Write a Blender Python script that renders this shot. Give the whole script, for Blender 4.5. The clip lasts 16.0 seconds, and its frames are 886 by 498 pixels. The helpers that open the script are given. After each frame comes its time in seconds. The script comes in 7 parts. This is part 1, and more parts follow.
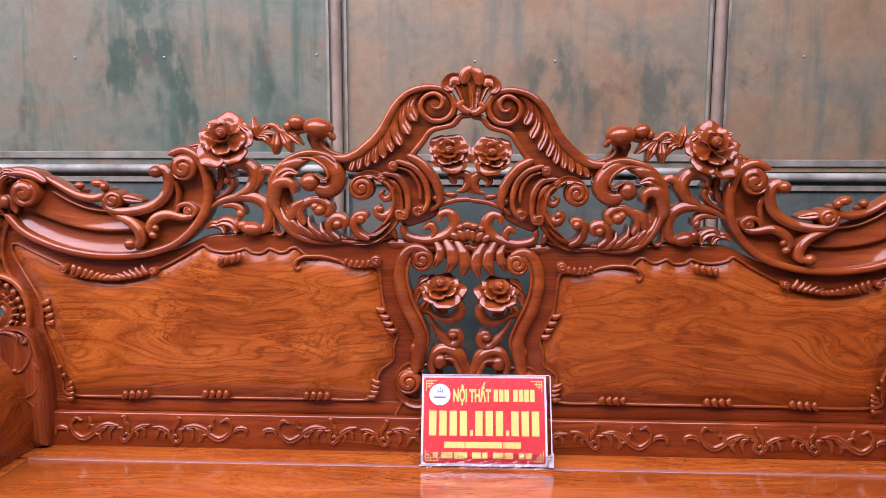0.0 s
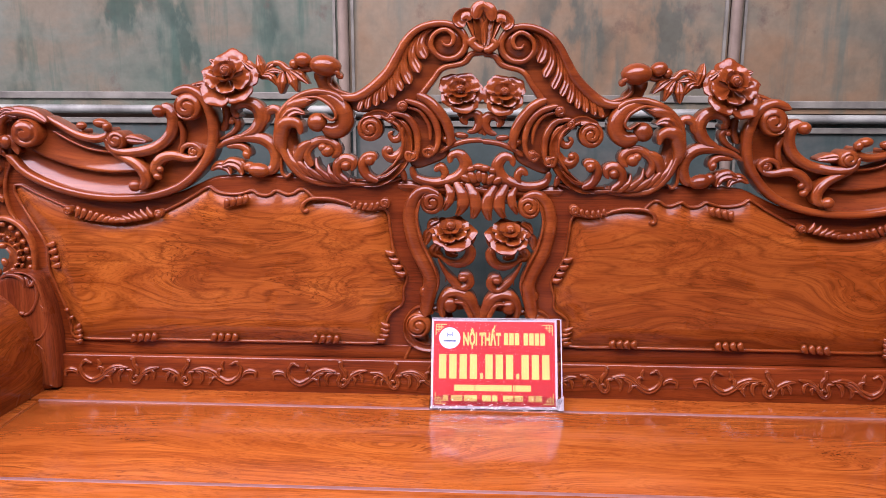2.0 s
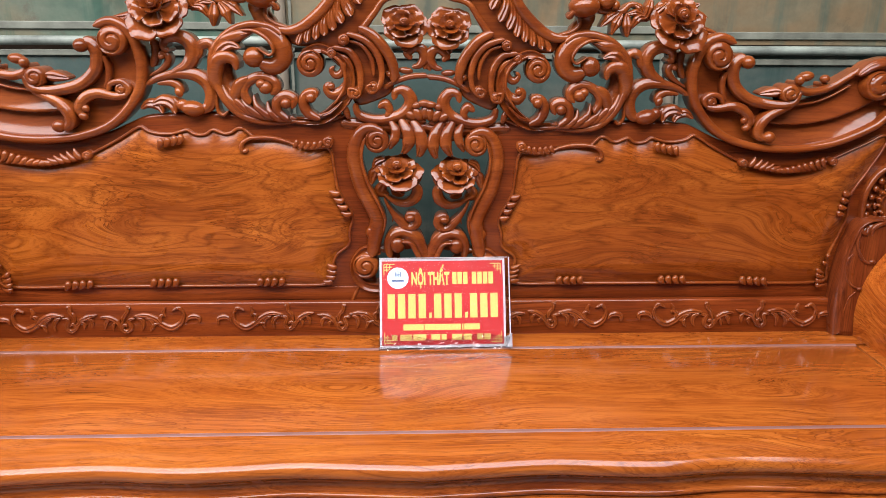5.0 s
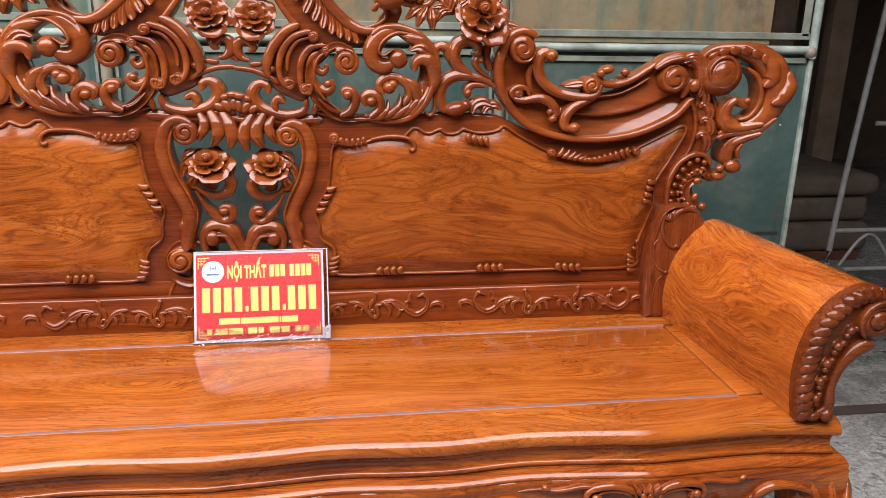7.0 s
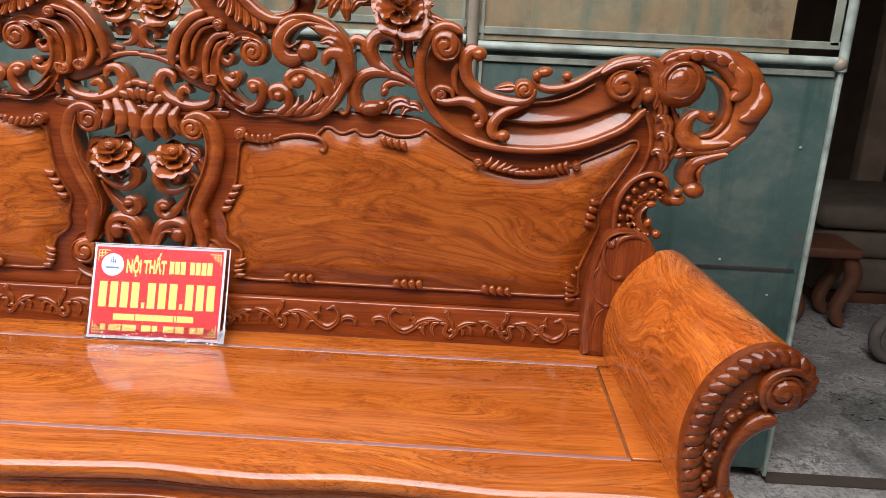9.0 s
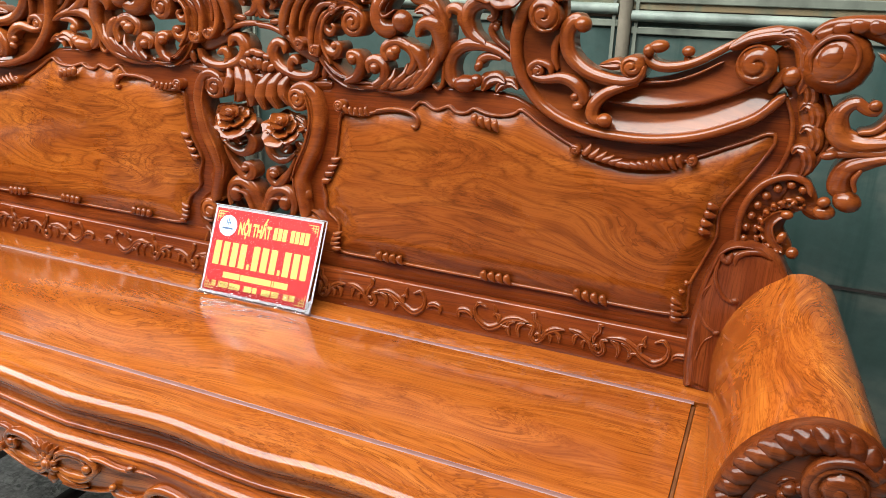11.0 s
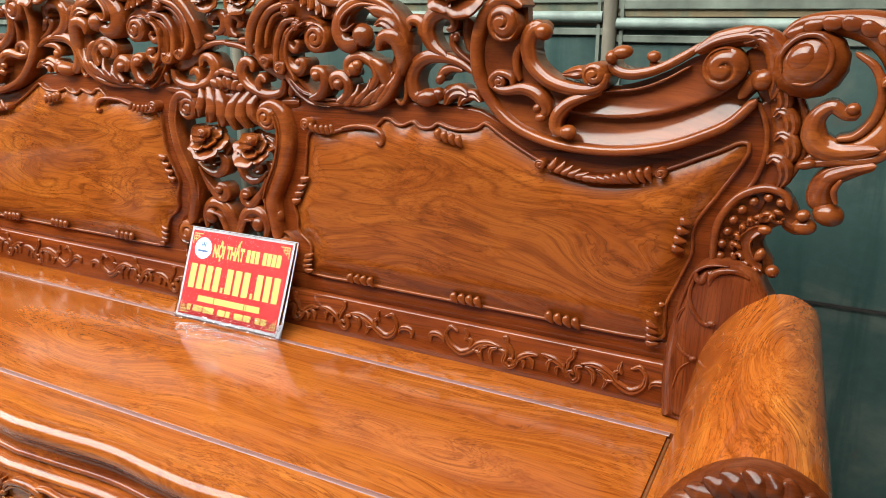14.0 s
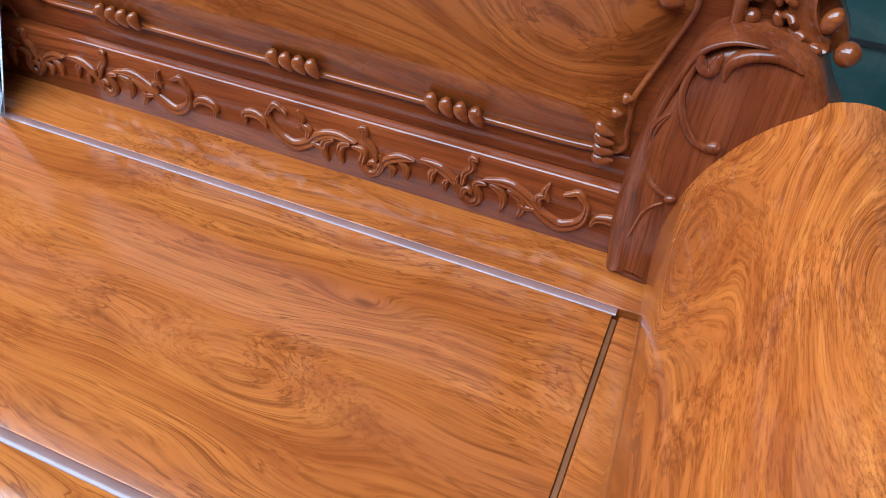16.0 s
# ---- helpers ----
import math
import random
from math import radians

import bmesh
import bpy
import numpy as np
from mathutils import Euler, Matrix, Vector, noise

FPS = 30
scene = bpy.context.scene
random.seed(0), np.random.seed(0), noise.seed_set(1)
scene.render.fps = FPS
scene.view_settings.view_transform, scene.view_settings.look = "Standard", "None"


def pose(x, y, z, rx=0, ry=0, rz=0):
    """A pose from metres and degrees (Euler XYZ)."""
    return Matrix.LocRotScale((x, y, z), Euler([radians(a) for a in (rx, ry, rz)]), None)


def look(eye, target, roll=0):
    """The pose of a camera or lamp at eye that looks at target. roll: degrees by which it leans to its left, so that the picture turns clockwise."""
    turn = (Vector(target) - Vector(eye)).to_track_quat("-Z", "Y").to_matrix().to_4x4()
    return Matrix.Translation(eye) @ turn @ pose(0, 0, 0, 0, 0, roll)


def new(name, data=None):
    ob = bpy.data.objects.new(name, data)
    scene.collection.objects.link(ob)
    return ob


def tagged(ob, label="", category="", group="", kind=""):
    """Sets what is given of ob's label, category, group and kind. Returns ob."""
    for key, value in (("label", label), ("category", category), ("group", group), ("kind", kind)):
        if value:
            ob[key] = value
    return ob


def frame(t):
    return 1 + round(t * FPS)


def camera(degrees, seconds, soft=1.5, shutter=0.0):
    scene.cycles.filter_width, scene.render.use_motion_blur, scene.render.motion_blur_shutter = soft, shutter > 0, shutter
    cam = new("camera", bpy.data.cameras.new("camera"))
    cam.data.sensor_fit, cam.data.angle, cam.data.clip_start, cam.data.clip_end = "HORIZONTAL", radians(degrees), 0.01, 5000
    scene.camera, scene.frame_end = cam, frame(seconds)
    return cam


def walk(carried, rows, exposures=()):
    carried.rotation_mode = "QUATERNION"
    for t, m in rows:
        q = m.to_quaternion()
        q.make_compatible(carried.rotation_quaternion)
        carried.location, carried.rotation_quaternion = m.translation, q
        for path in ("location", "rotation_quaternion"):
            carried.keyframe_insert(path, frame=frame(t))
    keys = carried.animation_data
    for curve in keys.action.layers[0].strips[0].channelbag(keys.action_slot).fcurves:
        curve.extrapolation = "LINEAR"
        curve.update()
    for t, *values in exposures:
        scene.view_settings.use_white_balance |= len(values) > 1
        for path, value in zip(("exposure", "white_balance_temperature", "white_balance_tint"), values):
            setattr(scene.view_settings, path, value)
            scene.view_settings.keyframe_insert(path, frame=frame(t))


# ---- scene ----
cam = camera(61.0, 16.0, soft=0.8, shutter=0.10)
PATH = [
    (0, (0.029, -1.745, 1.364), (-0.06, 0.235, 1.096), 0.1),
    (0.5, (0.029, -1.749, 1.365), (-0.061, 0.23, 1.09), 0.1),
    (1, (0.027, -1.749, 1.36), (-0.066, 0.227, 1.069), 0.2),
    (1.5, (0.021, -1.737, 1.357), (-0.075, 0.232, 1.018), 0.2),
    (2, (0.009, -1.72, 1.349), (-0.084, 0.236, 0.943), 0.2),
    (2.5, (0.01, -1.714, 1.334), (-0.08, 0.23, 0.875), 0.2),
    (3, (0.009, -1.711, 1.331), (-0.068, 0.222, 0.821), 0.1),
    (3.2, (0.009, -1.712, 1.324), (-0.061, 0.218, 0.806), 0.2),
    (5.5, (-0.01, -1.687, 1.381), (0.122, 0.215, 0.777), 0.3),
    (6, (0.011, -1.689, 1.357), (0.213, 0.214, 0.776), 0.3),
    (6.5, (0.114, -1.697, 1.356), (0.364, 0.199, 0.773), 0.5),
    (7, (0.229, -1.731, 1.348), (0.506, 0.163, 0.767), 1.0),
    (7.5, (0.331, -1.722, 1.339), (0.585, 0.175, 0.759), 1.4),
    (8, (0.445, -1.669, 1.339), (0.633, 0.237, 0.762), 1.9),
    (8.2, (0.492, -1.653, 1.343), (0.651, 0.257, 0.772), 2.0),
    (10.3, (1.013, -1.450, 1.322), (0.481, 0.372, 0.691), 3.0),
    (10.5, (1.035, -1.415, 1.327), (0.434, 0.382, 0.687), 2.8),
    (11, (1.065, -1.381, 1.334), (0.317, 0.352, 0.672), 1.8),
    (11.5, (1.135, -1.350, 1.326), (0.273, 0.325, 0.654), 0.8),
    (12, (1.189, -1.338, 1.330), (0.233, 0.282, 0.652), -0.2),
    (12.5, (1.200, -1.352, 1.338), (0.200, 0.245, 0.668), -0.9),
    (13, (1.218, -1.364, 1.336), (0.204, 0.228, 0.674), -1.3),
    (13.5, (1.215, -1.350, 1.339), (0.233, 0.269, 0.695), -1.2),
    (14, (1.188, -1.251, 1.315), (0.308, 0.437, 0.703), -0.1),
    (14.5, (1.148, -0.968, 1.291), (0.342, 0.747, 0.649), 0.8),
    (15, (1.072, -0.727, 1.198), (0.320, 0.894, 0.301), 1.9),
    (15.5, (1.030, -0.655, 1.205), (0.395, 0.812, 0.003), 2.6),
    (16, (1.033, -0.649, 1.224), (0.515, 0.675, -0.182), 2.4),
]
walk(cam, [(t, look(eye, target, roll)) for t, eye, target, roll in PATH],
     exposures=[(0.0, -0.12, 6400, 50), (3.2, -0.14, 6400, 50), (5.3, -0.13, 6500, 15), (7.0, 0.0, 6450, 16), (9.0, 0.03, 6400, 16), (12.0, 0.13, 6400, 0), (14.0, 0.10, 6300, 0), (15.0, 0.03, 6400, 3), (15.5, 0.03, 5700, -1), (16.0, 0.03, 4350, -10)])

from mathutils import geometry

# ---- light: overcast sky over a narrow yard between workshop roofs ----
world = bpy.data.worlds.new("sky")
scene.world = world
world.use_nodes = True
wn = world.node_tree
sky = wn.nodes.new("ShaderNodeTexSky")
sky.sky_type, sky.sun_disc = "NISHITA", False
sky.sun_elevation, sky.sun_rotation = radians(52), radians(200)
sky.air_density, sky.dust_density, sky.ozone_density = 1.0, 4.0, 1.0
wn.links.new(sky.outputs["Color"], wn.nodes["Background"].inputs["Color"])
wn.nodes["Background"].inputs["Strength"].default_value = 0.15
# daylight falls through the open strip between the roofs, above and before the settee
OPEN = (-6.0, 1.7, -2.8, -0.40, 3.3)
lamp = new("skylight", bpy.data.lights.new("skylight", "AREA"))
lamp.data.shape, lamp.data.size, lamp.data.size_y = "RECTANGLE", OPEN[1] - OPEN[0], OPEN[3] - OPEN[2]
lamp.data.energy, lamp.data.color = 440.0, (1.0, 0.985, 0.97)
lamp.matrix_world = pose((OPEN[0] + OPEN[1]) / 2, (OPEN[2] + OPEN[3]) / 2, OPEN[4] - 0.02)


# ---- materials ----
def mat(name, rough=0.5, metal=0.0, coat=0.0):
    m = bpy.data.materials.new(name)
    m.use_nodes = True
    b = m.node_tree.nodes["Principled BSDF"]
    b.inputs["Roughness"].default_value, b.inputs["Metallic"].default_value = rough, metal
    b.inputs["Coat Weight"].default_value, b.inputs["Coat Roughness"].default_value = coat, 0.06
    return m, m.node_tree, b


def node(nt, kind, **kw):
    n = nt.nodes.new(kind)
    for k, v in kw.items():
        n.inputs[k].default_value = v
    return n


def ramp(nt, fac, *stops):
    r = nt.nodes.new("ShaderNodeValToRGB")
    el = r.color_ramp.elements
    while len(el) < len(stops):
        el.new(0.5)
    for e, (p, c) in zip(el, stops):
        e.position, e.color = p, (*c, 1)
    nt.links.new(fac, r.inputs["Fac"])
    return r.outputs["Color"]


def coords(nt, scale=(1, 1, 1), move=(0, 0, 0)):
    tc, mp = nt.nodes.new("ShaderNodeTexCoord"), nt.nodes.new("ShaderNodeMapping")
    mp.inputs["Scale"].default_value, mp.inputs["Location"].default_value = scale, move
    nt.links.new(tc.outputs["Object"], mp.inputs["Vector"])
    return mp.outputs["Vector"]


def noise_tex(nt, vec, scale, detail=4.0, rough=0.55, distort=0.0):
    n = node(nt, "ShaderNodeTexNoise", Scale=scale, Detail=detail, Roughness=rough, Distortion=distort)
    nt.links.new(vec, n.inputs["Vector"])
    return n.outputs["Fac"]


def maths(nt, op, a, b=None):
    n = nt.nodes.new("ShaderNodeMath")
    n.operation = op
    for k, v in enumerate((a, b)):
        if isinstance(v, (int, float)):
            n.inputs[k].default_value = v
        elif v is not None:
            nt.links.new(v, n.inputs[k])
    return n.outputs[0]


def mix(nt, fac, a, b, mode="MIX"):
    n = nt.nodes.new("ShaderNodeMix")
    n.data_type, n.blend_type = "RGBA", mode
    for sock, v in ((n.inputs[0], fac), (n.inputs[6], a), (n.inputs[7], b)):
        if isinstance(v, (int, float)):
            sock.default_value = v
        elif isinstance(v, tuple):
            sock.default_value = (*v, 1)
        else:
            nt.links.new(v, sock)
    return n.outputs[2]


def bump(nt, bsdf, height, strength=0.2, dist=0.002):
    n = node(nt, "ShaderNodeBump", Strength=strength, Distance=dist)
    nt.links.new(height, n.inputs["Height"])
    nt.links.new(n.outputs["Normal"], bsdf.inputs["Normal"])
    return n


def wood(name, light, mid, dark, along, fine, warp, amount, rough=0.3, coat=0.7, move=(0, 0, 0), depth=0.6, tone=0.1, uneven=0.03, haze=0.10, long=1.6, spread=0.13, eyes=(), lined=0.75, loops=0.0):
    """Polished hardwood. along: axis of the grain; fine: growth lines per metre; warp and amount: how often and how far they wander.
    loops: how strongly nested contour lines show; eyes: places round which the growth lines close, each (centre, length, width, strength, dark core)."""
    m, nt, b = mat(name, rough, 0.0, coat)
    b.inputs["Coat Roughness"].default_value = haze
    b.inputs["Specular IOR Level"].default_value = 0.08

    def stretch(a, c):
        return tuple(a if k == along else c for k in range(3))

    def vector(op, a, c):
        q = nt.nodes.new("ShaderNodeVectorMath")
        q.operation = op
        for k, v in enumerate((a, c)):
            if isinstance(v, tuple):
                q.inputs[k].default_value = v
            elif v is not None:
                nt.links.new(v, q.inputs[k])
        return q
    base = coords(nt, (1, 1, 1), move)

    def shifted(vec, freq, far):
        """The place pushed sideways across the grain by a noise of its own."""
        mp = nt.nodes.new("ShaderNodeMapping")
        mp.inputs["Scale"].default_value = freq
        nt.links.new(vec, mp.inputs["Vector"])
        nz = node(nt, "ShaderNodeTexNoise", Scale=1.0, Detail=2.0, Roughness=0.45)
        nt.links.new(mp.outputs["Vector"], nz.inputs["Vector"])
        off = vector("MULTIPLY", vector("SUBTRACT", nz.outputs["Color"], (0.5, 0.5, 0.5)).outputs[0], stretch(0, far))
        return vector("ADD", vec, off.outputs[0]).outputs[0]
    flow = shifted(shifted(base, stretch(warp * 0.35, warp), amount), stretch(warp * 1.6, warp * 5.0), amount * 0.016)
    core = None
    for (cx, cy, cz), length, width, strength, dark_core in eyes:
        size = stretch(1 / length, 1 / width)
        gap = vector("MULTIPLY", vector("SUBTRACT", coords(nt), (cx, cy, cz)).outputs[0], size)
        far = vector("LENGTH", gap.outputs[0], None).outputs["Value"]
        swell = maths(nt, "MULTIPLY", maths(nt, "POWER", 2.718, maths(nt, "MULTIPLY", maths(nt, "MULTIPLY", far, far), -1.0)), strength)
        push = nt.nodes.new("ShaderNodeCombineXYZ")
        for k in range(3):
            if k != along:
                nt.links.new(swell, push.inputs[k])
        flow = vector("ADD", flow, push.outputs[0]).outputs[0]
        if dark_core:
            near = ramp(nt, far, (dark_core * 0.4, (1, 1, 1)), (dark_core, (0, 0, 0)))
            core = near if core is None else maths(nt, "MAXIMUM", core, near)

    def lines(across, length, detail=3.0):
        mp = nt.nodes.new("ShaderNodeMapping")
        mp.inputs["Scale"].default_value = stretch(length, across)
        nt.links.new(flow, mp.inputs["Vector"])
        return noise_tex(nt, mp.outputs["Vector"], 1.0, detail, 0.6)
    broad, band_, vein, hair = lines(fine * 0.05, long * 0.3), lines(fine * 0.12, long * 0.3, 2.0), lines(fine * 0.30, long * 0.5, 2.0), lines(fine, long, 2.0)
    cloud = noise_tex(nt, base, 3.2, 3.0, 0.55)
    t = maths(nt, "ADD", maths(nt, "MULTIPLY", broad, 0.42), maths(nt, "ADD", maths(nt, "MULTIPLY", band_, 0.26), maths(nt, "MULTIPLY", cloud, 0.32)))
    col = ramp(nt, t, (0.5 - spread, dark), (0.5, mid), (0.5 + spread, light))
    ring = ramp(nt, maths(nt, "ABSOLUTE", maths(nt, "SUBTRACT", band_, 0.5)), (0.0, (1, 1, 1)), (0.035, (0, 0, 0)))
    if loops:
        level = maths(nt, "ABSOLUTE", maths(nt, "SUBTRACT", maths(nt, "FRACT", maths(nt, "MULTIPLY", lines(fine * 0.035, long * 0.7, 1.0), 11.0)), 0.5))
        edge = ramp(nt, level, (0.30, (0, 0, 0)), (0.49, (1, 1, 1)))
        col = mix(nt, maths(nt, "MULTIPLY", edge, loops), col, tuple(q * 0.75 for q in dark))
    mask = ramp(nt, noise_tex(nt, flow, 5.0, 2.0), (0.38, (0.15, 0.15, 0.15)), (0.58, (1, 1, 1)))
    col = mix(nt, maths(nt, "MULTIPLY", maths(nt, "MULTIPLY", ring, mask), depth), col, tuple(q * 0.55 for q in dark))
    col = mix(nt, maths(nt, "MULTIPLY", mask, depth), col, ramp(nt, vein, (0.36, (0.66, 0.56, 0.50)), (0.49, (1, 1, 1)), (0.66, (1.15, 1.17, 1.19))), "MULTIPLY")
    thin = ramp(nt, maths(nt, "ABSOLUTE", maths(nt, "SUBTRACT", vein, 0.47)), (0.008, (1, 1, 1)), (0.028, (0, 0, 0)))
    col = mix(nt, maths(nt, "MULTIPLY", maths(nt, "MULTIPLY", thin, mask), lined * depth), col, tuple(q * 0.62 for q in dark))
    col = mix(nt, depth, col, ramp(nt, hair, (0.36, (0.60, 0.50, 0.44)), (0.50, (1, 1, 1)), (0.64, (1.10, 1.12, 1.14))), "MULTIPLY")
    pores = noise_tex(nt, coords(nt, stretch(70, 900), move), 1.0, 1.0)
    col = mix(nt, maths(nt, "MULTIPLY", ramp(nt, pores, (0.62, (0, 0, 0)), (0.70, (1, 1, 1))), depth * 0.4), col, tuple(q * 0.5 for q in dark))
    if core is not None:
        col = mix(nt, maths(nt, "MULTIPLY", core, 0.8), col, tuple(q * 0.45 for q in dark))
    if tone:
        info = nt.nodes.new("ShaderNodeObjectInfo")
        col = mix(nt, 1.0, col, ramp(nt, info.outputs["Random"], (0.0, (1 - tone,) * 3), (1.0, (1, 1, 1))), "MULTIPLY")
    nt.links.new(col, b.inputs["Base Color"])
    nt.links.new(ramp(nt, noise_tex(nt, coords(nt), 14, 3), (0.3, (rough * 0.75,) * 3), (0.7, (rough * 1.3,) * 3)), b.inputs["Roughness"])
    n = bump(nt, b, noise_tex(nt, coords(nt), 45, 3), uneven, 0.003)
    nt.links.new(n.outputs["Normal"], b.inputs["Coat Normal"])
    return m


CARVED = wood("carved_wood", (0.285, 0.071, 0.0125), (0.215, 0.0475, 0.0083), (0.140, 0.0258, 0.0048), 0, 300, 6.0, 0.12, 0.40, 0.9, depth=0.34, tone=0.12, uneven=0.03, haze=0.075, spread=0.11)
BOARD = wood("back_board_wood", (0.245, 0.053, 0.0096), (0.185, 0.0365, 0.0067), (0.118, 0.0200, 0.0040), 0, 480, 4.0, 0.08, 0.36, 0.9, depth=0.5, tone=0, haze=0.08)
# arm ends face away from the skylight; that shade is put into this colour
ENDWOOD = wood("shaded_end_wood", (0.165, 0.038, 0.0082), (0.118, 0.0245, 0.0056), (0.068, 0.0124, 0.0030), 0, 380, 5.0, 0.08, 0.36, 0.6, depth=0.5, tone=0, uneven=0.04, haze=0.14)
POSTWOOD = wood("red_post_wood", (0.215, 0.052, 0.0125), (0.150, 0.0315, 0.0078), (0.088, 0.0155, 0.0040), 2, 420, 5.0, 0.06, 0.36, 0.6, (0.4, 0, 0), 0.6, tone=0, haze=0.14, spread=0.12)
PANEL = wood("figured_panel_wood", (0.45, 0.138, 0.0195), (0.315, 0.082, 0.0112), (0.185, 0.039, 0.0056), 0, 300, 5.0, 0.25, 0.32, 0.5, (0.35, 0, 0.2), 0.50, haze=0.12, long=1.4, spread=0.16, lined=1.4, eyes=(((-0.62, 0, 0.90), 0.20, 0.085, 0.11, 0), ((-0.40, 0, 0.87), 0.12, 0.05, 0.06, 0)), loops=0.55)
# right panel has its own figure; the darker tone stands in for weaker sheen
PANEL_DIM = wood("figured_dim_panel_wood", (0.375, 0.108, 0.0155), (0.275, 0.067, 0.0094), (0.175, 0.036, 0.0052), 0, 300, 5.0, 0.25, 0.32, 0.5, (1.9, 0, 0.75), 0.46, haze=0.12, long=1.4, spread=0.17, lined=1.2, eyes=(((0.66, 0, 0.98), 0.16, 0.035, 0.05, 0), ((0.90, 0, 0.86), 0.10, 0.06, 0.07, 0)), loops=0.50)
SEAT = wood("seat_wood", (0.445, 0.137, 0.0212), (0.370, 0.099, 0.0146), (0.255, 0.057, 0.0087), 0, 360, 5.0, 0.20, 0.2, 1.0, (0, 0.3, 0), 0.46, haze=0.13, uneven=0.008, long=1.2, spread=0.16, lined=1.5, eyes=(((0.775, -0.205, 0.64), 0.05, 0.016, 0.02, 0.35), ((0.70, -0.33, 0.64), 0.09, 0.035, 0.04, 0), ((-0.15, -0.30, 0.64), 0.22, 0.06, 0.08, 0)), loops=0.24)
ARMWOOD = wood("arm_wood", (0.58, 0.175, 0.025), (0.46, 0.118, 0.0165), (0.31, 0.068, 0.0098), 1, 450, 7.0, 0.15, 0.24, 0.8, (1.3, 0.2, 0), 0.62, haze=0.10, long=2.0, spread=0.115, lined=1.1, eyes=(((1.045, -0.17, 0.80), 0.10, 0.06, 0.07, 0), ((1.17, -0.28, 0.89), 0.12, 0.05, 0.06, 0)), loops=0.28)
# left arm: shade on its inner face is put into this darker colour
ARMWOOD_SHADED = wood("shaded_arm_wood", (0.27, 0.068, 0.0105), (0.205, 0.046, 0.0070), (0.13, 0.0255, 0.0040), 1, 450, 7.0, 0.15, 0.24, 0.6, (2.9, 0.7, 0.4), 0.5, haze=0.12, long=2.0, spread=0.13, loops=0.35)
FRONT = wood("front_rail_wood", (0.40, 0.108, 0.0170), (0.295, 0.068, 0.0108), (0.165, 0.031, 0.0055), 0, 450, 5.0, 0.16, 0.24, 1.0, depth=0.6, haze=0.09, spread=0.10)


def plain(name, col, rough=0.5, metal=0.0, var=0.25, scale=12.0, bumpy=0.1, coat=0.0):
    m, nt, b = mat(name, rough, metal, coat)
    f = noise_tex(nt, coords(nt), scale, 5.0, 0.6)
    lo, hi = tuple(c * (1 - var) for c in col), tuple(min(1, c * (1 + var)) for c in col)
    nt.links.new(ramp(nt, f, (0.3, lo), (0.7, hi)), b.inputs["Base Color"])
    if bumpy:
        bump(nt, b, noise_tex(nt, coords(nt), scale * 6, 4), bumpy, 0.003)
    return m


def sheet(name, paint, under, patch, rough=0.45, peel=0.0):
    """Old sheet steel: thin worn paint, streaks running down, patches of another coat, rust specks."""
    m, nt, b = mat(name, rough, 0.15)
    streak = noise_tex(nt, coords(nt, (9, 9, 0.9)), 1.6, 5.0, 0.62)
    blot = noise_tex(nt, coords(nt, (1, 1, 1.6)), 2.1, 6.0, 0.62, 0.4)
    fine = noise_tex(nt, coords(nt), 38, 4.0, 0.65)
    col = ramp(nt, blot, (0.40, under), (0.5, paint), (0.60, tuple(0.5 * (a + c) for a, c in zip(paint, patch))))
    col = mix(nt, ramp(nt, streak, (0.52, (0, 0, 0)), (0.66, (0.8, 0.8, 0.8))), col, patch)
    smear = noise_tex(nt, coords(nt, (2.4, 2.4, 1.1), (5, 0, 2)), 1.5, 3.0, 0.5, 0.8)
    wipe = ramp(nt, smear, (0.57, (0, 0, 0)), (0.68, (0.85, 0.85, 0.85)))
    col = mix(nt, maths(nt, "MULTIPLY", wipe, ramp(nt, noise_tex(nt, coords(nt, (1, 1, 0.5)), 16, 4.0, 0.6), (0.42, (0.1, 0.1, 0.1)), (0.56, (1, 1, 1)))), col, tuple(0.7 * q for q in patch))
    if peel:
        z = nt.nodes.new("ShaderNodeSeparateXYZ")
        nt.links.new(nt.nodes.new("ShaderNodeTexCoord").outputs["Object"], z.inputs[0])
        low = ramp(nt, maths(nt, "ADD", z.outputs["Z"], maths(nt, "MULTIPLY", noise_tex(nt, coords(nt, (1, 1, 0.4)), 5, 5.0), 0.35)), (peel + 0.21, (1, 1, 1)), (peel + 0.23, (0, 0, 0)))
        flake = ramp(nt, noise_tex(nt, coords(nt, (1, 1, 1.5), (2, 0, 0)), 4.0, 5.0), (0.47, (0.06, 0.045, 0.038)), (0.53, (0.25, 0.27, 0.30)))
        col = mix(nt, maths(nt, "MULTIPLY", low, 0.75), col, flake)
    rust = maths(nt, "MULTIPLY", ramp(nt, noise_tex(nt, coords(nt, (1, 1, 1), (3, 1, 7)), 5.5, 7.0, 0.7), (0.60, (0, 0, 0)), (0.68, (1, 1, 1))), 0.55)
    col = mix(nt, rust, col, (0.11, 0.075, 0.055))
    col = mix(nt, 0.35, col, ramp(nt, fine, (0.3, (0.6, 0.6, 0.6)), (0.7, (1.15, 1.15, 1.15))), "MULTIPLY")
    nt.links.new(col, b.inputs["Base Color"])
    nt.links.new(ramp(nt, blot, (0.3, (rough * 0.7,) * 3), (0.7, (rough * 1.4,) * 3)), b.inputs["Roughness"])
    bump(nt, b, noise_tex(nt, coords(nt), 3.0, 2.0), 0.25, 0.02)
    return m


SHEET_UP = sheet("worn_sheet_tan", (0.228, 0.198, 0.122), (0.240, 0.180, 0.102), (0.110, 0.152, 0.115))
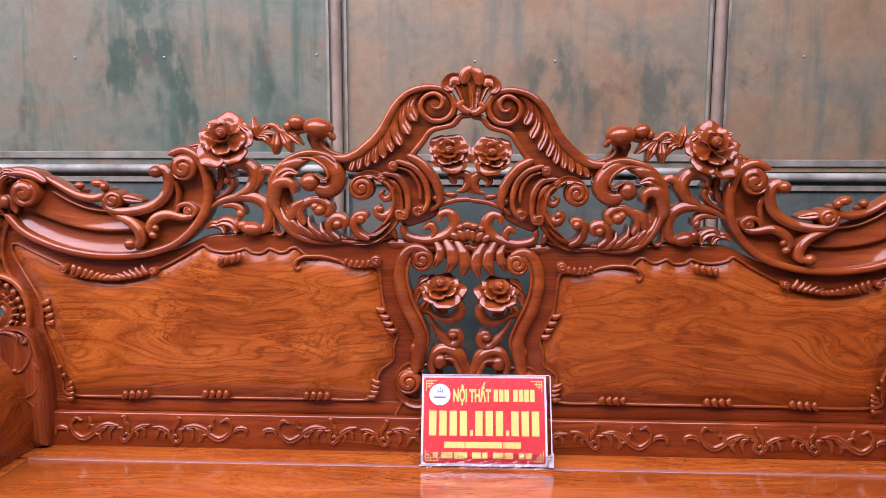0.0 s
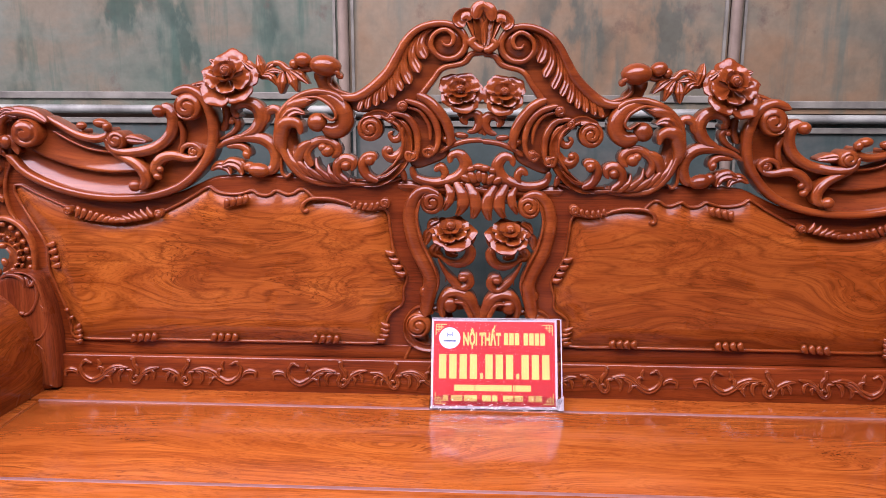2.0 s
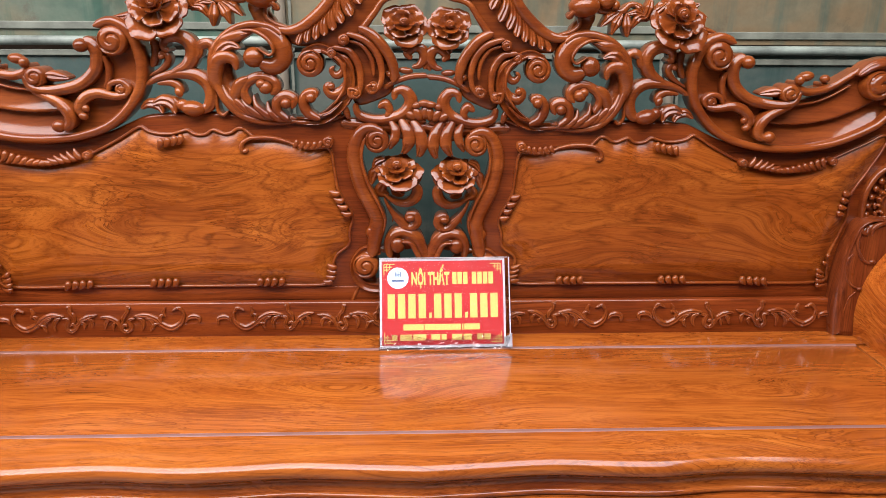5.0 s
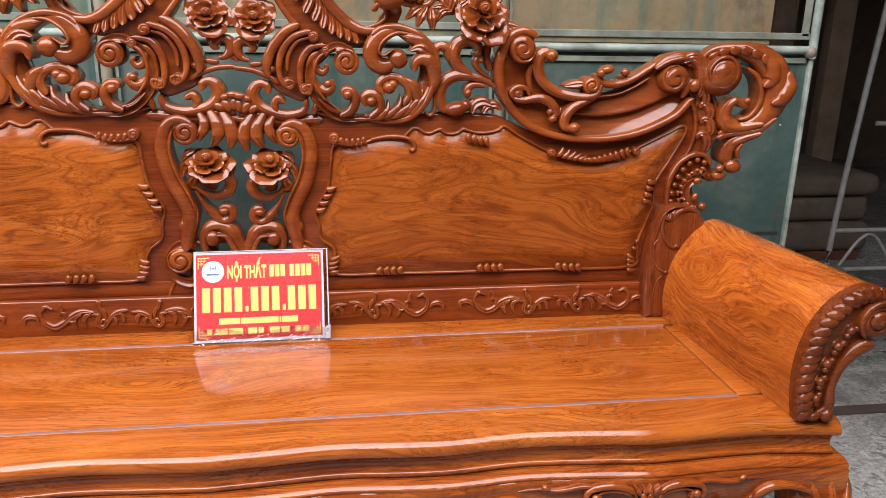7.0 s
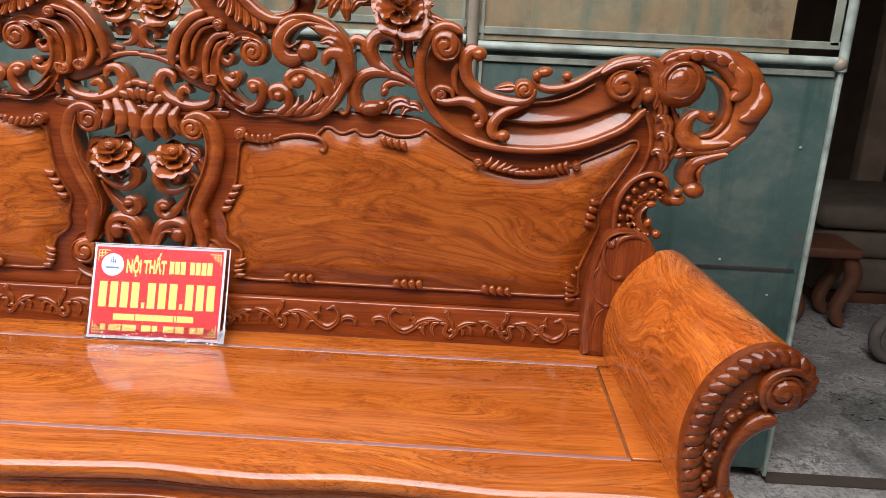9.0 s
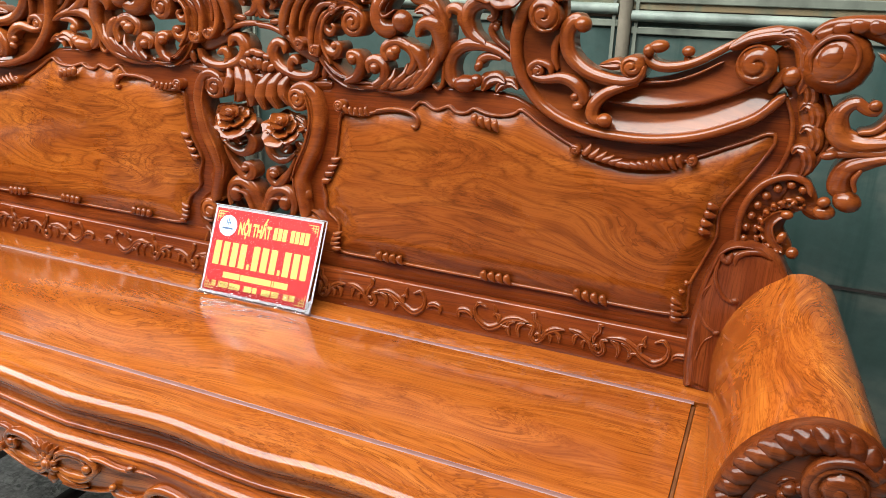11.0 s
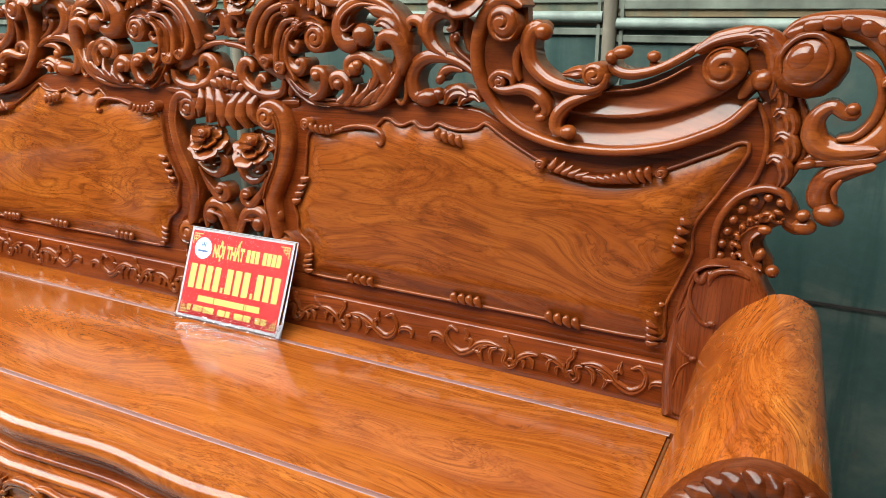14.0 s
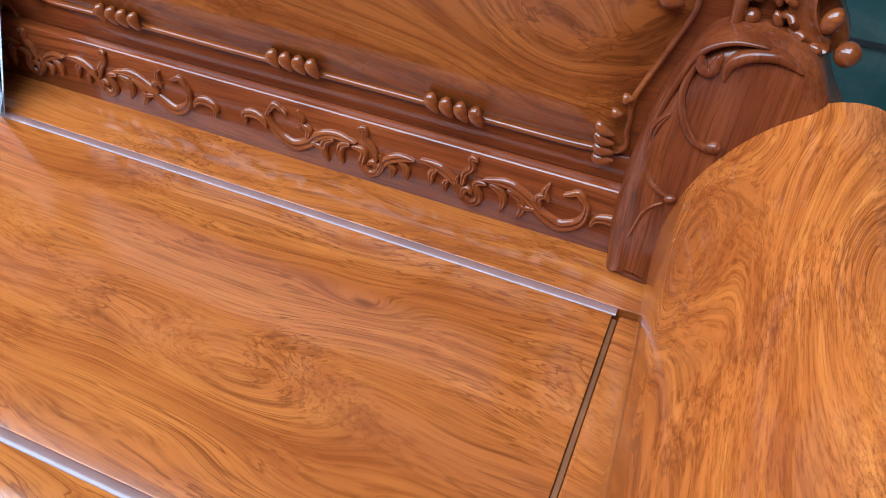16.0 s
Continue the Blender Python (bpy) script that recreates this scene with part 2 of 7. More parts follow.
SHEET_GREEN = sheet("worn_sheet_grey_green", (0.140, 0.178, 0.130), (0.180, 0.180, 0.122), (0.040, 0.112, 0.080), peel=0.70)
SHEET_LOW = sheet("worn_sheet_lower", (0.062, 0.104, 0.094), (0.120, 0.145, 0.125), (0.030, 0.072, 0.064))
PIPE = plain("painted_pipe", (0.235, 0.285, 0.250), 0.5, 0.0, 0.45, 11)
POST = plain("bare_post", (0.21, 0.185, 0.140), 0.5, 0.0, 0.4, 7)
FLANGE = plain("stained_flange", (0.165, 0.185, 0.150), 0.6, 0.0, 0.5, 9)
DARK = plain("dark_masonry", (0.06, 0.046, 0.036), 0.9, 0, 0.3, 3)
SOOTY = plain("dusty_brown_masonry", (0.21, 0.150, 0.105), 0.9, 0, 0.35, 2.2)
TIMBER = plain("dusty_timber", (0.30, 0.215, 0.150), 0.8, 0, 0.3, 6)
STEEL = plain("dark_steel", (0.050, 0.043, 0.040), 0.42, 0.4, 0.45, 14)
# sky reflected on the seat beads, put partly into this pinkish colour
BEAD_SHEEN = plain("lacquered_joint_bead", (0.22, 0.105, 0.085), 0.4, 0, 0.12, 30, 0, 0.6)
# shade of the seat's side bevel, put into a dark brown colour
GROOVE = plain("shaded_groove_wood", (0.17, 0.060, 0.018), 0.4, 0, 0.25, 20, 0, 0.6)
BRASSY = plain("scraped_bar_top", (0.30, 0.27, 0.13), 0.6, 0.2, 0.5, 25)
WHITE = plain("white_steel", (0.30, 0.30, 0.29), 0.45, 0.0, 0.2, 20)
RED = plain("red_print", (0.37, 0.004, 0.007), 0.5, 0, 0.05, 8, 0, 0.0)
YELLOW = plain("yellow_print", (0.53, 0.40, 0.105), 0.5, 0, 0.04, 20, 0, 0.0)
PAPER = plain("white_border", (0.47, 0.455, 0.48), 0.4, 0, 0.05, 20, 0, 0.3)
PALEBLUE = plain("pale_blue_print", (0.50, 0.62, 0.74), 0.4, 0, 0.05, 20, 0, 0.3)
NAVY = plain("navy_print", (0.06, 0.10, 0.2), 0.4, 0, 0.05, 20, 0, 0.3)
CLOTH = plain("dusty_cream_cover", (0.15, 0.118, 0.088), 0.9, 0, 0.2, 9)
RAWWOOD = plain("raw_red_wood", (0.15, 0.058, 0.030), 0.6, 0, 0.3, 7)
RUBBER = plain("dusty_rubber", (0.12, 0.105, 0.092), 0.8, 0, 0.3, 15)


def concrete():
    """Trodden yard concrete: pale dust, dark damp stains, scratches and grit."""
    m, nt, b = mat("concrete_floor", 0.8)
    big = noise_tex(nt, coords(nt), 0.9, 6.0, 0.6, 0.5)
    mid = noise_tex(nt, coords(nt, (1, 1, 1), (4, 2, 0)), 6.0, 7.0, 0.68, 0.6)
    fine = noise_tex(nt, coords(nt), 70, 5.0, 0.7)
    col = ramp(nt, maths(nt, "ADD", maths(nt, "MULTIPLY", big, 0.55), maths(nt, "MULTIPLY", mid, 0.45)), (0.40, (0.12, 0.123, 0.118)), (0.49, (0.32, 0.32, 0.305)), (0.57, (0.50, 0.50, 0.48)))
    scuff = ramp(nt, noise_tex(nt, coords(nt, (3, 9, 1), (1, 5, 0)), 5.0, 6.0, 0.7, 1.2), (0.54, (0, 0, 0)), (0.64, (0.55, 0.55, 0.55)))
    col = mix(nt, scuff, col, (0.09, 0.092, 0.09))
    grit = ramp(nt, noise_tex(nt, coords(nt, (1, 1, 1), (7, 3, 0)), 26.0, 5.0, 0.72, 0.8), (0.50, (0, 0, 0)), (0.57, (0.75, 0.75, 0.75)))
    col = mix(nt, maths(nt, "MULTIPLY", grit, ramp(nt, mid, (0.44, (0, 0, 0)), (0.54, (1, 1, 1)))), col, (0.115, 0.118, 0.112))
    col = mix(nt, 0.8, col, ramp(nt, fine, (0.34, (0.45, 0.45, 0.45)), (0.66, (1.25, 1.25, 1.25))), "MULTIPLY")
    nt.links.new(col, b.inputs["Base Color"])
    nt.links.new(ramp(nt, mid, (0.35, (0.45,) * 3), (0.6, (0.95,) * 3)), b.inputs["Roughness"])
    bump(nt, b, maths(nt, "ADD", mid, maths(nt, "MULTIPLY", fine, 0.35)), 0.5, 0.008)
    return m


CONCRETE = concrete()


# ---- mesh helpers ----
def part(name, bm, material, parent=None, label="", smooth=True):
    bmesh.ops.recalc_face_normals(bm, faces=bm.faces)
    me = bpy.data.meshes.new(name)
    bm.to_mesh(me)
    bm.free()
    me.materials.append(material)
    if smooth:
        me.polygons.foreach_set("use_smooth", [True] * len(me.polygons))
        me.set_sharp_from_angle(angle=radians(50))
    ob = new(name, me)
    ob.parent = parent
    return tagged(ob, label)


def empty(name, parent=None, at=(0, 0, 0)):
    ob = new(name)
    ob.parent, ob.location, ob.empty_display_size = parent, at, 0.1
    return ob


def box(bm, lo, hi, bevel=0.0, seg=2):
    lo, hi = Vector(lo), Vector(hi)
    r = bmesh.ops.create_cube(bm, size=1, matrix=Matrix.LocRotScale((lo + hi) / 2, None, hi - lo))
    if bevel:
        es = list({e for v in r["verts"] for e in v.link_edges})
        bmesh.ops.bevel(bm, geom=es, offset=bevel, segments=seg, affect="EDGES", profile=0.5)
    return bm


def rod(bm, a, b, r, r2=None, seg=14):
    a, b = Vector(a), Vector(b)
    q = (b - a).to_track_quat("Z", "Y")
    bmesh.ops.create_cone(bm, cap_ends=True, segments=seg, radius1=r, radius2=r if r2 is None else r2, depth=(b - a).length,
                          matrix=Matrix.LocRotScale((a + b) / 2, q, None))
    return bm


def spline(pts, n):
    """n points evenly spaced along a smooth curve through pts."""
    p = [np.array(q, float) for q in pts]
    if len(p) == 2:
        dense = [p[0] + (p[1] - p[0]) * k / 40 for k in range(41)]
    else:
        e = [2 * p[0] - p[1]] + p + [2 * p[-1] - p[-2]]
        dense = []
        for a, b, c, d in zip(e, e[1:], e[2:], e[3:]):
            for k in range(14):
                t = k / 14
                dense.append(0.5 * (2 * b + (c - a) * t + (2 * a - 5 * b + 4 * c - d) * t * t + (3 * b - a - 3 * c + d) * t ** 3))
        dense.append(p[-1])
    dense = np.array(dense)
    s = np.concatenate([[0], np.cumsum(np.linalg.norm(np.diff(dense, axis=0), axis=1))])
    want = np.linspace(0, s[-1], n)
    return np.stack([np.interp(want, s, dense[:, k]) for k in range(dense.shape[1])], 1), s[-1]


LEAN = 0.04


SHIFT_U = ((-0.06, 0.0), (0.0, 0.0155), (0.06, 0.028), (0.65, 0.0), (0.80, -0.002), (0.90, -0.006), (1.02, -0.015), (1.35, -0.015))
SAG_NEAR = ((0.0, 0.003), (0.13, 0.010), (0.28, 0.013), (0.38, 0.019), (0.60, 0.017))
SAG_FAR = ((0.60, 0.017), (0.75, 0.021), (0.85, 0.022), (0.95, 0.022), (1.05, 0.020), (1.15, 0.014), (1.30, 0.010))


def along(table, u):
    return float(np.interp(u, [p[0] for p in table], [p[1] for p in table]))


def uneven(u, z):
    """The hand-carved back is not quite symmetrical: its middle stands a little off centre and one half hangs lower."""
    e = along(SHIFT_U, u) * min(1, max(0, (z - 0.77) / 0.06))
    if u <= 0:
        return u + e, z
    w = min(1, max(0, (u - 0.5) / 0.15))
    near = along(SAG_NEAR, u) * min(1, max(0, (z - 0.78) / 0.12))
    far = along(SAG_FAR, u) * min(1.5, max(0, (z - 0.78) / 0.32))
    return u + e, z - near * (1 - w) - far * w


def on_back(u, z, d):
    """A place on the leaning back of the settee, d metres in front of its face."""
    u, z = uneven(u, z)
    return Vector((u, -0.006 + LEAN * (z - 0.764) - d, z))


def on_wing(u, z, d):
    """A place on the end of the back, above the arm: one end stands a little lower and further in."""
    if u < 0:
        u, z = u - 0.015, z + 0.008
    return Vector((u, -0.006 + LEAN * (z - 0.764) - d, z))


PROFILES = {
    "round": lambda v: 1 - math.sqrt(max(0, 1 - v * v)),
    "cove": lambda v: 0.55 * (1 - (v / 0.78) ** 2) if abs(v) < 0.78 else 0.9 * ((abs(v) - 0.78) / 0.22) ** 2,
    "smooth": lambda v: 0.9 * (1 - math.sqrt(max(0, 1 - v * v))),
    "leaf": lambda v: 0.85 * (1 - math.sqrt(max(0, 1 - v * v))) + 0.3 * math.exp(-(v / 0.16) ** 2),
    "rib": lambda v: 1 - math.sqrt(max(0, 1 - v * v)) + 0.20 * math.exp(-((abs(v) - 0.60) / 0.11) ** 2),
}


def band(bm, pts, hw, d=0.02, back=-0.02, prof="round", s=1, place=None, k=0, round_ends=True):
    """A carved scroll: a moulded section swept along a curve drawn on the back; hw: half widths along it."""
    place = place or on_back
    k = k or (17 if prof in ("rib", "cove") else 9)
    flat = np.array(pts, float)
    n = max(8, int(4 + len(pts) * 5))
    c, length = spline(flat, n)
    hws = np.interp(np.linspace(0, 1, n), np.linspace(0, 1, len(hw)), hw) if isinstance(hw, (tuple, list)) else np.full(n, hw)
    ds = np.interp(np.linspace(0, 1, n), np.linspace(0, 1, len(d)), d) if isinstance(d, (tuple, list)) else np.full(n, d)
    if place is on_back and c[:, 1].mean() > 1.13 and hws.max() < 0.017:
        hws, ds = hws * 1.24, ds + 0.25 * hws.max()
    tan = np.gradient(c, axis=0)
    tan /= np.linalg.norm(tan, axis=1)[:, None] + 1e-9
    rings = []
    f = PROFILES[prof]
    for i in range(n):
        w = hws[i]
        dist = min(i, n - 1 - i) * length / (n - 1)
        if round_ends and dist < w:
            q = 1 - (1 - dist / w) ** 2
            w *= max(0.25, math.sqrt(max(q, 0)))
        nx, nz = -tan[i][1], tan[i][0]
        drop = min(w * 0.95, 0.9 * (ds[i] - back))
        ring = []
        for j in range(k):
            v = -math.cos(math.pi * j / (k - 1))
            ring.append(bm.verts.new(place(s * (c[i][0] + nx * v * w), c[i][1] + nz * v * w, ds[i] - drop * f(v))))
        for v in (0.9, -0.9):
            ring.append(bm.verts.new(place(s * (c[i][0] + nx * v * w), c[i][1] + nz * v * w, back)))
        rings.append(ring)
    m = k + 2
    for a, b in zip(rings, rings[1:]):
        for j in range(m):
            bm.faces.new((a[j], a[(j + 1) % m], b[(j + 1) % m], b[j]))
    bm.faces.new(rings[0])
    bm.faces.new(rings[-1])
    return bm


def volute(bm, u, z, r, d=0.025, back=-0.02, turns=1.6, spin=1, s=1, place=None, dome=0.35, start=0.0):
    """A carved snail: a domed disc with a spiral groove cut into it."""
    place = place or on_back
    nr, na = 15, 40
    rows = []
    for i in range(nr + 1):
        q = i / nr
        row = []
        for j in range(na):
            a = 2 * math.pi * j / na
            ph = (q * turns - spin * a / (2 * math.pi) + start) % 1.0
            groove = math.exp(-((ph - 0.5) / 0.13) ** 2) * (1 if 0.18 < q < 0.93 else 0)
            h = d + r * (dome * math.sqrt(max(0, 1 - (0.97 * q) ** 2)) - dome * 0.6 - 0.17 * groove)
            row.append(place(s * (u + q * r * math.cos(a)), z + q * r * math.sin(a), h))
        rows.append(row)
    mid = bm.verts.new(rows[0][0])
    prev = None
    for row in rows[1:] + [[place(s * (u + r * math.cos(2 * math.pi * j / na)), z + r * math.sin(2 * math.pi * j / na), back) for j in range(na)]]:
        cur = [bm.verts.new(p) for p in row]
        for j in range(na):
            if prev is None:
                bm.faces.new((mid, cur[j], cur[(j + 1) % na]))
            else:
                bm.faces.new((prev[j], prev[(j + 1) % na], cur[(j + 1) % na], cur[j]))
        prev = cur
    bm.faces.new(prev)
    return bm


def lump(bm, u, z, ru, rz, turn=0.0, d=0.015, depth=None, s=1, place=None, tip=0.0):
    """A rounded carved bead, ru long and rz wide, turned by degrees, its middle d in front of the back's face; tip: how far it tapers and curls into a claw."""
    place = place or on_back
    depth = depth or min(ru, rz)
    a = radians(turn)
    r = bmesh.ops.create_uvsphere(bm, u_segments=14, v_segments=9, radius=1)
    for v in r["verts"]:
        x, y, h = v.co
        k = 1 - 1.7 * tip * x
        x, y, h = x * ru * (0.92 if tip else 1), y * rz * k + (0.9 * tip * ru * (x * x - 0.4)), h * depth * k * (0.8 if tip else 1)
        v.co = place(s * (u + x * math.cos(a) - y * math.sin(a)), z + x * math.sin(a) + y * math.cos(a), d + h)
    return bm


def slab(bm, outline, d=0.0, back=-0.03, s=1, place=None, n=None, edge=0.006):
    """A board cut to a smooth outline, with a softened front edge."""
    place = place or on_back
    pts = list(outline) + [outline[0]]
    n = n or 6 * len(outline)
    c, _ = spline(pts, n + 1) if n > 0 else (np.array(pts, float), 0)
    c = c[:-1]
    m = len(c)
    tan = np.roll(c, -1, 0) - np.roll(c, 1, 0)
    tan /= np.linalg.norm(tan, axis=1)[:, None] + 1e-9
    nor = np.stack([tan[:, 1], -tan[:, 0]], 1)
    area = np.sum(c[:, 0] * np.roll(c[:, 1], -1) - np.roll(c[:, 0], -1) * c[:, 1])
    nor *= 1 if area > 0 else -1
    levels = [(-edge, d), (-edge * 0.3, d - edge * 0.3), (0, d - edge), (0, back)]
    if edge > 0.015:
        turn = [radians(90 * k / 7) for k in range(8)]
        levels = [(edge * (math.sin(a) - 1), d - edge * (1 - math.cos(a))) for a in turn] + [(0, back)]
    rows = [[bm.verts.new(place(s * (p[0] + q[0] * o), p[1] + q[1] * o, h)) for p, q in zip(c, nor)] for o, h in levels]
    for a, b in zip(rows, rows[1:]):
        for j in range(m):
            bm.faces.new((a[j], a[(j + 1) % m], b[(j + 1) % m], b[j]))
    flat = [[Vector((p[0], p[1], 0)) for p in c]]
    for row in (rows[0], rows[-1]):
        for tri in geometry.tessellate_polygon(flat):
            bm.faces.new([row[k] for k in tri])
    return bm


def petal(u, z, a0, rad, wide, height, cup, curl, point, r, d, s, tilt):
    """One carved petal: a hollow shell that rises from the bud to a turned-out, wavy lip."""
    bm = B()
    na, nb = 13, 9
    front, rear = [], []
    for i in range(nb):
        q = i / (nb - 1)
        f_row, r_row = [], []
        for j in range(na):
            e = 2 * j / (na - 1) - 1
            a = a0 + e * wide * (0.30 + 0.70 * math.sin(min(1, q * 1.1) * math.pi * 0.5))
            rr = rad * q * (1 - 0.20 * abs(e) ** 2.5 + q * q * (point * math.exp(-(e / 0.28) ** 2) + 0.022 * math.cos(8.5 * e)))
            rim = max(q, 0.80 * abs(e) ** 2 * min(1, 1.6 * q))
            h = height + cup * rim ** 2.4 - curl * max(0, (q - 0.84) / 0.16) ** 2 + 0.04 * r * q * math.cos(6.0 * e)
            x, y = rr * math.cos(a), rr * math.sin(a)
            for row, dh in ((f_row, 0), (r_row, -0.09 * r)):
                y2 = y * math.cos(tilt) + (h + dh) * math.sin(tilt)
                h2 = (h + dh) * math.cos(tilt) - y * math.sin(tilt)
                row.append(bm.verts.new(on_back(s * (u + x), z + y2, d + h2)))
        front.append(f_row)
        rear.append(r_row)
    for g in (front, rear):
        for a, b in zip(g, g[1:]):
            for j in range(na - 1):
                bm.faces.new((a[j], a[j + 1], b[j + 1], b[j]))
    rim_f = [w[0] for w in front] + front[-1][1:] + [w[-1] for w in front[::-1]][1:]
    rim_r = [w[0] for w in rear] + rear[-1][1:] + [w[-1] for w in rear[::-1]][1:]
    for a, b, c, e in zip(rim_f, rim_f[1:], rim_r[1:], rim_r):
        bm.faces.new((a, b, c, e))
    return bm


def rose(parent, u, z, r, d=0.03, s=1, tilt=0.0, turn=0.0, label=""):
    """A full carved rose: three whorls of hollow petals round a coiled bud. tilt: how far it faces up, in radians."""
    up = 0.60 * r
    bud = volute(B(), u, z + up * math.sin(tilt), r * 0.20, d + up * math.cos(tilt), d - 0.1 * r, 1.6, 1, s, None, 0.8)
    ob = part("rose", bud, CARVED, parent, label)
    for count, rad, wide, height, cup, curl, point, off in ((5, 1.02, 0.72, -0.04, 0.20, 0.10, 0.035, 0.3), (5, 0.72, 0.68, 0.12, 0.26, 0.08, 0.01, 0.95), (3, 0.42, 1.12, 0.30, 0.34, 0.03, 0.0, 0.2)):
        for k in range(count):
            a = turn + off + k * 2 * math.pi / count
            big = 1 + 0.09 * math.sin(3 * a + 7 * u)
            part("petal", petal(u, z, a, r * rad * big, wide, height * r, cup * r, curl * r, point * (1 + math.sin(5 * a + 3 * u)), r, d, s, tilt), CARVED, ob)
    return ob


def loft(bm, top, low, rise, back=-0.03, s=1, n=60, k=25):
    """A carved shell between an upper and a lower edge line; rise(v, t): how far it stands out, v from top to low, t along it."""
    a, _ = spline(top, n)
    b, _ = spline(low, n)
    rows = []
    for i in range(n):
        row = []
        for j in range(k):
            v = j / (k - 1)
            p = a[i] + (b[i] - a[i]) * v
            row.append(bm.verts.new(on_back(s * p[0], p[1], rise(v, i / (n - 1)))))
        for p in (b[i], a[i]):
            row.append(bm.verts.new(on_back(s * p[0], p[1], back)))
        rows.append(row)
    m = k + 2
    for p, q in zip(rows, rows[1:]):
        for j in range(m):
            bm.faces.new((p[j], p[(j + 1) % m], q[(j + 1) % m], q[j]))
    bm.faces.new(rows[0])
    bm.faces.new(rows[-1])
    return bm


def stepped(v, t):
    """Two hollow laps, each sweeping out towards its lower edge; the upper one begins where the crescent turns along the back."""
    f = min(1, 8 * t, 12 * (1 - t))
    mid = 0.50 + 0.14 * min(1, max(0, (t - 0.45) / 0.4))
    two = min(1, max(0, (t - 0.36) / 0.10))
    one = 0.014 * v ** 1.7
    if v < mid:
        q = v / mid
        both = -0.002 + 0.016 * q ** 1.7 - 0.006 * max(0, (q - 0.90) / 0.10) ** 2
    else:
        q = (v - mid) / (1 - mid)
        both = -0.004 + 0.016 * q ** 1.4
    return -0.008 + f * (one * (1 - two) + both * two)


def B():
    return bmesh.new()


# ---- setting: yard floor, sheet-steel gate, dark workshop behind ----
def setting(name, bm, material, label, category, smooth=False):
    return tagged(part(name, bm, material, None, label, smooth), category=category, kind="structure")


WALL_Y = 0.47
g = B()
bmesh.ops.create_grid(g, x_segments=60, y_segments=60, size=60)
for v in g.verts:
    v.co.z = 0.0
setting("ground", g, CONCRETE, "worn grey concrete yard floor with dust and stains", "floor")
setting("gate_track", box(B(), (1.70, 0.478, 0.001), (7.0, 0.535, 0.006)), DARK, "dark sunken gate track crossing the concrete floor", "track")

# gate: posts, rails and sheets are parts of it
gate = tagged(empty("gate", None, (0, WALL_Y, 0)), "old sheet-steel gate with worn paint and pipe frame", "gate", kind="structure")
XL, XR = -2.10, 1.685
RAIL = 1.300
for a, b in ((XL + 0.03, -0.395), (-0.365, 0.695), (0.725, 1.545)):
    part("upper_sheet", box(B(), (a, 0.010, RAIL - 0.005), (b, 0.014, 3.0)), SHEET_GREEN if a < -1 else SHEET_UP, gate, "beige sheet steel with worn green paint", False)
for a, b in ((XL + 0.03, -0.395), (-0.365, 0.695), (0.725, XR - 0.005)):
    part("lower_sheet", box(B(), (a, 0.012, 0.05), (b, 0.016, RAIL - 0.025)), SHEET_LOW, gate, "dark blue-green sheet steel with scuffs", False)
for x in (XL, -0.38, 0.71):
    part("post", rod(B(), (x, 0.0, 0.01), (x, 0.0, 3.0), 0.015, seg=18), POST, gate, "weathered steel pipe post")
    g = B()
    for dx in (-0.026, 0.026):
        box(g, (x + dx - 0.004, 0.002, 0.03), (x + dx + 0.004, 0.012, 3.0))
    part("post_flange", g, FLANGE, gate, "", False)
part("end_post", rod(B(), (XR, 0.0, RAIL - 0.045), (XR, 0.0, 3.0), 0.013, seg=18), PIPE, gate, "pale scuffed pipe post at the gate's end")
part("post_flange", box(B(), (XR - 0.040, 0.004, RAIL + 0.02), (XR - 0.017, 0.010, 3.0), 0.001), FLANGE, gate, "", False)
part("weld_collar", lump(B(), XR - 0.006, RAIL - 0.026, 0.019, 0.021, 0, 0.0, 0.019, 1, lambda u, w, d: Vector((u, -d, w))), POST, gate, "lumpy rusted weld")
part("folded_edge", box(B(), (XR - 0.004, -0.004, 0.03), (XR + 0.008, 0.016, RAIL - 0.030), 0.003), PIPE, gate, "pale scuffed folded edge of the sheet")
for a, b, rz in ((XL + 0.016, -0.396, RAIL), (-0.364, 0.694, RAIL - 0.006), (0.726, XR - 0.012, RAIL - 0.020)):
    part("rail", rod(B(), (a, 0.002, rz), (b, 0.002, rz), 0.0125, seg=18), PIPE, gate, "weathered pipe rail")
    g = B()
    for z, h in ((rz + 0.040, 0.010), (rz - 0.032, 0.008)):
        box(g, (a, 0.004, z - h), (b, 0.013, z + h), 0.002)
    part("rail_flange", g, FLANGE, gate, "", False)
part("seam", box(B(), (0.73, 0.008, 0.695), (XR - 0.02, 0.013, 0.702)), STEEL, gate, "", False)
for x, z in ((-0.892, 1.625), (-1.16, 1.625), (-0.44, 1.63), (0.02, 1.61), (0.25, 1.61), (0.95, 1.62), (1.25, 1.60), (1.45, 0.72), (1.60, 0.62), (1.62, 1.05)):
    part("rivet", lump(B(), x, z, 0.004, 0.004, 0, 0.0, 0.003, 1, lambda u, w, d: Vector((u, 0.009 - d, w))), PIPE, gate)

# workshop behind the gate
setting("wall_north", box(B(), (-8, 5.6, 0), (8, 5.8, 3.6)), SOOTY, "dark masonry rear wall of the workshop", "wall")
setting("wall_east", box(B(), (6.2, 0.55, 0), (6.4, 5.6, 3.6)), SOOTY, "dark masonry side wall of the workshop", "wall")
setting("wall_west", box(B(), (-6.4, 0.55, 0), (-6.2, 5.6, 3.6)), SOOTY, "dark masonry side wall of the workshop", "wall")
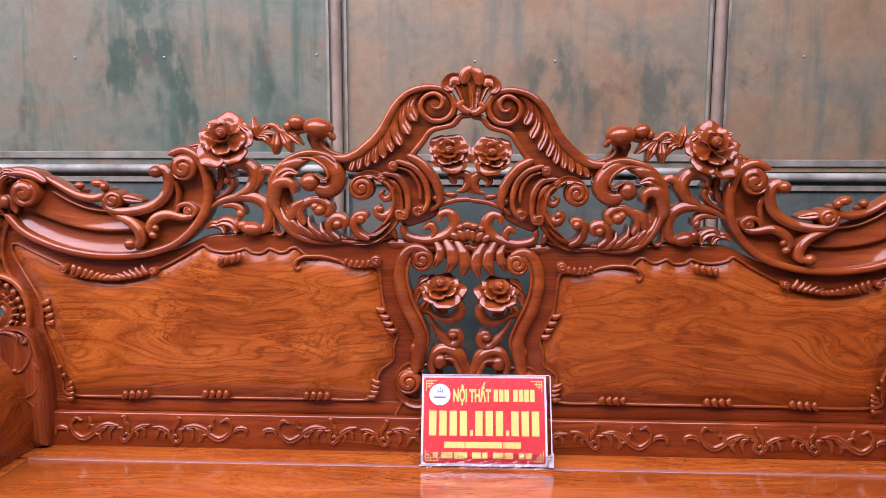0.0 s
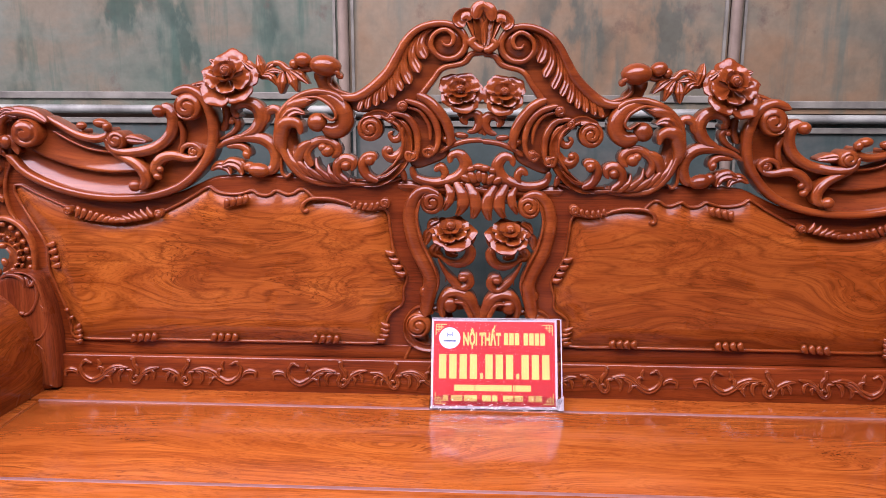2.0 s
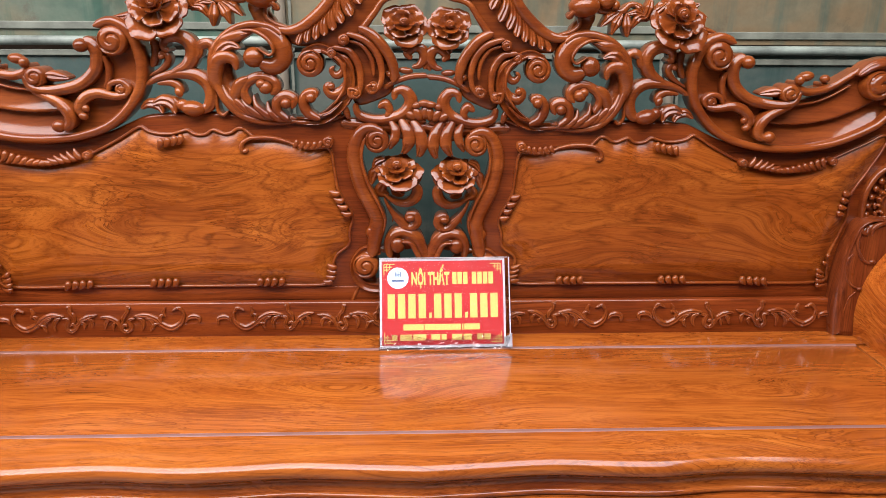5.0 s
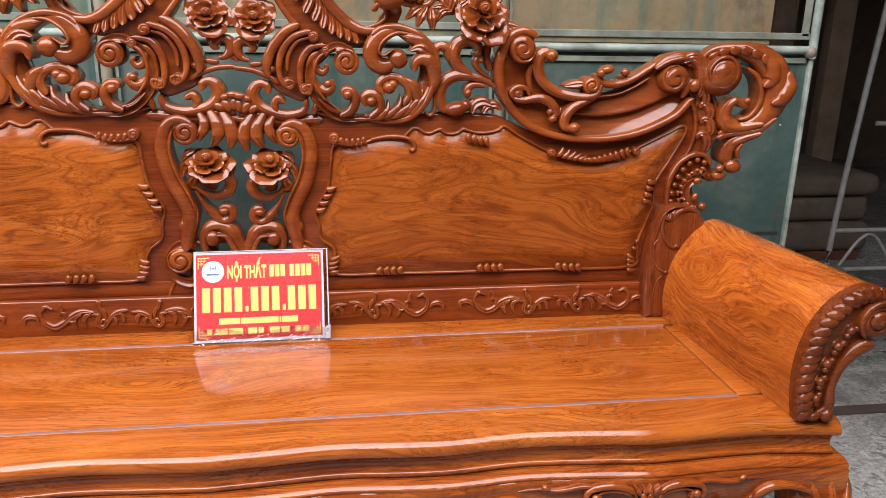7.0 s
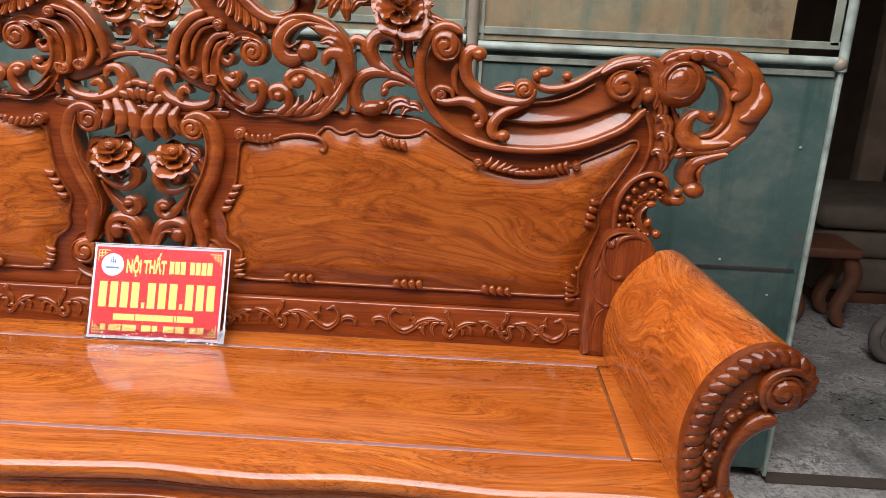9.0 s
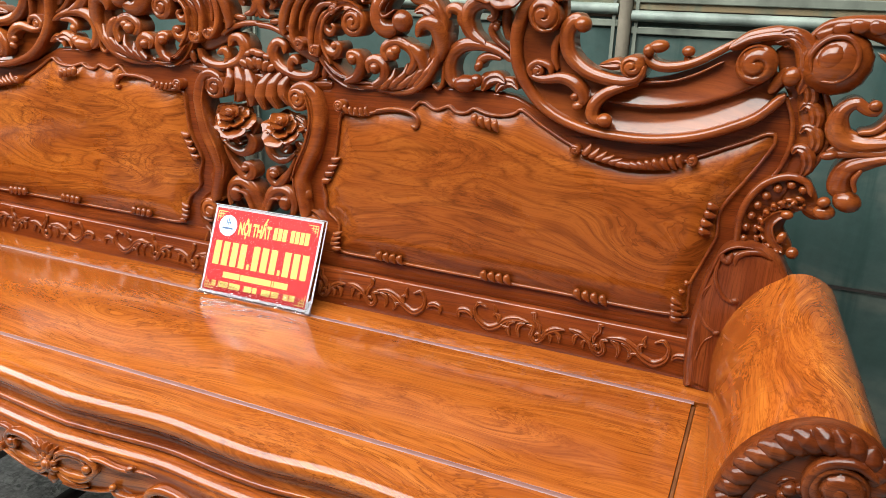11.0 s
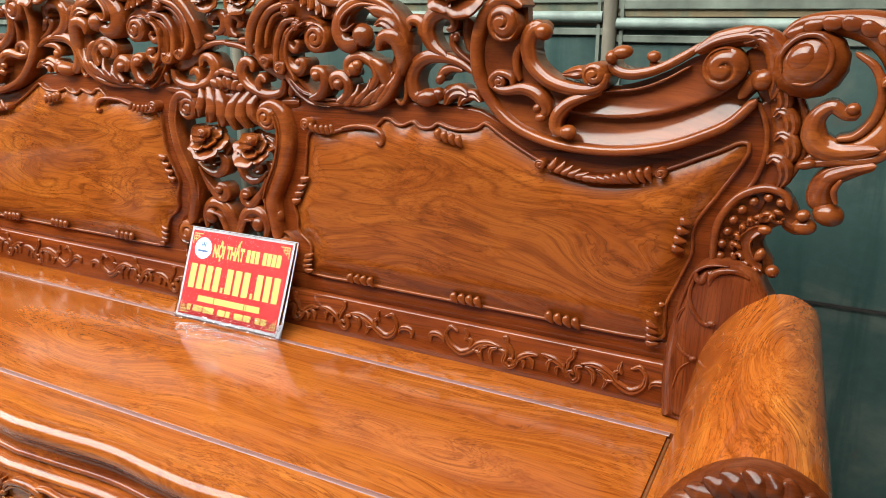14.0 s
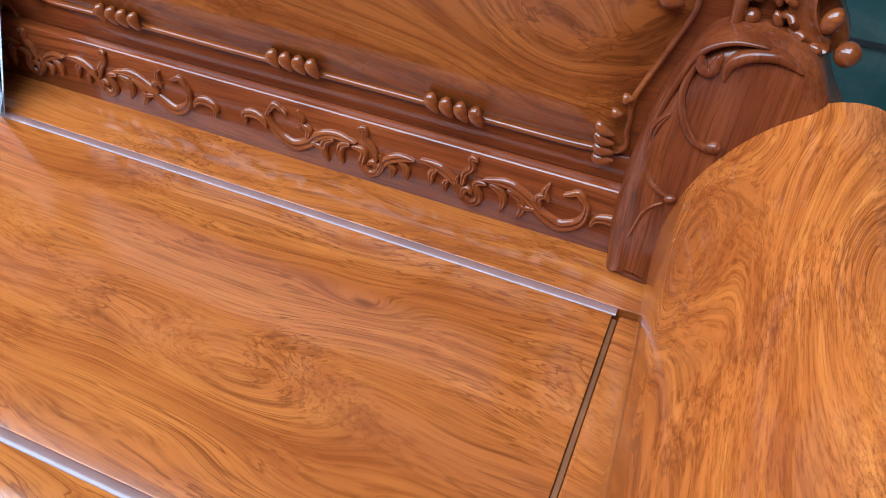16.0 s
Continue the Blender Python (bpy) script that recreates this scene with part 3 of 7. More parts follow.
setting("ceiling", box(B(), (-8, 0.55, 3.4), (8, 5.6, 3.5)), SOOTY, "dark workshop ceiling", "ceiling")
setting("lintel", box(B(), (-8, 0.50, 2.6), (8, 0.66, 3.4)), DARK, "dark beam above the gate", "beam")

# plain unseen walls, added to cut low front light, and roofs that close the yard; the strip between the roofs is open
# to the sky
PLASTER = plain("grey_plaster", (0.14, 0.135, 0.125), 0.9, 0, 0.2, 2.0)
setting("wall_south", box(B(), (-6.4, -5.4, 0), (6.4, -5.2, 3.6)), PLASTER, "plain grey plaster wall, unseen, added across the yard to cut light", "wall")
for name, x in (("wall_yard_west", -6.4), ("wall_yard_east", 6.2)):
    setting(name, box(B(), (x, -5.2, 0), (x + 0.2, 0.55, 3.6)), PLASTER, "plain grey plaster wall, unseen, added beside the yard to cut light", "wall")
setting("roof_gate", box(B(), (-6.4, OPEN[3], 3.3), (6.4, 0.55, 3.4)), DARK, "dark roof over the gate", "roof")
setting("roof_yard", box(B(), (-6.4, -5.4, 3.3), (6.4, OPEN[2], 3.4)), DARK, "dark roof across the yard", "roof")
for name, x0, x1 in (("roof_west", -6.4, OPEN[0]), ("roof_east", OPEN[1], 6.4)):
    setting(name, box(B(), (x0, OPEN[2], 3.3), (x1, OPEN[3], 3.4)), DARK, "dark roof beside the open strip", "roof")


# ---- carved settee ----
sofa = tagged(empty("settee"), "carved reddish hardwood settee with polished seat, standing on steel trestles", "settee")
SEAT_Z = 0.64
EDGE_X = (0.0, 0.10, 0.22, 0.32, 0.42, 0.55, 0.68, 0.80, 0.92, 1.03, 1.15, 1.30)
EDGE_Y = (-0.575, -0.568, -0.560, -0.567, -0.571, -0.560, -0.567, -0.577, -0.571, -0.571, -0.585, -0.592)


def edge_y(x):
    """Front line of the serpentine seat edge."""
    c, _ = spline([(a, b) for a, b in zip(EDGE_X, EDGE_Y)], 120)
    return float(np.interp(abs(x), c[:, 0], c[:, 1]))


EDGE = {round(k * 0.02, 2): edge_y(k * 0.02) for k in range(0, 66)}


def front_y(x):
    return float(np.interp(abs(x), list(EDGE), list(EDGE.values())))


def board(lo, hi, bevel=0.004):
    return box(B(), lo, hi, bevel, 3)


GY_R, GY_F, GX = -0.108, -0.470, 1.016
part("seat_panel", board((-GX + 0.003, GY_F + 0.0056, SEAT_Z - 0.03), (GX - 0.003, GY_R - 0.0056, SEAT_Z), 0.0015), SEAT, sofa, "broad polished orange-brown seat board")
part("rear_seat_rail", board((-1.06, GY_R + 0.0056, SEAT_Z - 0.03), (1.06, 0.03, SEAT_Z), 0.0015), SEAT, sofa)
for s in (-1, 1):
    a, b = sorted((s * (GX + 0.0035), s * 1.085))
    c, e = sorted((s * (GX - 0.0026), s * (GX + 0.0030)))
    part("side_groove", board((c, GY_F + 0.008, SEAT_Z - 0.03), (e, GY_R - 0.008, SEAT_Z - 0.0035), 0.001), GROOVE, sofa, "sunk strip beside the seat board, shade put into its dark colour")
    part("side_seat_rail", board((a, GY_F + 0.003, SEAT_Z - 0.03), (b, GY_R - 0.003, SEAT_Z)), SEAT, sofa)
part("seat_underboard", board((-GX - 0.01, GY_F - 0.01, SEAT_Z - 0.04), (GX + 0.01, GY_R + 0.01, SEAT_Z - 0.024)), BOARD, sofa)
for y in (GY_R, GY_F):
    g = rod(B(), (-GX, 0, 0), (GX, 0, 0), 0.0062, seg=20)
    for v in g.verts:
        v.co = (v.co.x, y + v.co.y, SEAT_Z - 0.0012 + v.co.z * 0.38)
    part("seat_bead", g, BEAD_SHEEN, sofa, "glossy bead along the seat joint, sky sheen put into its pinkish colour")


def sweep_front(profile, material, name, x0=-1.16, x1=1.16, n=150, y_in=None, label=""):
    """A moulding swept along the serpentine front; profile: (out, z) from its top to its foot."""
    bm = B()
    rows = []
    for k in range(n + 1):
        x = x0 + (x1 - x0) * k / n
        y = front_y(x)
        rows.append([bm.verts.new((x, (y_in if o is None else y - o), z)) for o, z in profile])
    for a, b in zip(rows, rows[1:]):
        for j in range(len(profile)):
            q = (j + 1) % len(profile)
            bm.faces.new((a[j], a[q], b[q], b[j]))
    bm.faces.new(rows[0])
    bm.faces.new(rows[-1])
    return part(name, bm, material, sofa, label)


def arc_profile(cx, cz, r, a0, a1, n=8):
    return [(cx + r * math.cos(radians(a0 + (a1 - a0) * k / n)), cz + r * math.sin(radians(a0 + (a1 - a0) * k / n))) for k in range(n + 1)]


nose = [(None, SEAT_Z), (-0.022, SEAT_Z), (-0.020, SEAT_Z - 0.0008), (-0.018, SEAT_Z - 0.0008)] + [(-0.017 + 0.027 * math.cos(radians(a)), 0.6192 + 0.0200 * math.sin(radians(a))) for a in range(88, -27, -8)] + [(0.0035, 0.6090), (None, 0.6085)]
cove = [(None, 0.6084), (0.0034, 0.6084), (-0.0005, 0.6045), (-0.0030, 0.5985), (-0.0032, 0.5915), (-0.0018, 0.5865), (0.0015, 0.5848), (0.0020, 0.5830), (0.0040, 0.5828)] + arc_profile(0.0050, 0.5775, 0.0052, 80, -65, 8) + [(0.0060, 0.5722), (0.0062, 0.5706), (0.0100, 0.5700), (None, 0.5695)]
sweep_front(nose, SEAT, "front_seat_rail", y_in=GY_F - 0.0056, label="serpentine polished seat edge")
sweep_front(cove, FRONT, "seat_moulding", -1.15, 1.15, y_in=-0.45, label="hollow moulding with a thin bead below the seat")
for s in (-1, 1):
    a, b = sorted((s * 1.0765, s * 1.155))
    part("end_rail", board((a, GY_F - 0.01, 0.545), (b, 0.03, SEAT_Z - 0.004), 0.003), FRONT, sofa)


SCALLOP = ((0.0, 0.466), (0.02, 0.470), (0.05, 0.467), (0.10, 0.474), (0.14, 0.490), (0.155, 0.482), (0.18, 0.481), (0.205, 0.494), (0.217, 0.487), (0.228, 0.500), (0.253, 0.517), (0.290, 0.515), (0.326, 0.499), (0.346, 0.470), (0.360, 0.440), (0.42, 0.42))


def apron_bottom(x):
    """Lower line of the scalloped apron: a drop under each carving, an arch beside each leg."""
    x = abs(x)
    x = x if x < 0.405 else abs(x - 0.79)
    return float(np.interp(x, [p[0] for p in SCALLOP], [p[1] for p in SCALLOP]))


def apron_out(z):
    """How far the bulging apron stands before the seat edge."""
    t = max(0, (0.569 - z) / 0.12)
    lip = 0.021 * math.sqrt(max(0, 1 - (1 - min(1, t / 0.10)) ** 2))
    return 0.010 + lip - 0.0030 * math.exp(-((z - 0.5560) / 0.0022) ** 2) + 0.005 * math.sin(min(1, t * 1.2) * math.pi) - 0.006 * max(0, t - 0.7)


bm = B()
cols = []
for k in range(391):
    x = -1.17 + 2.34 * k / 390
    zb = apron_bottom(x)
    col = []
    for j in range(29):
        z = 0.569 + (zb - 0.569) * (j / 28) ** 1.8
        col.append(bm.verts.new((x, front_y(x) - apron_out(z), z)))
    col.append(bm.verts.new((x, front_y(x) + 0.03, zb)))
    col.append(bm.verts.new((x, front_y(x) + 0.03, 0.569)))
    cols.append(col)
for a, b in zip(cols, cols[1:]):
    for j in range(31):
        bm.faces.new((a[j], a[(j + 1) % 31], b[(j + 1) % 31], b[j]))
bm.faces.new(cols[0])
bm.faces.new(cols[-1])
part("apron", bm, FRONT, sofa, "scalloped bulging front apron")


def on_apron(u, z, d):
    return Vector((u, front_y(u) - apron_out(z) - d, z))


LEG = [(0.548, 0.046, 0.002), (0.50, 0.064, 0.014), (0.44, 0.062, 0.018), (0.38, 0.046, 0.010), (0.32, 0.034, -0.004), (0.27, 0.036, -0.002), (0.23, 0.050, 0.012), (0.20, 0.052, 0.018), (0.18, 0.044, 0.016)]


def leg(x, y, s):
    """Cabriole leg: knee at the apron, narrow ankle, scrolled foot."""
    bm = B()
    c, _ = spline(LEG, 36)
    rows = []
    for z, r, o in c:
        rows.append([bm.verts.new((x + r * math.copysign(abs(math.cos(a)) ** 0.7, math.cos(a)), y - o + r * 0.9 * math.copysign(abs(math.sin(a)) ** 0.7, math.sin(a)), z)) for a in (2 * math.pi * j / 20 for j in range(20))])
    for a, b in zip(rows, rows[1:]):
        for j in range(20):
            bm.faces.new((a[j], a[(j + 1) % 20], b[(j + 1) % 20], b[j]))
    bm.faces.new(rows[0])
    bm.faces.new(rows[-1])
    return part("leg", bm, FRONT, sofa, "carved cabriole leg with scrolled foot")


for x in (-1.14, -0.42, 0.42, 1.14):
    s = 1 if x > 0 else -1
    if abs(x) < 1:
        s = 0
    leg(x, front_y(x) + 0.030, s)
for x in (-1.10, 1.10):
    leg(x, -0.03, 0)

# arms: a rolled section lofted from the back post to the carved front end
ARM_FRONT = [(1.074, 0.640), (1.064, 0.700), (1.064, 0.765), (1.082, 0.830), (1.115, 0.875), (1.155, 0.900), (1.195, 0.901), (1.230, 0.880), (1.241, 0.848), (1.228, 0.816), (1.200, 0.803), (1.165, 0.792), (1.138, 0.752), (1.128, 0.700), (1.134, 0.640)]
ARM_REAR = [(1.035, 0.640), (1.030, 0.700), (1.040, 0.765), (1.062, 0.815), (1.095, 0.858), (1.130, 0.882), (1.165, 0.888), (1.198, 0.872), (1.212, 0.845), (1.205, 0.815), (1.185, 0.790), (1.160, 0.765), (1.140, 0.735), (1.128, 0.695), (1.125, 0.640)]


def arm_section(t):
    a, _ = spline(ARM_REAR, 46)
    b, _ = spline(ARM_FRONT, 46)
    return a + (b - a) * t


def arm(s):
    bm = B()
    rows = []
    for k in range(17):
        t = k / 16
        y = -0.035 + (-0.578 + 0.035) * t
        sec = arm_section(t)
        if k == 16:
            mid = sec.mean(0)
            sec = mid + (sec - mid) * 0.985
        rows.append([bm.verts.new((s * p[0], y, p[1])) for p in sec])
    for a, b in zip(rows, rows[1:]):
        for j in range(46):
            bm.faces.new((a[j], a[(j + 1) % 46], b[(j + 1) % 46], b[j]))
    bm.faces.new(rows[0])
    bmesh.ops.triangulate(bm, faces=[bm.faces.new(rows[-1])])
    return part("armrest", bm, ARMWOOD if s > 0 else ARMWOOD_SHADED, sofa, "broad rolled armrest with swirling grain" if s > 0 else "broad rolled armrest with shade put into its dark red-brown colour")


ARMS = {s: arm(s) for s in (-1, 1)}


def on_arm_end(u, z, d):
    return Vector((u, -0.583 - d, z))


for s in (-1, 1):
    g = B()
    cap = arm_section(1.0)
    hub = cap.mean(0)
    rows = [[g.verts.new((s * (hub[0] + (p[0] - hub[0]) * k), y, hub[1] + (p[1] - hub[1]) * k)) for p in cap] for k, y in ((1.012, -0.558), (1.012, -0.578), (0.975, -0.584))]
    for a, b in zip(rows, rows[1:]):
        for j in range(46):
            g.faces.new((a[j], a[(j + 1) % 46], b[(j + 1) % 46], b[j]))
    bmesh.ops.triangulate(g, faces=[g.faces.new(rows[0]), g.faces.new(rows[-1])])
    END = part("arm_end", g, ENDWOOD, ARMS[s], "carved end of the armrest, shade put into its dark colour")
    rim, _ = spline(ARM_FRONT[0:10], 100)
    for k in range(22):
        i = 3 + int(k * 4.4)
        p, q = rim[i], rim[min(99, i + 1)]
        tx, tz = (q - p) / np.linalg.norm(q - p)
        nx, nz = tz, -tx
        pts = [(p[0] + nx * o + tx * e, p[1] + nz * o + tz * e) for o, e in ((0.000, -0.012), (0.010, -0.004), (0.021, 0.008), (0.028, 0.020))]
        part("rope_leaf", band(B(), pts, (0.009, 0.0125, 0.0120, 0.006), (0.002, 0.0115, 0.011, 0.001), -0.006, "round", s, on_arm_end), ENDWOOD, END)
    stem = [(1.106, 0.652), (1.128, 0.668), (1.127, 0.705), (1.136, 0.748), (1.157, 0.782), (1.186, 0.800)]
    part("stem", band(B(), stem, (0.010, 0.011, 0.008, 0.009, 0.013, 0.016), (0.008, 0.012, 0.010, 0.012, 0.018, 0.020), -0.006, "smooth", s, on_arm_end), ENDWOOD, END, "stout stem curling up into the volute")
    part("foot_bead", lump(B(), 1.124, 0.655, 0.013, 0.014, 0, 0.008, 0.012, s, on_arm_end), ENDWOOD, END)
    part("foot_bead", lump(B(), 1.100, 0.652, 0.014, 0.009, 10, 0.004, 0.009, s, on_arm_end), ENDWOOD, END)
    part("arm_volute", volute(B(), 1.190, 0.840, 0.0310, 0.018, -0.006, 1.6, -1, s, on_arm_end, 0.42, 0.1), ENDWOOD, END, "snail-shaped volute")
    part("volute_eye", lump(B(), 1.191, 0.841, 0.0085, 0.0088, 0, 0.0190, 0.0055, s, on_arm_end), ENDWOOD, END)
    part("scroll", band(B(), [(1.168, 0.812), (1.160, 0.838), (1.172, 0.866), (1.200, 0.876), (1.224, 0.864)], (0.004, 0.006, 0.006, 0.006, 0.003), 0.018, -0.006, "round", s, on_arm_end), ENDWOOD, END)
    for x, z, r, a in ((1.103, 0.688, 0.0105, 80), (1.106, 0.722, 0.0110, 70), (1.113, 0.757, 0.0115, 60), (1.128, 0.790, 0.0120, 50), (1.148, 0.820, 0.0115, 40)):
        c, e = math.cos(radians(a)), math.sin(radians(a))
        for k, (o, w) in enumerate(((-0.9, 0.75), (0.0, 1.0), (0.9, 0.75))):
            part("berry", lump(B(), x + c * o * r - e * 0.004 * (k % 2), z + e * o * r + c * 0.004 * (k % 2), r * 0.80 * w, r * 0.72 * w, a, 0.004, r * 0.78 * w, s, on_arm_end), ENDWOOD, END)
        part("leaf", band(B(), [(x - e * 0.010 - c * r, z + c * 0.010 - e * r), (x - e * 0.013, z + c * 0.013), (x - e * 0.010 + c * r, z + c * 0.010 + e * r)], (r * 0.25, r * 0.45, r * 0.2), (0.001, 0.007, 0.001), -0.004, "leaf", s, on_arm_end), ENDWOOD, END)

# ---- settee back ----
back = part("back_frame", slab(B(), [(-1.06, 0.725), (1.06, 0.725), (1.06, 0.757), (-1.06, 0.757)], 0.003, -0.035, 1, None, -1, 0.001), BOARD, sofa, "solid dark red-brown back frame")
part("base_strip", slab(B(), [(-1.02, 0.636), (1.02, 0.636), (1.02, 0.724), (-1.02, 0.724)], 0.018, -0.03, 1, None, -1, 0.004), BOARD, sofa, "low carved strip along the seat")


def back_panel(s, line):
    """A pillowed panel inside its moulded outline, and the moulding itself."""
    c, _ = spline(line + [line[0]], 321)
    c = c[:-1]
    seg = np.roll(c, -1, 0) - c
    mid = np.array([(c[:, 0].min() + c[:, 0].max()) / 2, 0.905])
    bm = B()
    rows = []
    for i in range(1, 37):
        q = 1 - (1 - i / 36) ** 1.5
        row = []
        for p in c:
            w = mid + (p - mid) * q
            t = np.clip((((w - c) * seg).sum(1)) / (seg ** 2).sum(1), 0, 1)
            gap = float(np.sqrt(((c + seg * t[:, None] - w) ** 2).sum(1)).min())
            row.append(bm.verts.new(on_back(s * w[0], w[1], 0.002 + 0.018 * math.sin(math.pi / 2 * min(1, gap / 0.062)))))
        rows.append(row)
    hub = bm.verts.new(on_back(s * mid[0], mid[1], 0.020))
    m = len(c)
    for j in range(m):
        bm.faces.new((hub, rows[0][j], rows[0][(j + 1) % m]))
        for a, b in zip(rows, rows[1:]):
            bm.faces.new((a[j], a[(j + 1) % m], b[(j + 1) % m], b[j]))
    panel = part("back_panel", bm, PANEL if s < 0 else PANEL_DIM, back, "pillowed back panel with swirling golden grain" if s < 0 else "pillowed back panel with swirling grain, weaker sheen put into its red-brown colour")
    bm = B()
    for k in range(0, m, 20):
        seg = [tuple(c[j % m]) for j in range(k, k + 21, 2)]
        band(bm, seg, 0.0034, 0.0105, -0.004, "round", s, None, 7, False)
    part("panel_moulding", bm, CARVED, back, "thin raised moulding round the panel")


# carved parts, mirrored about the middle
for s in (-1, 1):
    p = part("side_board", slab(B(), [(0.102, 0.743), (0.111, 0.801), (0.114, 0.884), (0.114, 0.932), (0.133, 0.993), (0.149, 1.047), (0.154, 1.100), (0.146, 1.150), (0.242, 1.153), (0.350, 1.154), (0.458, 1.162), (0.595, 1.158), (0.636, 1.144), (0.706, 1.116), (0.803, 1.098), (0.913, 1.110), (1.009, 1.148), (1.091, 1.195), (1.129, 1.212), (1.151, 1.174), (1.139, 1.078), (1.115, 1.009), (1.078, 0.898), (1.054, 0.814), (1.035, 0.758), (1.026, 0.727)], 0, -0.03, s, None, None, 0.006), BOARD, sofa, "plain dark red-brown board round the panel")
    PANEL_LINE = [(1.089, 1.116), (1.086, 1.132), (1.074, 1.133), (1.036, 1.114), (0.968, 1.083), (0.912, 1.060), (0.853, 1.050), (0.791, 1.056), (0.732, 1.074), (0.672, 1.104), (0.622, 1.132), (0.603, 1.121), (0.571, 1.116), (0.543, 1.118), (0.519, 1.125), (0.503, 1.116), (0.480, 1.115), (0.459, 1.127), (0.445, 1.118), (0.425, 1.118), (0.403, 1.130), (0.388, 1.124), (0.372, 1.108), (0.330, 1.104), (0.290, 1.094), (0.250, 1.083), (0.206, 1.083), (0.195, 1.033), (0.187, 0.985), (0.158, 0.931), (0.165, 0.894), (0.167, 0.861), (0.198, 0.833), (0.212, 0.792), (0.229, 0.764), (0.355, 0.763), (0.507, 0.762), (0.717, 0.762), (0.950, 0.762), (0.976, 0.787), (0.985, 0.832), (1.006, 0.890), (1.020, 0.935), (1.020, 0.985), (1.052, 1.045), (1.074, 1.084)]
    back_panel(s, PANEL_LINE)
    p = part("crest_arch", slab(B(), [(0.294, 1.335), (0.241, 1.339), (0.204, 1.372), (0.172, 1.424), (0.135, 1.472), (0.089, 1.495), (0.042, 1.488), (0.028, 1.456), (0.036, 1.415), (0.076, 1.402), (0.102, 1.372), (0.132, 1.333), (0.175, 1.306), (0.228, 1.305), (0.275, 1.308)], 0.005, -0.03, s, None, None, 0.006), CARVED, sofa, "arched crest with feathered leaves and volute")
    part("leaf", band(B(), [(0.098, 1.490), (0.116, 1.479), (0.125, 1.461), (0.123, 1.443), (0.112, 1.424)], (0.0034, 0.0061, 0.0088, 0.0122, 0.0116), (0.010, 0.014, 0.018, 0.023), -0.01, "leaf", s), CARVED, p)
    part("leaf", band(B(), [(0.127, 1.480), (0.142, 1.451), (0.143, 1.425), (0.127, 1.394)], (0.0033, 0.0065, 0.0090, 0.0109), (0.010, 0.014, 0.018, 0.023), -0.01, "leaf", s), CARVED, p)
    part("leaf", band(B(), [(0.144, 1.466), (0.161, 1.434), (0.162, 1.401), (0.147, 1.369)], (0.0030, 0.0061, 0.0084, 0.0103), (0.010, 0.014, 0.018, 0.023), -0.01, "leaf", s), CARVED, p)
    part("leaf", band(B(), [(0.157, 1.450), (0.174, 1.414), (0.179, 1.382), (0.167, 1.354)], (0.0029, 0.0057, 0.0079, 0.0096), (0.010, 0.014, 0.018, 0.023), -0.01, "leaf", s), CARVED, p)
    part("leaf", band(B(), [(0.169, 1.431), (0.187, 1.395), (0.192, 1.367), (0.186, 1.339)], (0.0026, 0.0053, 0.0074, 0.0091), (0.010, 0.014, 0.018, 0.023), -0.01, "leaf", s), CARVED, p)
    part("leaf", band(B(), [(0.181, 1.410), (0.201, 1.379), (0.208, 1.354), (0.206, 1.328)], (0.0025, 0.0049, 0.0069, 0.0084), (0.010, 0.014, 0.018, 0.023), -0.01, "leaf", s), CARVED, p)
    part("leaf", band(B(), [(0.196, 1.389), (0.215, 1.366), (0.224, 1.344), (0.225, 1.320)], (0.0023, 0.0046, 0.0064, 0.0078), (0.010, 0.014, 0.018, 0.023), -0.01, "leaf", s), CARVED, p)
    part("leaf", band(B(), [(0.212, 1.373), (0.231, 1.354), (0.242, 1.335), (0.245, 1.314)], (0.0021, 0.0042, 0.0059, 0.0072), (0.010, 0.014, 0.018, 0.023), -0.01, "leaf", s), CARVED, p)
    part("leaf", band(B(), [(0.230, 1.358), (0.249, 1.341), (0.258, 1.328), (0.264, 1.310)], (0.0020, 0.0038, 0.0053, 0.0065), (0.010, 0.014, 0.018, 0.023), -0.01, "leaf", s), CARVED, p)
    part("scroll", band(B(), [(0.313, 1.341), (0.280, 1.338), (0.251, 1.348), (0.222, 1.370), (0.196, 1.397), (0.178, 1.428), (0.159, 1.461), (0.135, 1.485), (0.106, 1.497), (0.074, 1.500), (0.049, 1.493), (0.035, 1.475), (0.031, 1.456), (0.038, 1.437), (0.053, 1.425), (0.075, 1.425), (0.091, 1.435), (0.101, 1.452), (0.098, 1.470), (0.085, 1.482), (0.068, 1.486), (0.055, 1.477), (0.053, 1.463), (0.059, 1.452), (0.072, 1.453), (0.077, 1.462)], (0.0063, 0.0079, 0.0094, 0.0105, 0.0105, 0.0105, 0.0100, 0.0089, 0.0079, 0.0073, 0.0068, 0.0063, 0.0063, 0.0058, 0.0058, 0.0052, 0.0052, 0.0052, 0.0052, 0.0047, 0.0047, 0.0042, 0.0042, 0.0037, 0.0031, 0.0021), (0.020, 0.022, 0.022, 0.022, 0.022, 0.024, 0.028, 0.032), -0.0345, "smooth", s), CARVED, p, "plain rounded rim coiling into a volute")
    part("boss", lump(B(), 0.066, 1.462, 0.0351, 0.0351, 0, 0.006, 0.0140, s, None, 0), CARVED, p)
    part("scroll", band(B(), [(-0.003, 1.438), (0.021, 1.434), (0.036, 1.415), (0.076, 1.403), (0.098, 1.376), (0.128, 1.338)], (0.0053, 0.0053, 0.0053, 0.0066), 0.02, -0.0345, "round", s), CARVED, p)
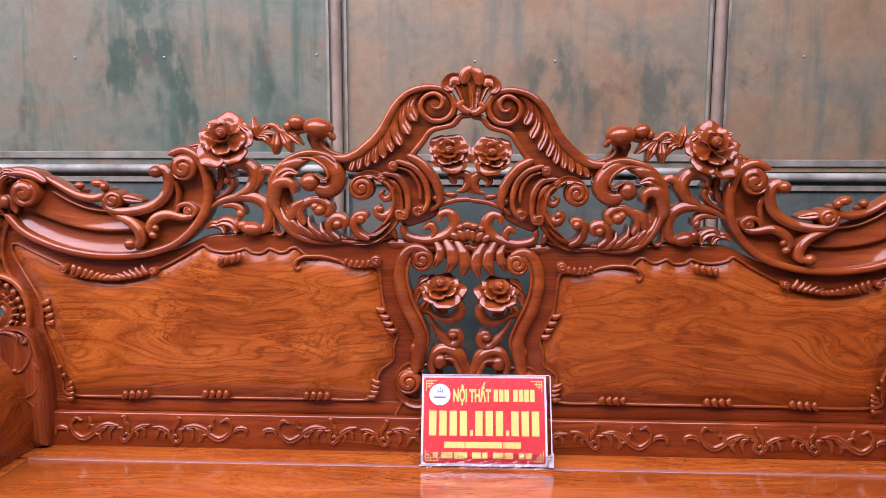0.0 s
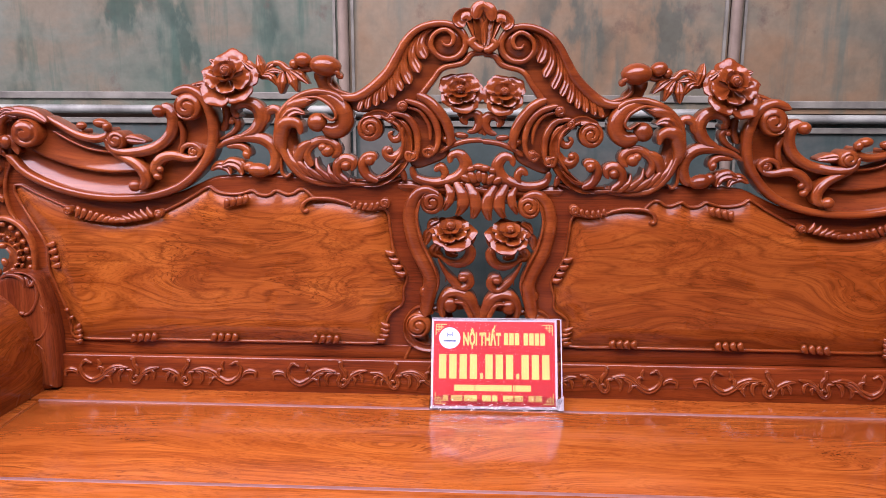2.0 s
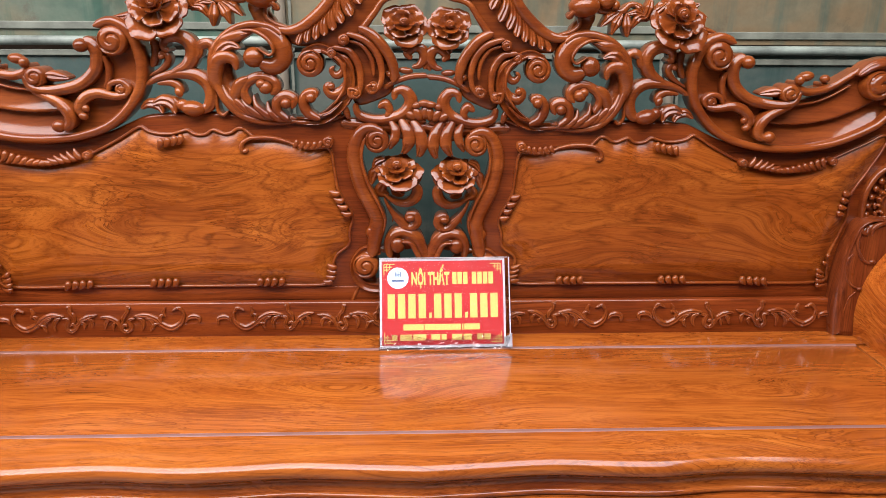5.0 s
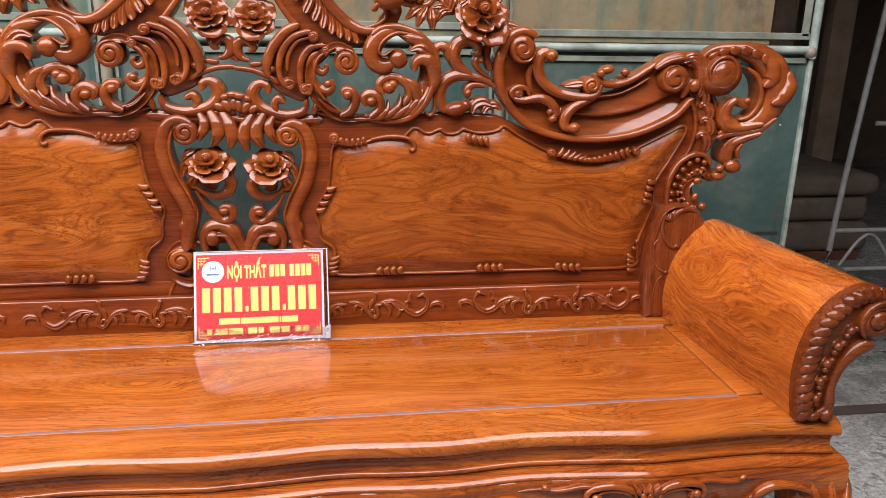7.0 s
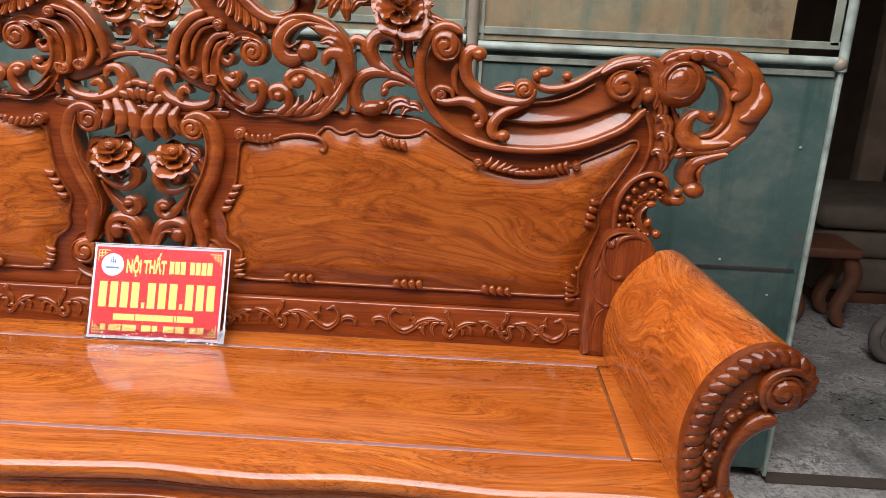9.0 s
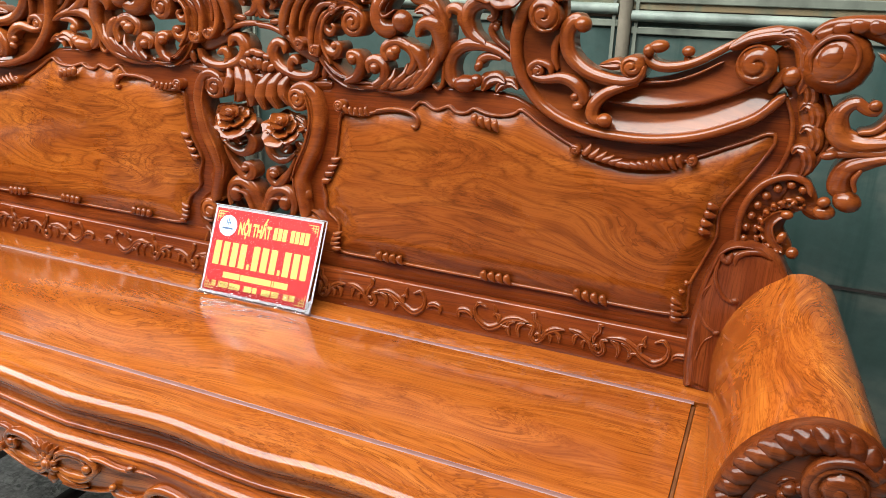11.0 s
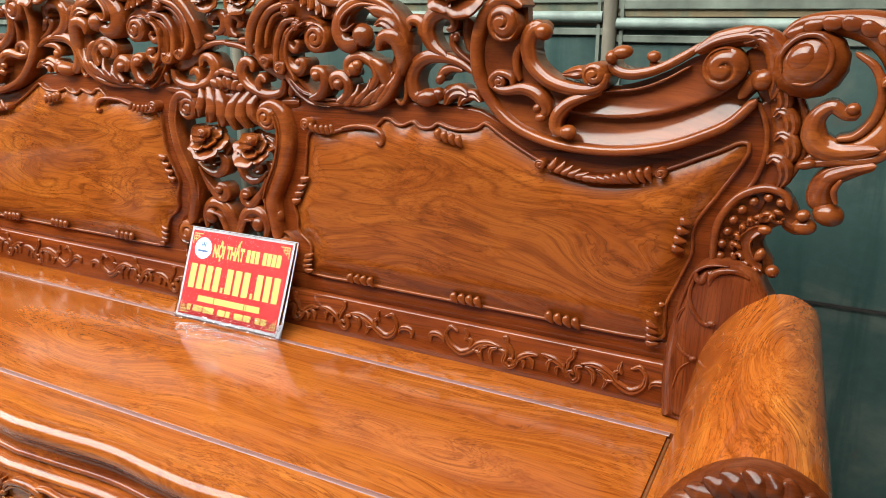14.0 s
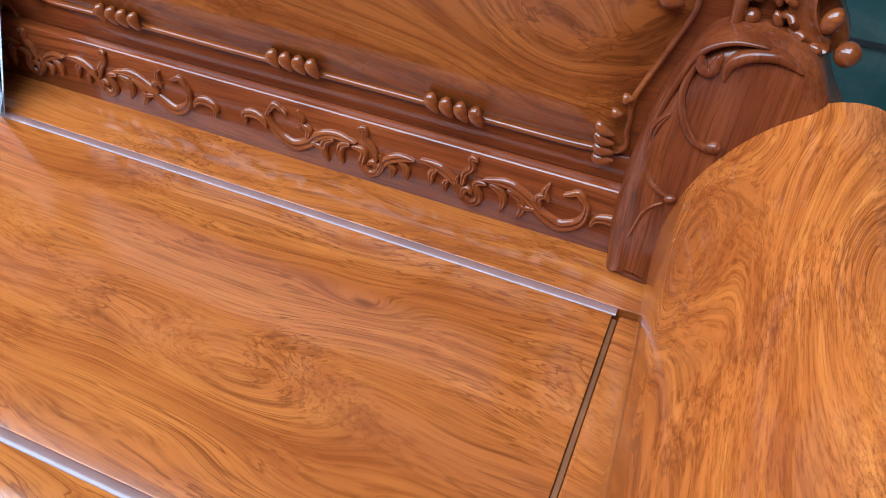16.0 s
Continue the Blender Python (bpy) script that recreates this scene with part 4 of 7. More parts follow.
    p = part("crown_shell", band(B(), [(0.000, 1.535), (0.000, 1.507), (-0.000, 1.471), (-0.000, 1.443)], (0.0169, 0.0222, 0.0169, 0.0078), 0.034, -0.023, "cove", s), CARVED, sofa, "carved scallop shell at the crown")
    part("scroll", band(B(), [(0.015, 1.507), (0.011, 1.530), (0.000, 1.538), (-0.004, 1.538)], (0.0065, 0.0091, 0.0104, 0.0104), 0.036, -0.023, "rib", s), CARVED, p)
    part("scroll", band(B(), [(0.036, 1.491), (0.043, 1.507), (0.032, 1.519), (0.018, 1.507), (0.009, 1.479), (0.003, 1.451)], (0.0078, 0.0117, 0.0130, 0.0130, 0.0104, 0.0065), 0.028, -0.023, "cove", s), CARVED, p)
    part("scroll", band(B(), [(0.038, 1.507), (0.030, 1.513), (0.024, 1.505)], (0.0065, 0.0104, 0.0065), 0.032, -0.01, "rib", s), CARVED, p)
    part("scroll", band(B(), [(-0.000, 1.444), (0.011, 1.447), (0.021, 1.459), (0.014, 1.469)], (0.0065, 0.0065, 0.0065, 0.0052), 0.036, -0.01, "round", s), CARVED, p)
    rose(sofa, 0.040, 1.351, 0.0447, 0.01, s, 0.3, 0.4, "full-blown carved rose")
    p = part("rose_stem", band(B(), [(0.027, 1.262), (0.013, 1.267), (0.004, 1.284), (0.010, 1.301), (0.024, 1.303), (0.034, 1.291), (0.028, 1.279)], (0.0037, 0.0061, 0.0086, 0.0086, 0.0073, 0.0073, 0.0037), 0.01, -0.023, "round", s), CARVED, sofa)
    part("scroll", band(B(), [(0.004, 1.284), (0.002, 1.270), (0.005, 1.258)], (0.0062, 0.0049, 0.0037), 0.006, -0.023, "round", s), CARVED, p)
    part("leaf", band(B(), [(0.028, 1.301), (0.037, 1.305), (0.041, 1.296)], (0.0049, 0.0073, 0.0037), 0.01, -0.023, "leaf", s), CARVED, p)
    part("bead", lump(B(), 0.038, 1.255, 0.0135, 0.0074, 10, 0.006, None, s, None, 0), CARVED, p)
    part("scroll", band(B(), [(0.081, 1.217), (0.057, 1.231), (0.033, 1.241), (0.013, 1.244), (-0.001, 1.244)], (0.0049, 0.0049, 0.0049, 0.0049, 0.0049), 0.012, -0.0345, "round", s), CARVED, p)
    p = part("fluted_cuff", slab(B(), [(0.178, 1.310), (0.132, 1.339), (0.098, 1.318), (0.071, 1.271), (0.061, 1.213), (0.106, 1.186), (0.146, 1.183), (0.162, 1.244), (0.199, 1.284)], 0.003, -0.03, s, None, None, 0.006), CARVED, sofa, "fluted cuff ending in small volutes")
    part("scroll", band(B(), [(0.133, 1.346), (0.100, 1.327), (0.069, 1.288), (0.058, 1.250), (0.061, 1.230)], (0.0073, 0.0089, 0.0094, 0.0084, 0.0052), (0.022, 0.026, 0.026, 0.024, 0.018), -0.023, "smooth", s), CARVED, p)
    part("scroll", band(B(), [(0.159, 1.333), (0.120, 1.319), (0.094, 1.291), (0.084, 1.254), (0.089, 1.224), (0.107, 1.209), (0.117, 1.220), (0.106, 1.227)], (0.0047, 0.0058, 0.0068, 0.0068, 0.0058, 0.0047, 0.0042, 0.0026), (0.026, 0.024, 0.022, 0.022, 0.024, 0.028, 0.028, 0.030), -0.023, "round", s), CARVED, p)
    part("scroll", band(B(), [(0.154, 1.318), (0.127, 1.308), (0.106, 1.278), (0.102, 1.244)], (0.0026, 0.0037, 0.0042, 0.0031), (0.018, 0.018, 0.016, 0.018), -0.023, "round", s), CARVED, p)
    part("scroll", band(B(), [(0.190, 1.304), (0.157, 1.297), (0.136, 1.269), (0.131, 1.237), (0.135, 1.208), (0.152, 1.200), (0.156, 1.216), (0.143, 1.216)], (0.0042, 0.0058, 0.0068, 0.0068, 0.0058, 0.0047, 0.0042, 0.0026), (0.026, 0.022, 0.020, 0.020, 0.022, 0.026, 0.028, 0.030), -0.023, "round", s), CARVED, p)
    part("scroll", band(B(), [(0.182, 1.290), (0.161, 1.280), (0.150, 1.257), (0.154, 1.229)], (0.0031, 0.0047, 0.0047, 0.0031), (0.018, 0.018, 0.016, 0.016), -0.023, "round", s), CARVED, p)
    part("volute", volute(B(), 0.165, 1.320, 0.0123, 0.028, -0.023, 1.3, 1, s, None, 0.55, 0), CARVED, p)
    part("volute", volute(B(), 0.103, 1.219, 0.0130, 0.028, -0.023, 1.5, -1, s, None, 0.55, 0), CARVED, p)
    part("volute", volute(B(), 0.142, 1.208, 0.0130, 0.028, -0.023, 1.5, -1, s, None, 0.55, 0), CARVED, p)
    part("volute", volute(B(), 0.193, 1.297, 0.0084, 0.026, -0.023, 1.2, 1, s, None, 0.55, 0), CARVED, p)
    p = part("splat_scroll", band(B(), [(0.146, 1.185), (0.135, 1.158), (0.091, 1.147), (0.047, 1.159), (0.029, 1.187), (0.040, 1.212), (0.056, 1.209), (0.059, 1.192)], (0.0050, 0.0074, 0.0087, 0.0099, 0.0099, 0.0099, 0.0087, 0.0037), 0.014, -0.0345, "rib", s), CARVED, sofa)
    part("scroll", band(B(), [(0.076, 1.152), (0.069, 1.169), (0.079, 1.183), (0.094, 1.175)], (0.0049, 0.0074, 0.0086, 0.0049), 0.012, -0.023, "round", s), CARVED, p)
    part("scroll", band(B(), [(0.178, 1.140), (0.082, 1.133), (-0.005, 1.131)], (0.0107, 0.0120, 0.0120), 0.004, -0.0345, "rib", s), CARVED, p)
    part("bead", lump(B(), 0.165, 1.167, 0.0080, 0.0187, -20, 0.01, None, s, None, 0), CARVED, p)
    part("bead", lump(B(), 0.062, 1.245, 0.0159, 0.0093, 10, 0.008, None, s, None, 0), CARVED, p)
    p = part("shell", lump(B(), 0.004, 1.164, 0.0087, 0.0162, 0, 0.01, None, s, None, 0), CARVED, sofa)
    part("bead", lump(B(), 0.017, 1.161, 0.0087, 0.0162, -20, 0.01, None, s, None, 0), CARVED, p)
    part("bead", lump(B(), 0.030, 1.158, 0.0087, 0.0137, -40, 0.01, None, s, None, 0), CARVED, p)
    part("bead", lump(B(), 0.004, 1.185, 0.0137, 0.0087, 0, 0.014, None, s, None, 0), CARVED, p)
    part("bead", lump(B(), 0.019, 1.180, 0.0100, 0.0075, -30, 0.012, None, s, None, 0), CARVED, p)
    part("scroll", band(B(), [(0.047, 1.145), (0.025, 1.145), (0.003, 1.145)], (0.0050, 0.0062, 0.0062), 0.008, -0.023, "round", s), CARVED, p)
    p = part("c_scroll", band(B(), [(0.257, 1.291), (0.219, 1.302), (0.180, 1.283), (0.156, 1.249), (0.159, 1.210), (0.185, 1.174), (0.221, 1.150), (0.267, 1.144), (0.302, 1.146)], (0.0065, 0.0085, 0.0080, 0.0095, 0.0120, 0.0125, 0.0110, 0.0070, 0.0030), (0.02, 0.02, 0.02, 0.02, 0.02, 0.018, 0.012, 0.004, 0.000), -0.0345, "cove", s), CARVED, sofa, "open leafy scroll")
    part("volute", volute(B(), 0.239, 1.270, 0.0289, 0.026, -0.02875, 2.2, 1, s, None, 0.35, 0), CARVED, p)
    part("scroll", band(B(), [(0.214, 1.299), (0.177, 1.278), (0.164, 1.248), (0.168, 1.215), (0.188, 1.185)], (0.0020, 0.0030, 0.0030, 0.0030, 0.0020), 0.029, 0, "round", s), CARVED, p)
    part("volute", volute(B(), 0.191, 1.291, 0.0094, 0.03, -0.023, 1.3, 1, s, None, 0.35, 0), CARVED, p)
    part("scroll", band(B(), [(0.164, 1.273), (0.171, 1.251), (0.185, 1.245), (0.194, 1.256), (0.187, 1.264)], (0.0030, 0.0065, 0.0070, 0.0050, 0.0030), 0.024, -0.023, "round", s), CARVED, p)
    part("scroll", band(B(), [(0.163, 1.232), (0.173, 1.211), (0.193, 1.205), (0.205, 1.218), (0.196, 1.230)], (0.0040, 0.0095, 0.0110, 0.0080, 0.0045), 0.024, -0.023, "rib", s), CARVED, p)
    part("bead", lump(B(), 0.195, 1.222, 0.0090, 0.0085, 0, 0.022, None, s, None, 0), CARVED, p)
    part("scroll", band(B(), [(0.221, 1.151), (0.246, 1.162), (0.257, 1.184), (0.250, 1.204), (0.233, 1.209), (0.227, 1.198)], (0.0050, 0.0085, 0.0100, 0.0100, 0.0080, 0.0045), 0.024, -0.023, "round", s), CARVED, p)
    part("bead", lump(B(), 0.240, 1.198, 0.0120, 0.0120, 0, 0.022, None, s, None, 0), CARVED, p)
    part("leaf", band(B(), [(0.262, 1.146), (0.236, 1.155), (0.201, 1.165), (0.171, 1.190)], (0.0015, 0.0035, 0.0035, 0.0015), (0.004, 0.016, 0.026, 0.027), 0, "leaf", s), CARVED, p)
    part("leaf", band(B(), [(0.277, 1.152), (0.246, 1.152), (0.216, 1.160)], (0.0015, 0.0030, 0.0015), (0.004, 0.014, 0.022), 0, "leaf", s), CARVED, p)
    part("scroll", band(B(), [(0.302, 1.146), (0.257, 1.142), (0.206, 1.147), (0.166, 1.158)], (0.0025, 0.0045, 0.0045, 0.0025), 0.008, -0.0345, "round", s), CARVED, p)
    p = part("leaf_ring", band(B(), [(0.298, 1.330), (0.323, 1.346), (0.362, 1.351), (0.402, 1.339), (0.434, 1.314), (0.450, 1.284), (0.450, 1.250), (0.438, 1.214), (0.422, 1.184), (0.395, 1.159), (0.358, 1.145), (0.312, 1.141), (0.267, 1.143)], (0.0061, 0.0066, 0.0066, 0.0066, 0.0061, 0.0061, 0.0061, 0.0061, 0.0061, 0.0061, 0.0061, 0.0050, 0.0030), (0.026, 0.026, 0.026, 0.026, 0.026, 0.026, 0.026, 0.026, 0.024, 0.020, 0.012, 0.005, 0.000), -0.0345, "round", s), CARVED, sofa, "ring of curling acanthus leaves")
    part("backing", band(B(), [(0.363, 1.340), (0.398, 1.325), (0.424, 1.301), (0.435, 1.272), (0.432, 1.242), (0.419, 1.208), (0.395, 1.178), (0.357, 1.159), (0.317, 1.152), (0.277, 1.150)], (0.0051, 0.0142, 0.0202, 0.0223, 0.0223, 0.0213, 0.0202, 0.0172, 0.0111, 0.0051), 0.01, -0.0345, "rib", s), CARVED, p)
    part("scroll", band(B(), [(0.395, 1.343), (0.358, 1.345), (0.322, 1.332), (0.301, 1.304), (0.301, 1.277), (0.320, 1.264), (0.347, 1.271)], (0.0052, 0.0104, 0.0169, 0.0208, 0.0221, 0.0195, 0.0143), (0.016, 0.022, 0.028, 0.030, 0.032, 0.034, 0.034), -0.0345, "smooth", s), CARVED, p)
    part("scroll", band(B(), [(0.396, 1.337), (0.356, 1.338), (0.326, 1.321), (0.313, 1.299), (0.322, 1.288), (0.336, 1.295), (0.348, 1.304)], (0.0016, 0.0026, 0.0031, 0.0031, 0.0026, 0.0021, 0.0010), (0.026, 0.030, 0.036, 0.040, 0.042, 0.042, 0.040), -0.01, "round", s), CARVED, p)
    part("bead", lump(B(), 0.358, 1.283, 0.0234, 0.0221, 0, 0.024, 0.0200, s, None, 0), CARVED, p)
    part("scroll", band(B(), [(0.345, 1.250), (0.353, 1.240), (0.360, 1.230)], (0.0060, 0.0045, 0.0020), 0.012, -0.023, "round", s), CARVED, p)
    part("scroll", band(B(), [(0.442, 1.290), (0.418, 1.318), (0.385, 1.329), (0.354, 1.338)], (0.0040, 0.0120, 0.0100, 0.0015), (0.016, 0.028, 0.03, 0.02), -0.023, "smooth", s), CARVED, p)
    part("leaf", band(B(), [(0.440, 1.210), (0.446, 1.244), (0.436, 1.276), (0.416, 1.284), (0.400, 1.275), (0.396, 1.256)], (0.0060, 0.0125, 0.0145, 0.0130, 0.0100, 0.0040), (0.020, 0.026, 0.032, 0.036, 0.034, 0.030), -0.023, "smooth", s), CARVED, p, "hooked leaf curling into the ring")
    part("vein", band(B(), [(0.446, 1.222), (0.448, 1.252), (0.434, 1.282), (0.412, 1.292)], (0.0014, 0.0022, 0.0022, 0.0014), (0.026, 0.032, 0.036, 0.036), 0, "round", s), CARVED, p)
    part("leaf", band(B(), [(0.444, 1.262), (0.430, 1.294), (0.408, 1.308), (0.386, 1.302)], (0.0040, 0.0110, 0.0110, 0.0030), (0.020, 0.030, 0.034, 0.026), -0.023, "leaf", s), CARVED, p)
    part("leaf", band(B(), [(0.412, 1.176), (0.404, 1.204), (0.392, 1.226), (0.374, 1.240)], (0.0040, 0.0110, 0.0120, 0.0050), (0.016, 0.022, 0.026, 0.024), -0.023, "smooth", s), CARVED, p)
    part("scroll", band(B(), [(0.434, 1.298), (0.408, 1.320), (0.363, 1.334)], (0.0007, 0.0020, 0.0007), 0.031, 0, "round", s), CARVED, p)
    part("scroll", band(B(), [(0.434, 1.225), (0.420, 1.196), (0.393, 1.166), (0.360, 1.148)], (0.0025, 0.0066, 0.0076, 0.0020), (0.012, 0.024, 0.022, 0.01), -0.02875, "smooth", s), CARVED, p)
    part("scroll", band(B(), [(0.419, 1.218), (0.408, 1.196), (0.382, 1.169), (0.348, 1.148)], (0.0025, 0.0061, 0.0071, 0.0020), (0.012, 0.024, 0.022, 0.01), -0.02875, "smooth", s), CARVED, p)
    part("scroll", band(B(), [(0.394, 1.203), (0.385, 1.182), (0.360, 1.161), (0.327, 1.146)], (0.0025, 0.0061, 0.0071, 0.0020), (0.012, 0.024, 0.022, 0.01), -0.02875, "smooth", s), CARVED, p)
    part("scroll", band(B(), [(0.366, 1.203), (0.361, 1.180), (0.340, 1.160), (0.307, 1.145)], (0.0020, 0.0061, 0.0066, 0.0020), (0.012, 0.024, 0.022, 0.01), -0.02875, "smooth", s), CARVED, p)
    part("scroll", band(B(), [(0.337, 1.189), (0.333, 1.169), (0.315, 1.152), (0.287, 1.144)], (0.0020, 0.0056, 0.0061, 0.0020), (0.012, 0.024, 0.022, 0.01), -0.02875, "smooth", s), CARVED, p)
    part("scroll", band(B(), [(0.373, 1.183), (0.386, 1.209), (0.376, 1.231), (0.349, 1.242), (0.325, 1.236), (0.314, 1.219), (0.326, 1.204)], (0.0060, 0.0080, 0.0090, 0.0095, 0.0095, 0.0090, 0.0060), 0.024, -0.023, "rib", s), CARVED, p)
    part("bead", lump(B(), 0.337, 1.219, 0.0151, 0.0141, 0, 0.024, None, s, None, 0), CARVED, p)
    part("bead", lump(B(), 0.346, 1.227, 0.0111, 0.0101, 0, 0.028, None, s, None, 0), CARVED, p)
    part("scroll", band(B(), [(0.291, 1.150), (0.313, 1.167), (0.314, 1.190), (0.296, 1.201), (0.278, 1.193), (0.282, 1.174)], (0.0045, 0.0080, 0.0096, 0.0101, 0.0086, 0.0040), 0.024, -0.023, "rib", s), CARVED, p)
    part("bead", lump(B(), 0.295, 1.185, 0.0126, 0.0121, 0, 0.022, None, s, None, 0), CARVED, p)
    p = part("knob_stem", lump(B(), 0.338, 1.408, 0.0370, 0.0245, 8, 0.020, 0.0340, s, None, 0), CARVED, sofa, "rounded cap-shaped knob with leafy stem")
    part("neck", band(B(), [(0.356, 1.404), (0.349, 1.383), (0.339, 1.364), (0.314, 1.347)], (0.0221, 0.0208, 0.0195, 0.0143), (0.016, 0.004, 0.008, 0.012), -0.0345, "smooth", s), CARVED, p)
    part("scroll", band(B(), [(0.319, 1.396), (0.331, 1.382), (0.328, 1.365), (0.307, 1.351), (0.275, 1.342)], (0.0026, 0.0037, 0.0037, 0.0037, 0.0021), (0.018, 0.016, 0.018, 0.020, 0.018), -0.02, "round", s), CARVED, p)
    part("scroll", band(B(), [(0.303, 1.384), (0.312, 1.394), (0.335, 1.399), (0.363, 1.399)], (0.0037, 0.0047, 0.0042, 0.0026), (0.034, 0.040, 0.042, 0.034), -0.01, "round", s), CARVED, p)
    part("bead", lump(B(), 0.305, 1.385, 0.0091, 0.0065, 20, 0.028, None, s, None, 0), CARVED, p)
    part("bead", lump(B(), 0.390, 1.421, 0.0208, 0.0169, 8, 0.016, 0.0200, s, None, 0), CARVED, p)
    part("bead", lump(B(), 0.410, 1.412, 0.0117, 0.0117, 0, 0.014, 0.0130, s, None, 0), CARVED, p)
    part("stem", band(B(), [(0.369, 1.405), (0.401, 1.400), (0.427, 1.399), (0.447, 1.414), (0.474, 1.410)], (0.0073, 0.0068, 0.0063, 0.0052, 0.0042), (0.016, 0.014, 0.012), -0.023, "smooth", s), CARVED, p)
    part("leaf", band(B(), [(0.420, 1.399), (0.399, 1.387), (0.378, 1.368)], (0.0047, 0.0094, 0.0016), (0.014, 0.022, 0.016), -0.015, "leaf", s), CARVED, p)
    part("leaf", band(B(), [(0.428, 1.395), (0.414, 1.376), (0.404, 1.351)], (0.0047, 0.0094, 0.0016), (0.014, 0.026, 0.018), -0.015, "leaf", s), CARVED, p)
    part("leaf", band(B(), [(0.438, 1.394), (0.440, 1.371), (0.442, 1.346)], (0.0052, 0.0105, 0.0031), (0.014, 0.024, 0.014), -0.015, "leaf", s), CARVED, p)
    part("leaf", band(B(), [(0.481, 1.385), (0.489, 1.408), (0.495, 1.433)], (0.0052, 0.0089, 0.0016), (0.014, 0.020, 0.006), -0.015, "leaf", s), CARVED, p)
    part("leaf", band(B(), [(0.483, 1.387), (0.464, 1.385), (0.448, 1.362)], (0.0047, 0.0079, 0.0016), (0.014, 0.022, 0.012), -0.015, "leaf", s), CARVED, p)
    part("leaf", band(B(), [(0.480, 1.392), (0.466, 1.408), (0.448, 1.420)], (0.0042, 0.0068, 0.0016), (0.012, 0.018, 0.008), -0.015, "leaf", s), CARVED, p)
    part("leaf", band(B(), [(0.488, 1.385), (0.512, 1.402), (0.538, 1.421)], (0.0052, 0.0079, 0.0016), (0.006, 0.010, 0.000), -0.015, "leaf", s), CARVED, p)
    part("leaf", band(B(), [(0.478, 1.390), (0.459, 1.397), (0.434, 1.393)], (0.0042, 0.0063, 0.0016), (0.014, 0.020, 0.012), -0.015, "leaf", s), CARVED, p)
    rose(sofa, 0.559, 1.378, 0.0674, 0.014, s, 0.5, 0, "full-blown carved rose")
    p = part("rose_scroll", band(B(), [(0.573, 1.384), (0.591, 1.409), (0.609, 1.422)], (0.0081, 0.0135, 0.0020), 0.0, -0.023, "leaf", s), CARVED, sofa, "small scrolls below the rose")
    part("leaf", band(B(), [(0.578, 1.378), (0.603, 1.391), (0.629, 1.395)], (0.0089, 0.0149, 0.0022), 0.0, -0.023, "leaf", s), CARVED, p)
    part("leaf", band(B(), [(0.583, 1.367), (0.610, 1.367), (0.638, 1.356)], (0.0089, 0.0149, 0.0022), 0.0, -0.023, "leaf", s), CARVED, p)
    part("leaf", band(B(), [(0.579, 1.354), (0.622, 1.363), (0.665, 1.362)], (0.0073, 0.0122, 0.0018), 0.0, -0.023, "leaf", s), CARVED, p)
    part("leaf", band(B(), [(0.508, 1.391), (0.488, 1.390), (0.468, 1.378)], (0.0064, 0.0107, 0.0016), 0.0, -0.023, "leaf", s), CARVED, p)
    part("scroll", band(B(), [(0.539, 1.249), (0.508, 1.264), (0.493, 1.290), (0.502, 1.316), (0.529, 1.327), (0.551, 1.316), (0.551, 1.300), (0.539, 1.297)], (0.0050, 0.0100, 0.0131, 0.0131, 0.0126, 0.0111, 0.0080, 0.0050), 0.014, -0.02875, "rib", s), CARVED, p)
    part("scroll", band(B(), [(0.588, 1.242), (0.559, 1.259), (0.547, 1.276), (0.554, 1.290), (0.565, 1.287)], (0.0025, 0.0040, 0.0056, 0.0066, 0.0046), 0.01, -0.023, "round", s), CARVED, p)
    part("bead", lump(B(), 0.559, 1.283, 0.0071, 0.0066, 0, 0.012, None, s, None, 0), CARVED, p)
    part("scroll", band(B(), [(0.576, 1.320), (0.574, 1.290), (0.584, 1.261)], (0.0091, 0.0081, 0.0071), 0.004, -0.02875, "round", s), CARVED, p)
    part("scroll", band(B(), [(0.500, 1.276), (0.482, 1.287), (0.478, 1.304), (0.463, 1.311), (0.451, 1.305), (0.454, 1.290)], (0.0040, 0.0070, 0.0085, 0.0095, 0.0080, 0.0040), 0.01, -0.02875, "rib", s), CARVED, p)
    part("scroll", band(B(), [(0.596, 1.224), (0.568, 1.239), (0.529, 1.247), (0.491, 1.244), (0.466, 1.226), (0.459, 1.200), (0.469, 1.175), (0.490, 1.170)], (0.0040, 0.0061, 0.0081, 0.0101, 0.0121, 0.0127, 0.0111, 0.0071), 0.014, -0.0345, "rib", s), CARVED, p)
    part("bead", lump(B(), 0.500, 1.173, 0.0275, 0.0173, 8, 0.012, 0.0204, s, None, 0), CARVED, p)
    part("bead", lump(B(), 0.522, 1.180, 0.0143, 0.0133, 0, 0.01, None, s, None, 0), CARVED, p)
    part("scroll", band(B(), [(0.573, 1.226), (0.545, 1.228), (0.528, 1.218), (0.524, 1.202)], (0.0031, 0.0061, 0.0081, 0.0061), 0.012, -0.02875, "round", s), CARVED, p)
    part("bead", lump(B(), 0.527, 1.208, 0.0112, 0.0087, 60, 0.014, None, s, None, 0), CARVED, p)
    part("leaf", band(B(), [(0.613, 1.172), (0.596, 1.183), (0.576, 1.178), (0.566, 1.162)], (0.0031, 0.0087, 0.0092, 0.0031), 0.012, -0.02875, "leaf", s), CARVED, p)
    part("leaf", band(B(), [(0.586, 1.182), (0.567, 1.189), (0.547, 1.182), (0.538, 1.162)], (0.0041, 0.0112, 0.0112, 0.0041), 0.014, -0.02875, "leaf", s), CARVED, p)
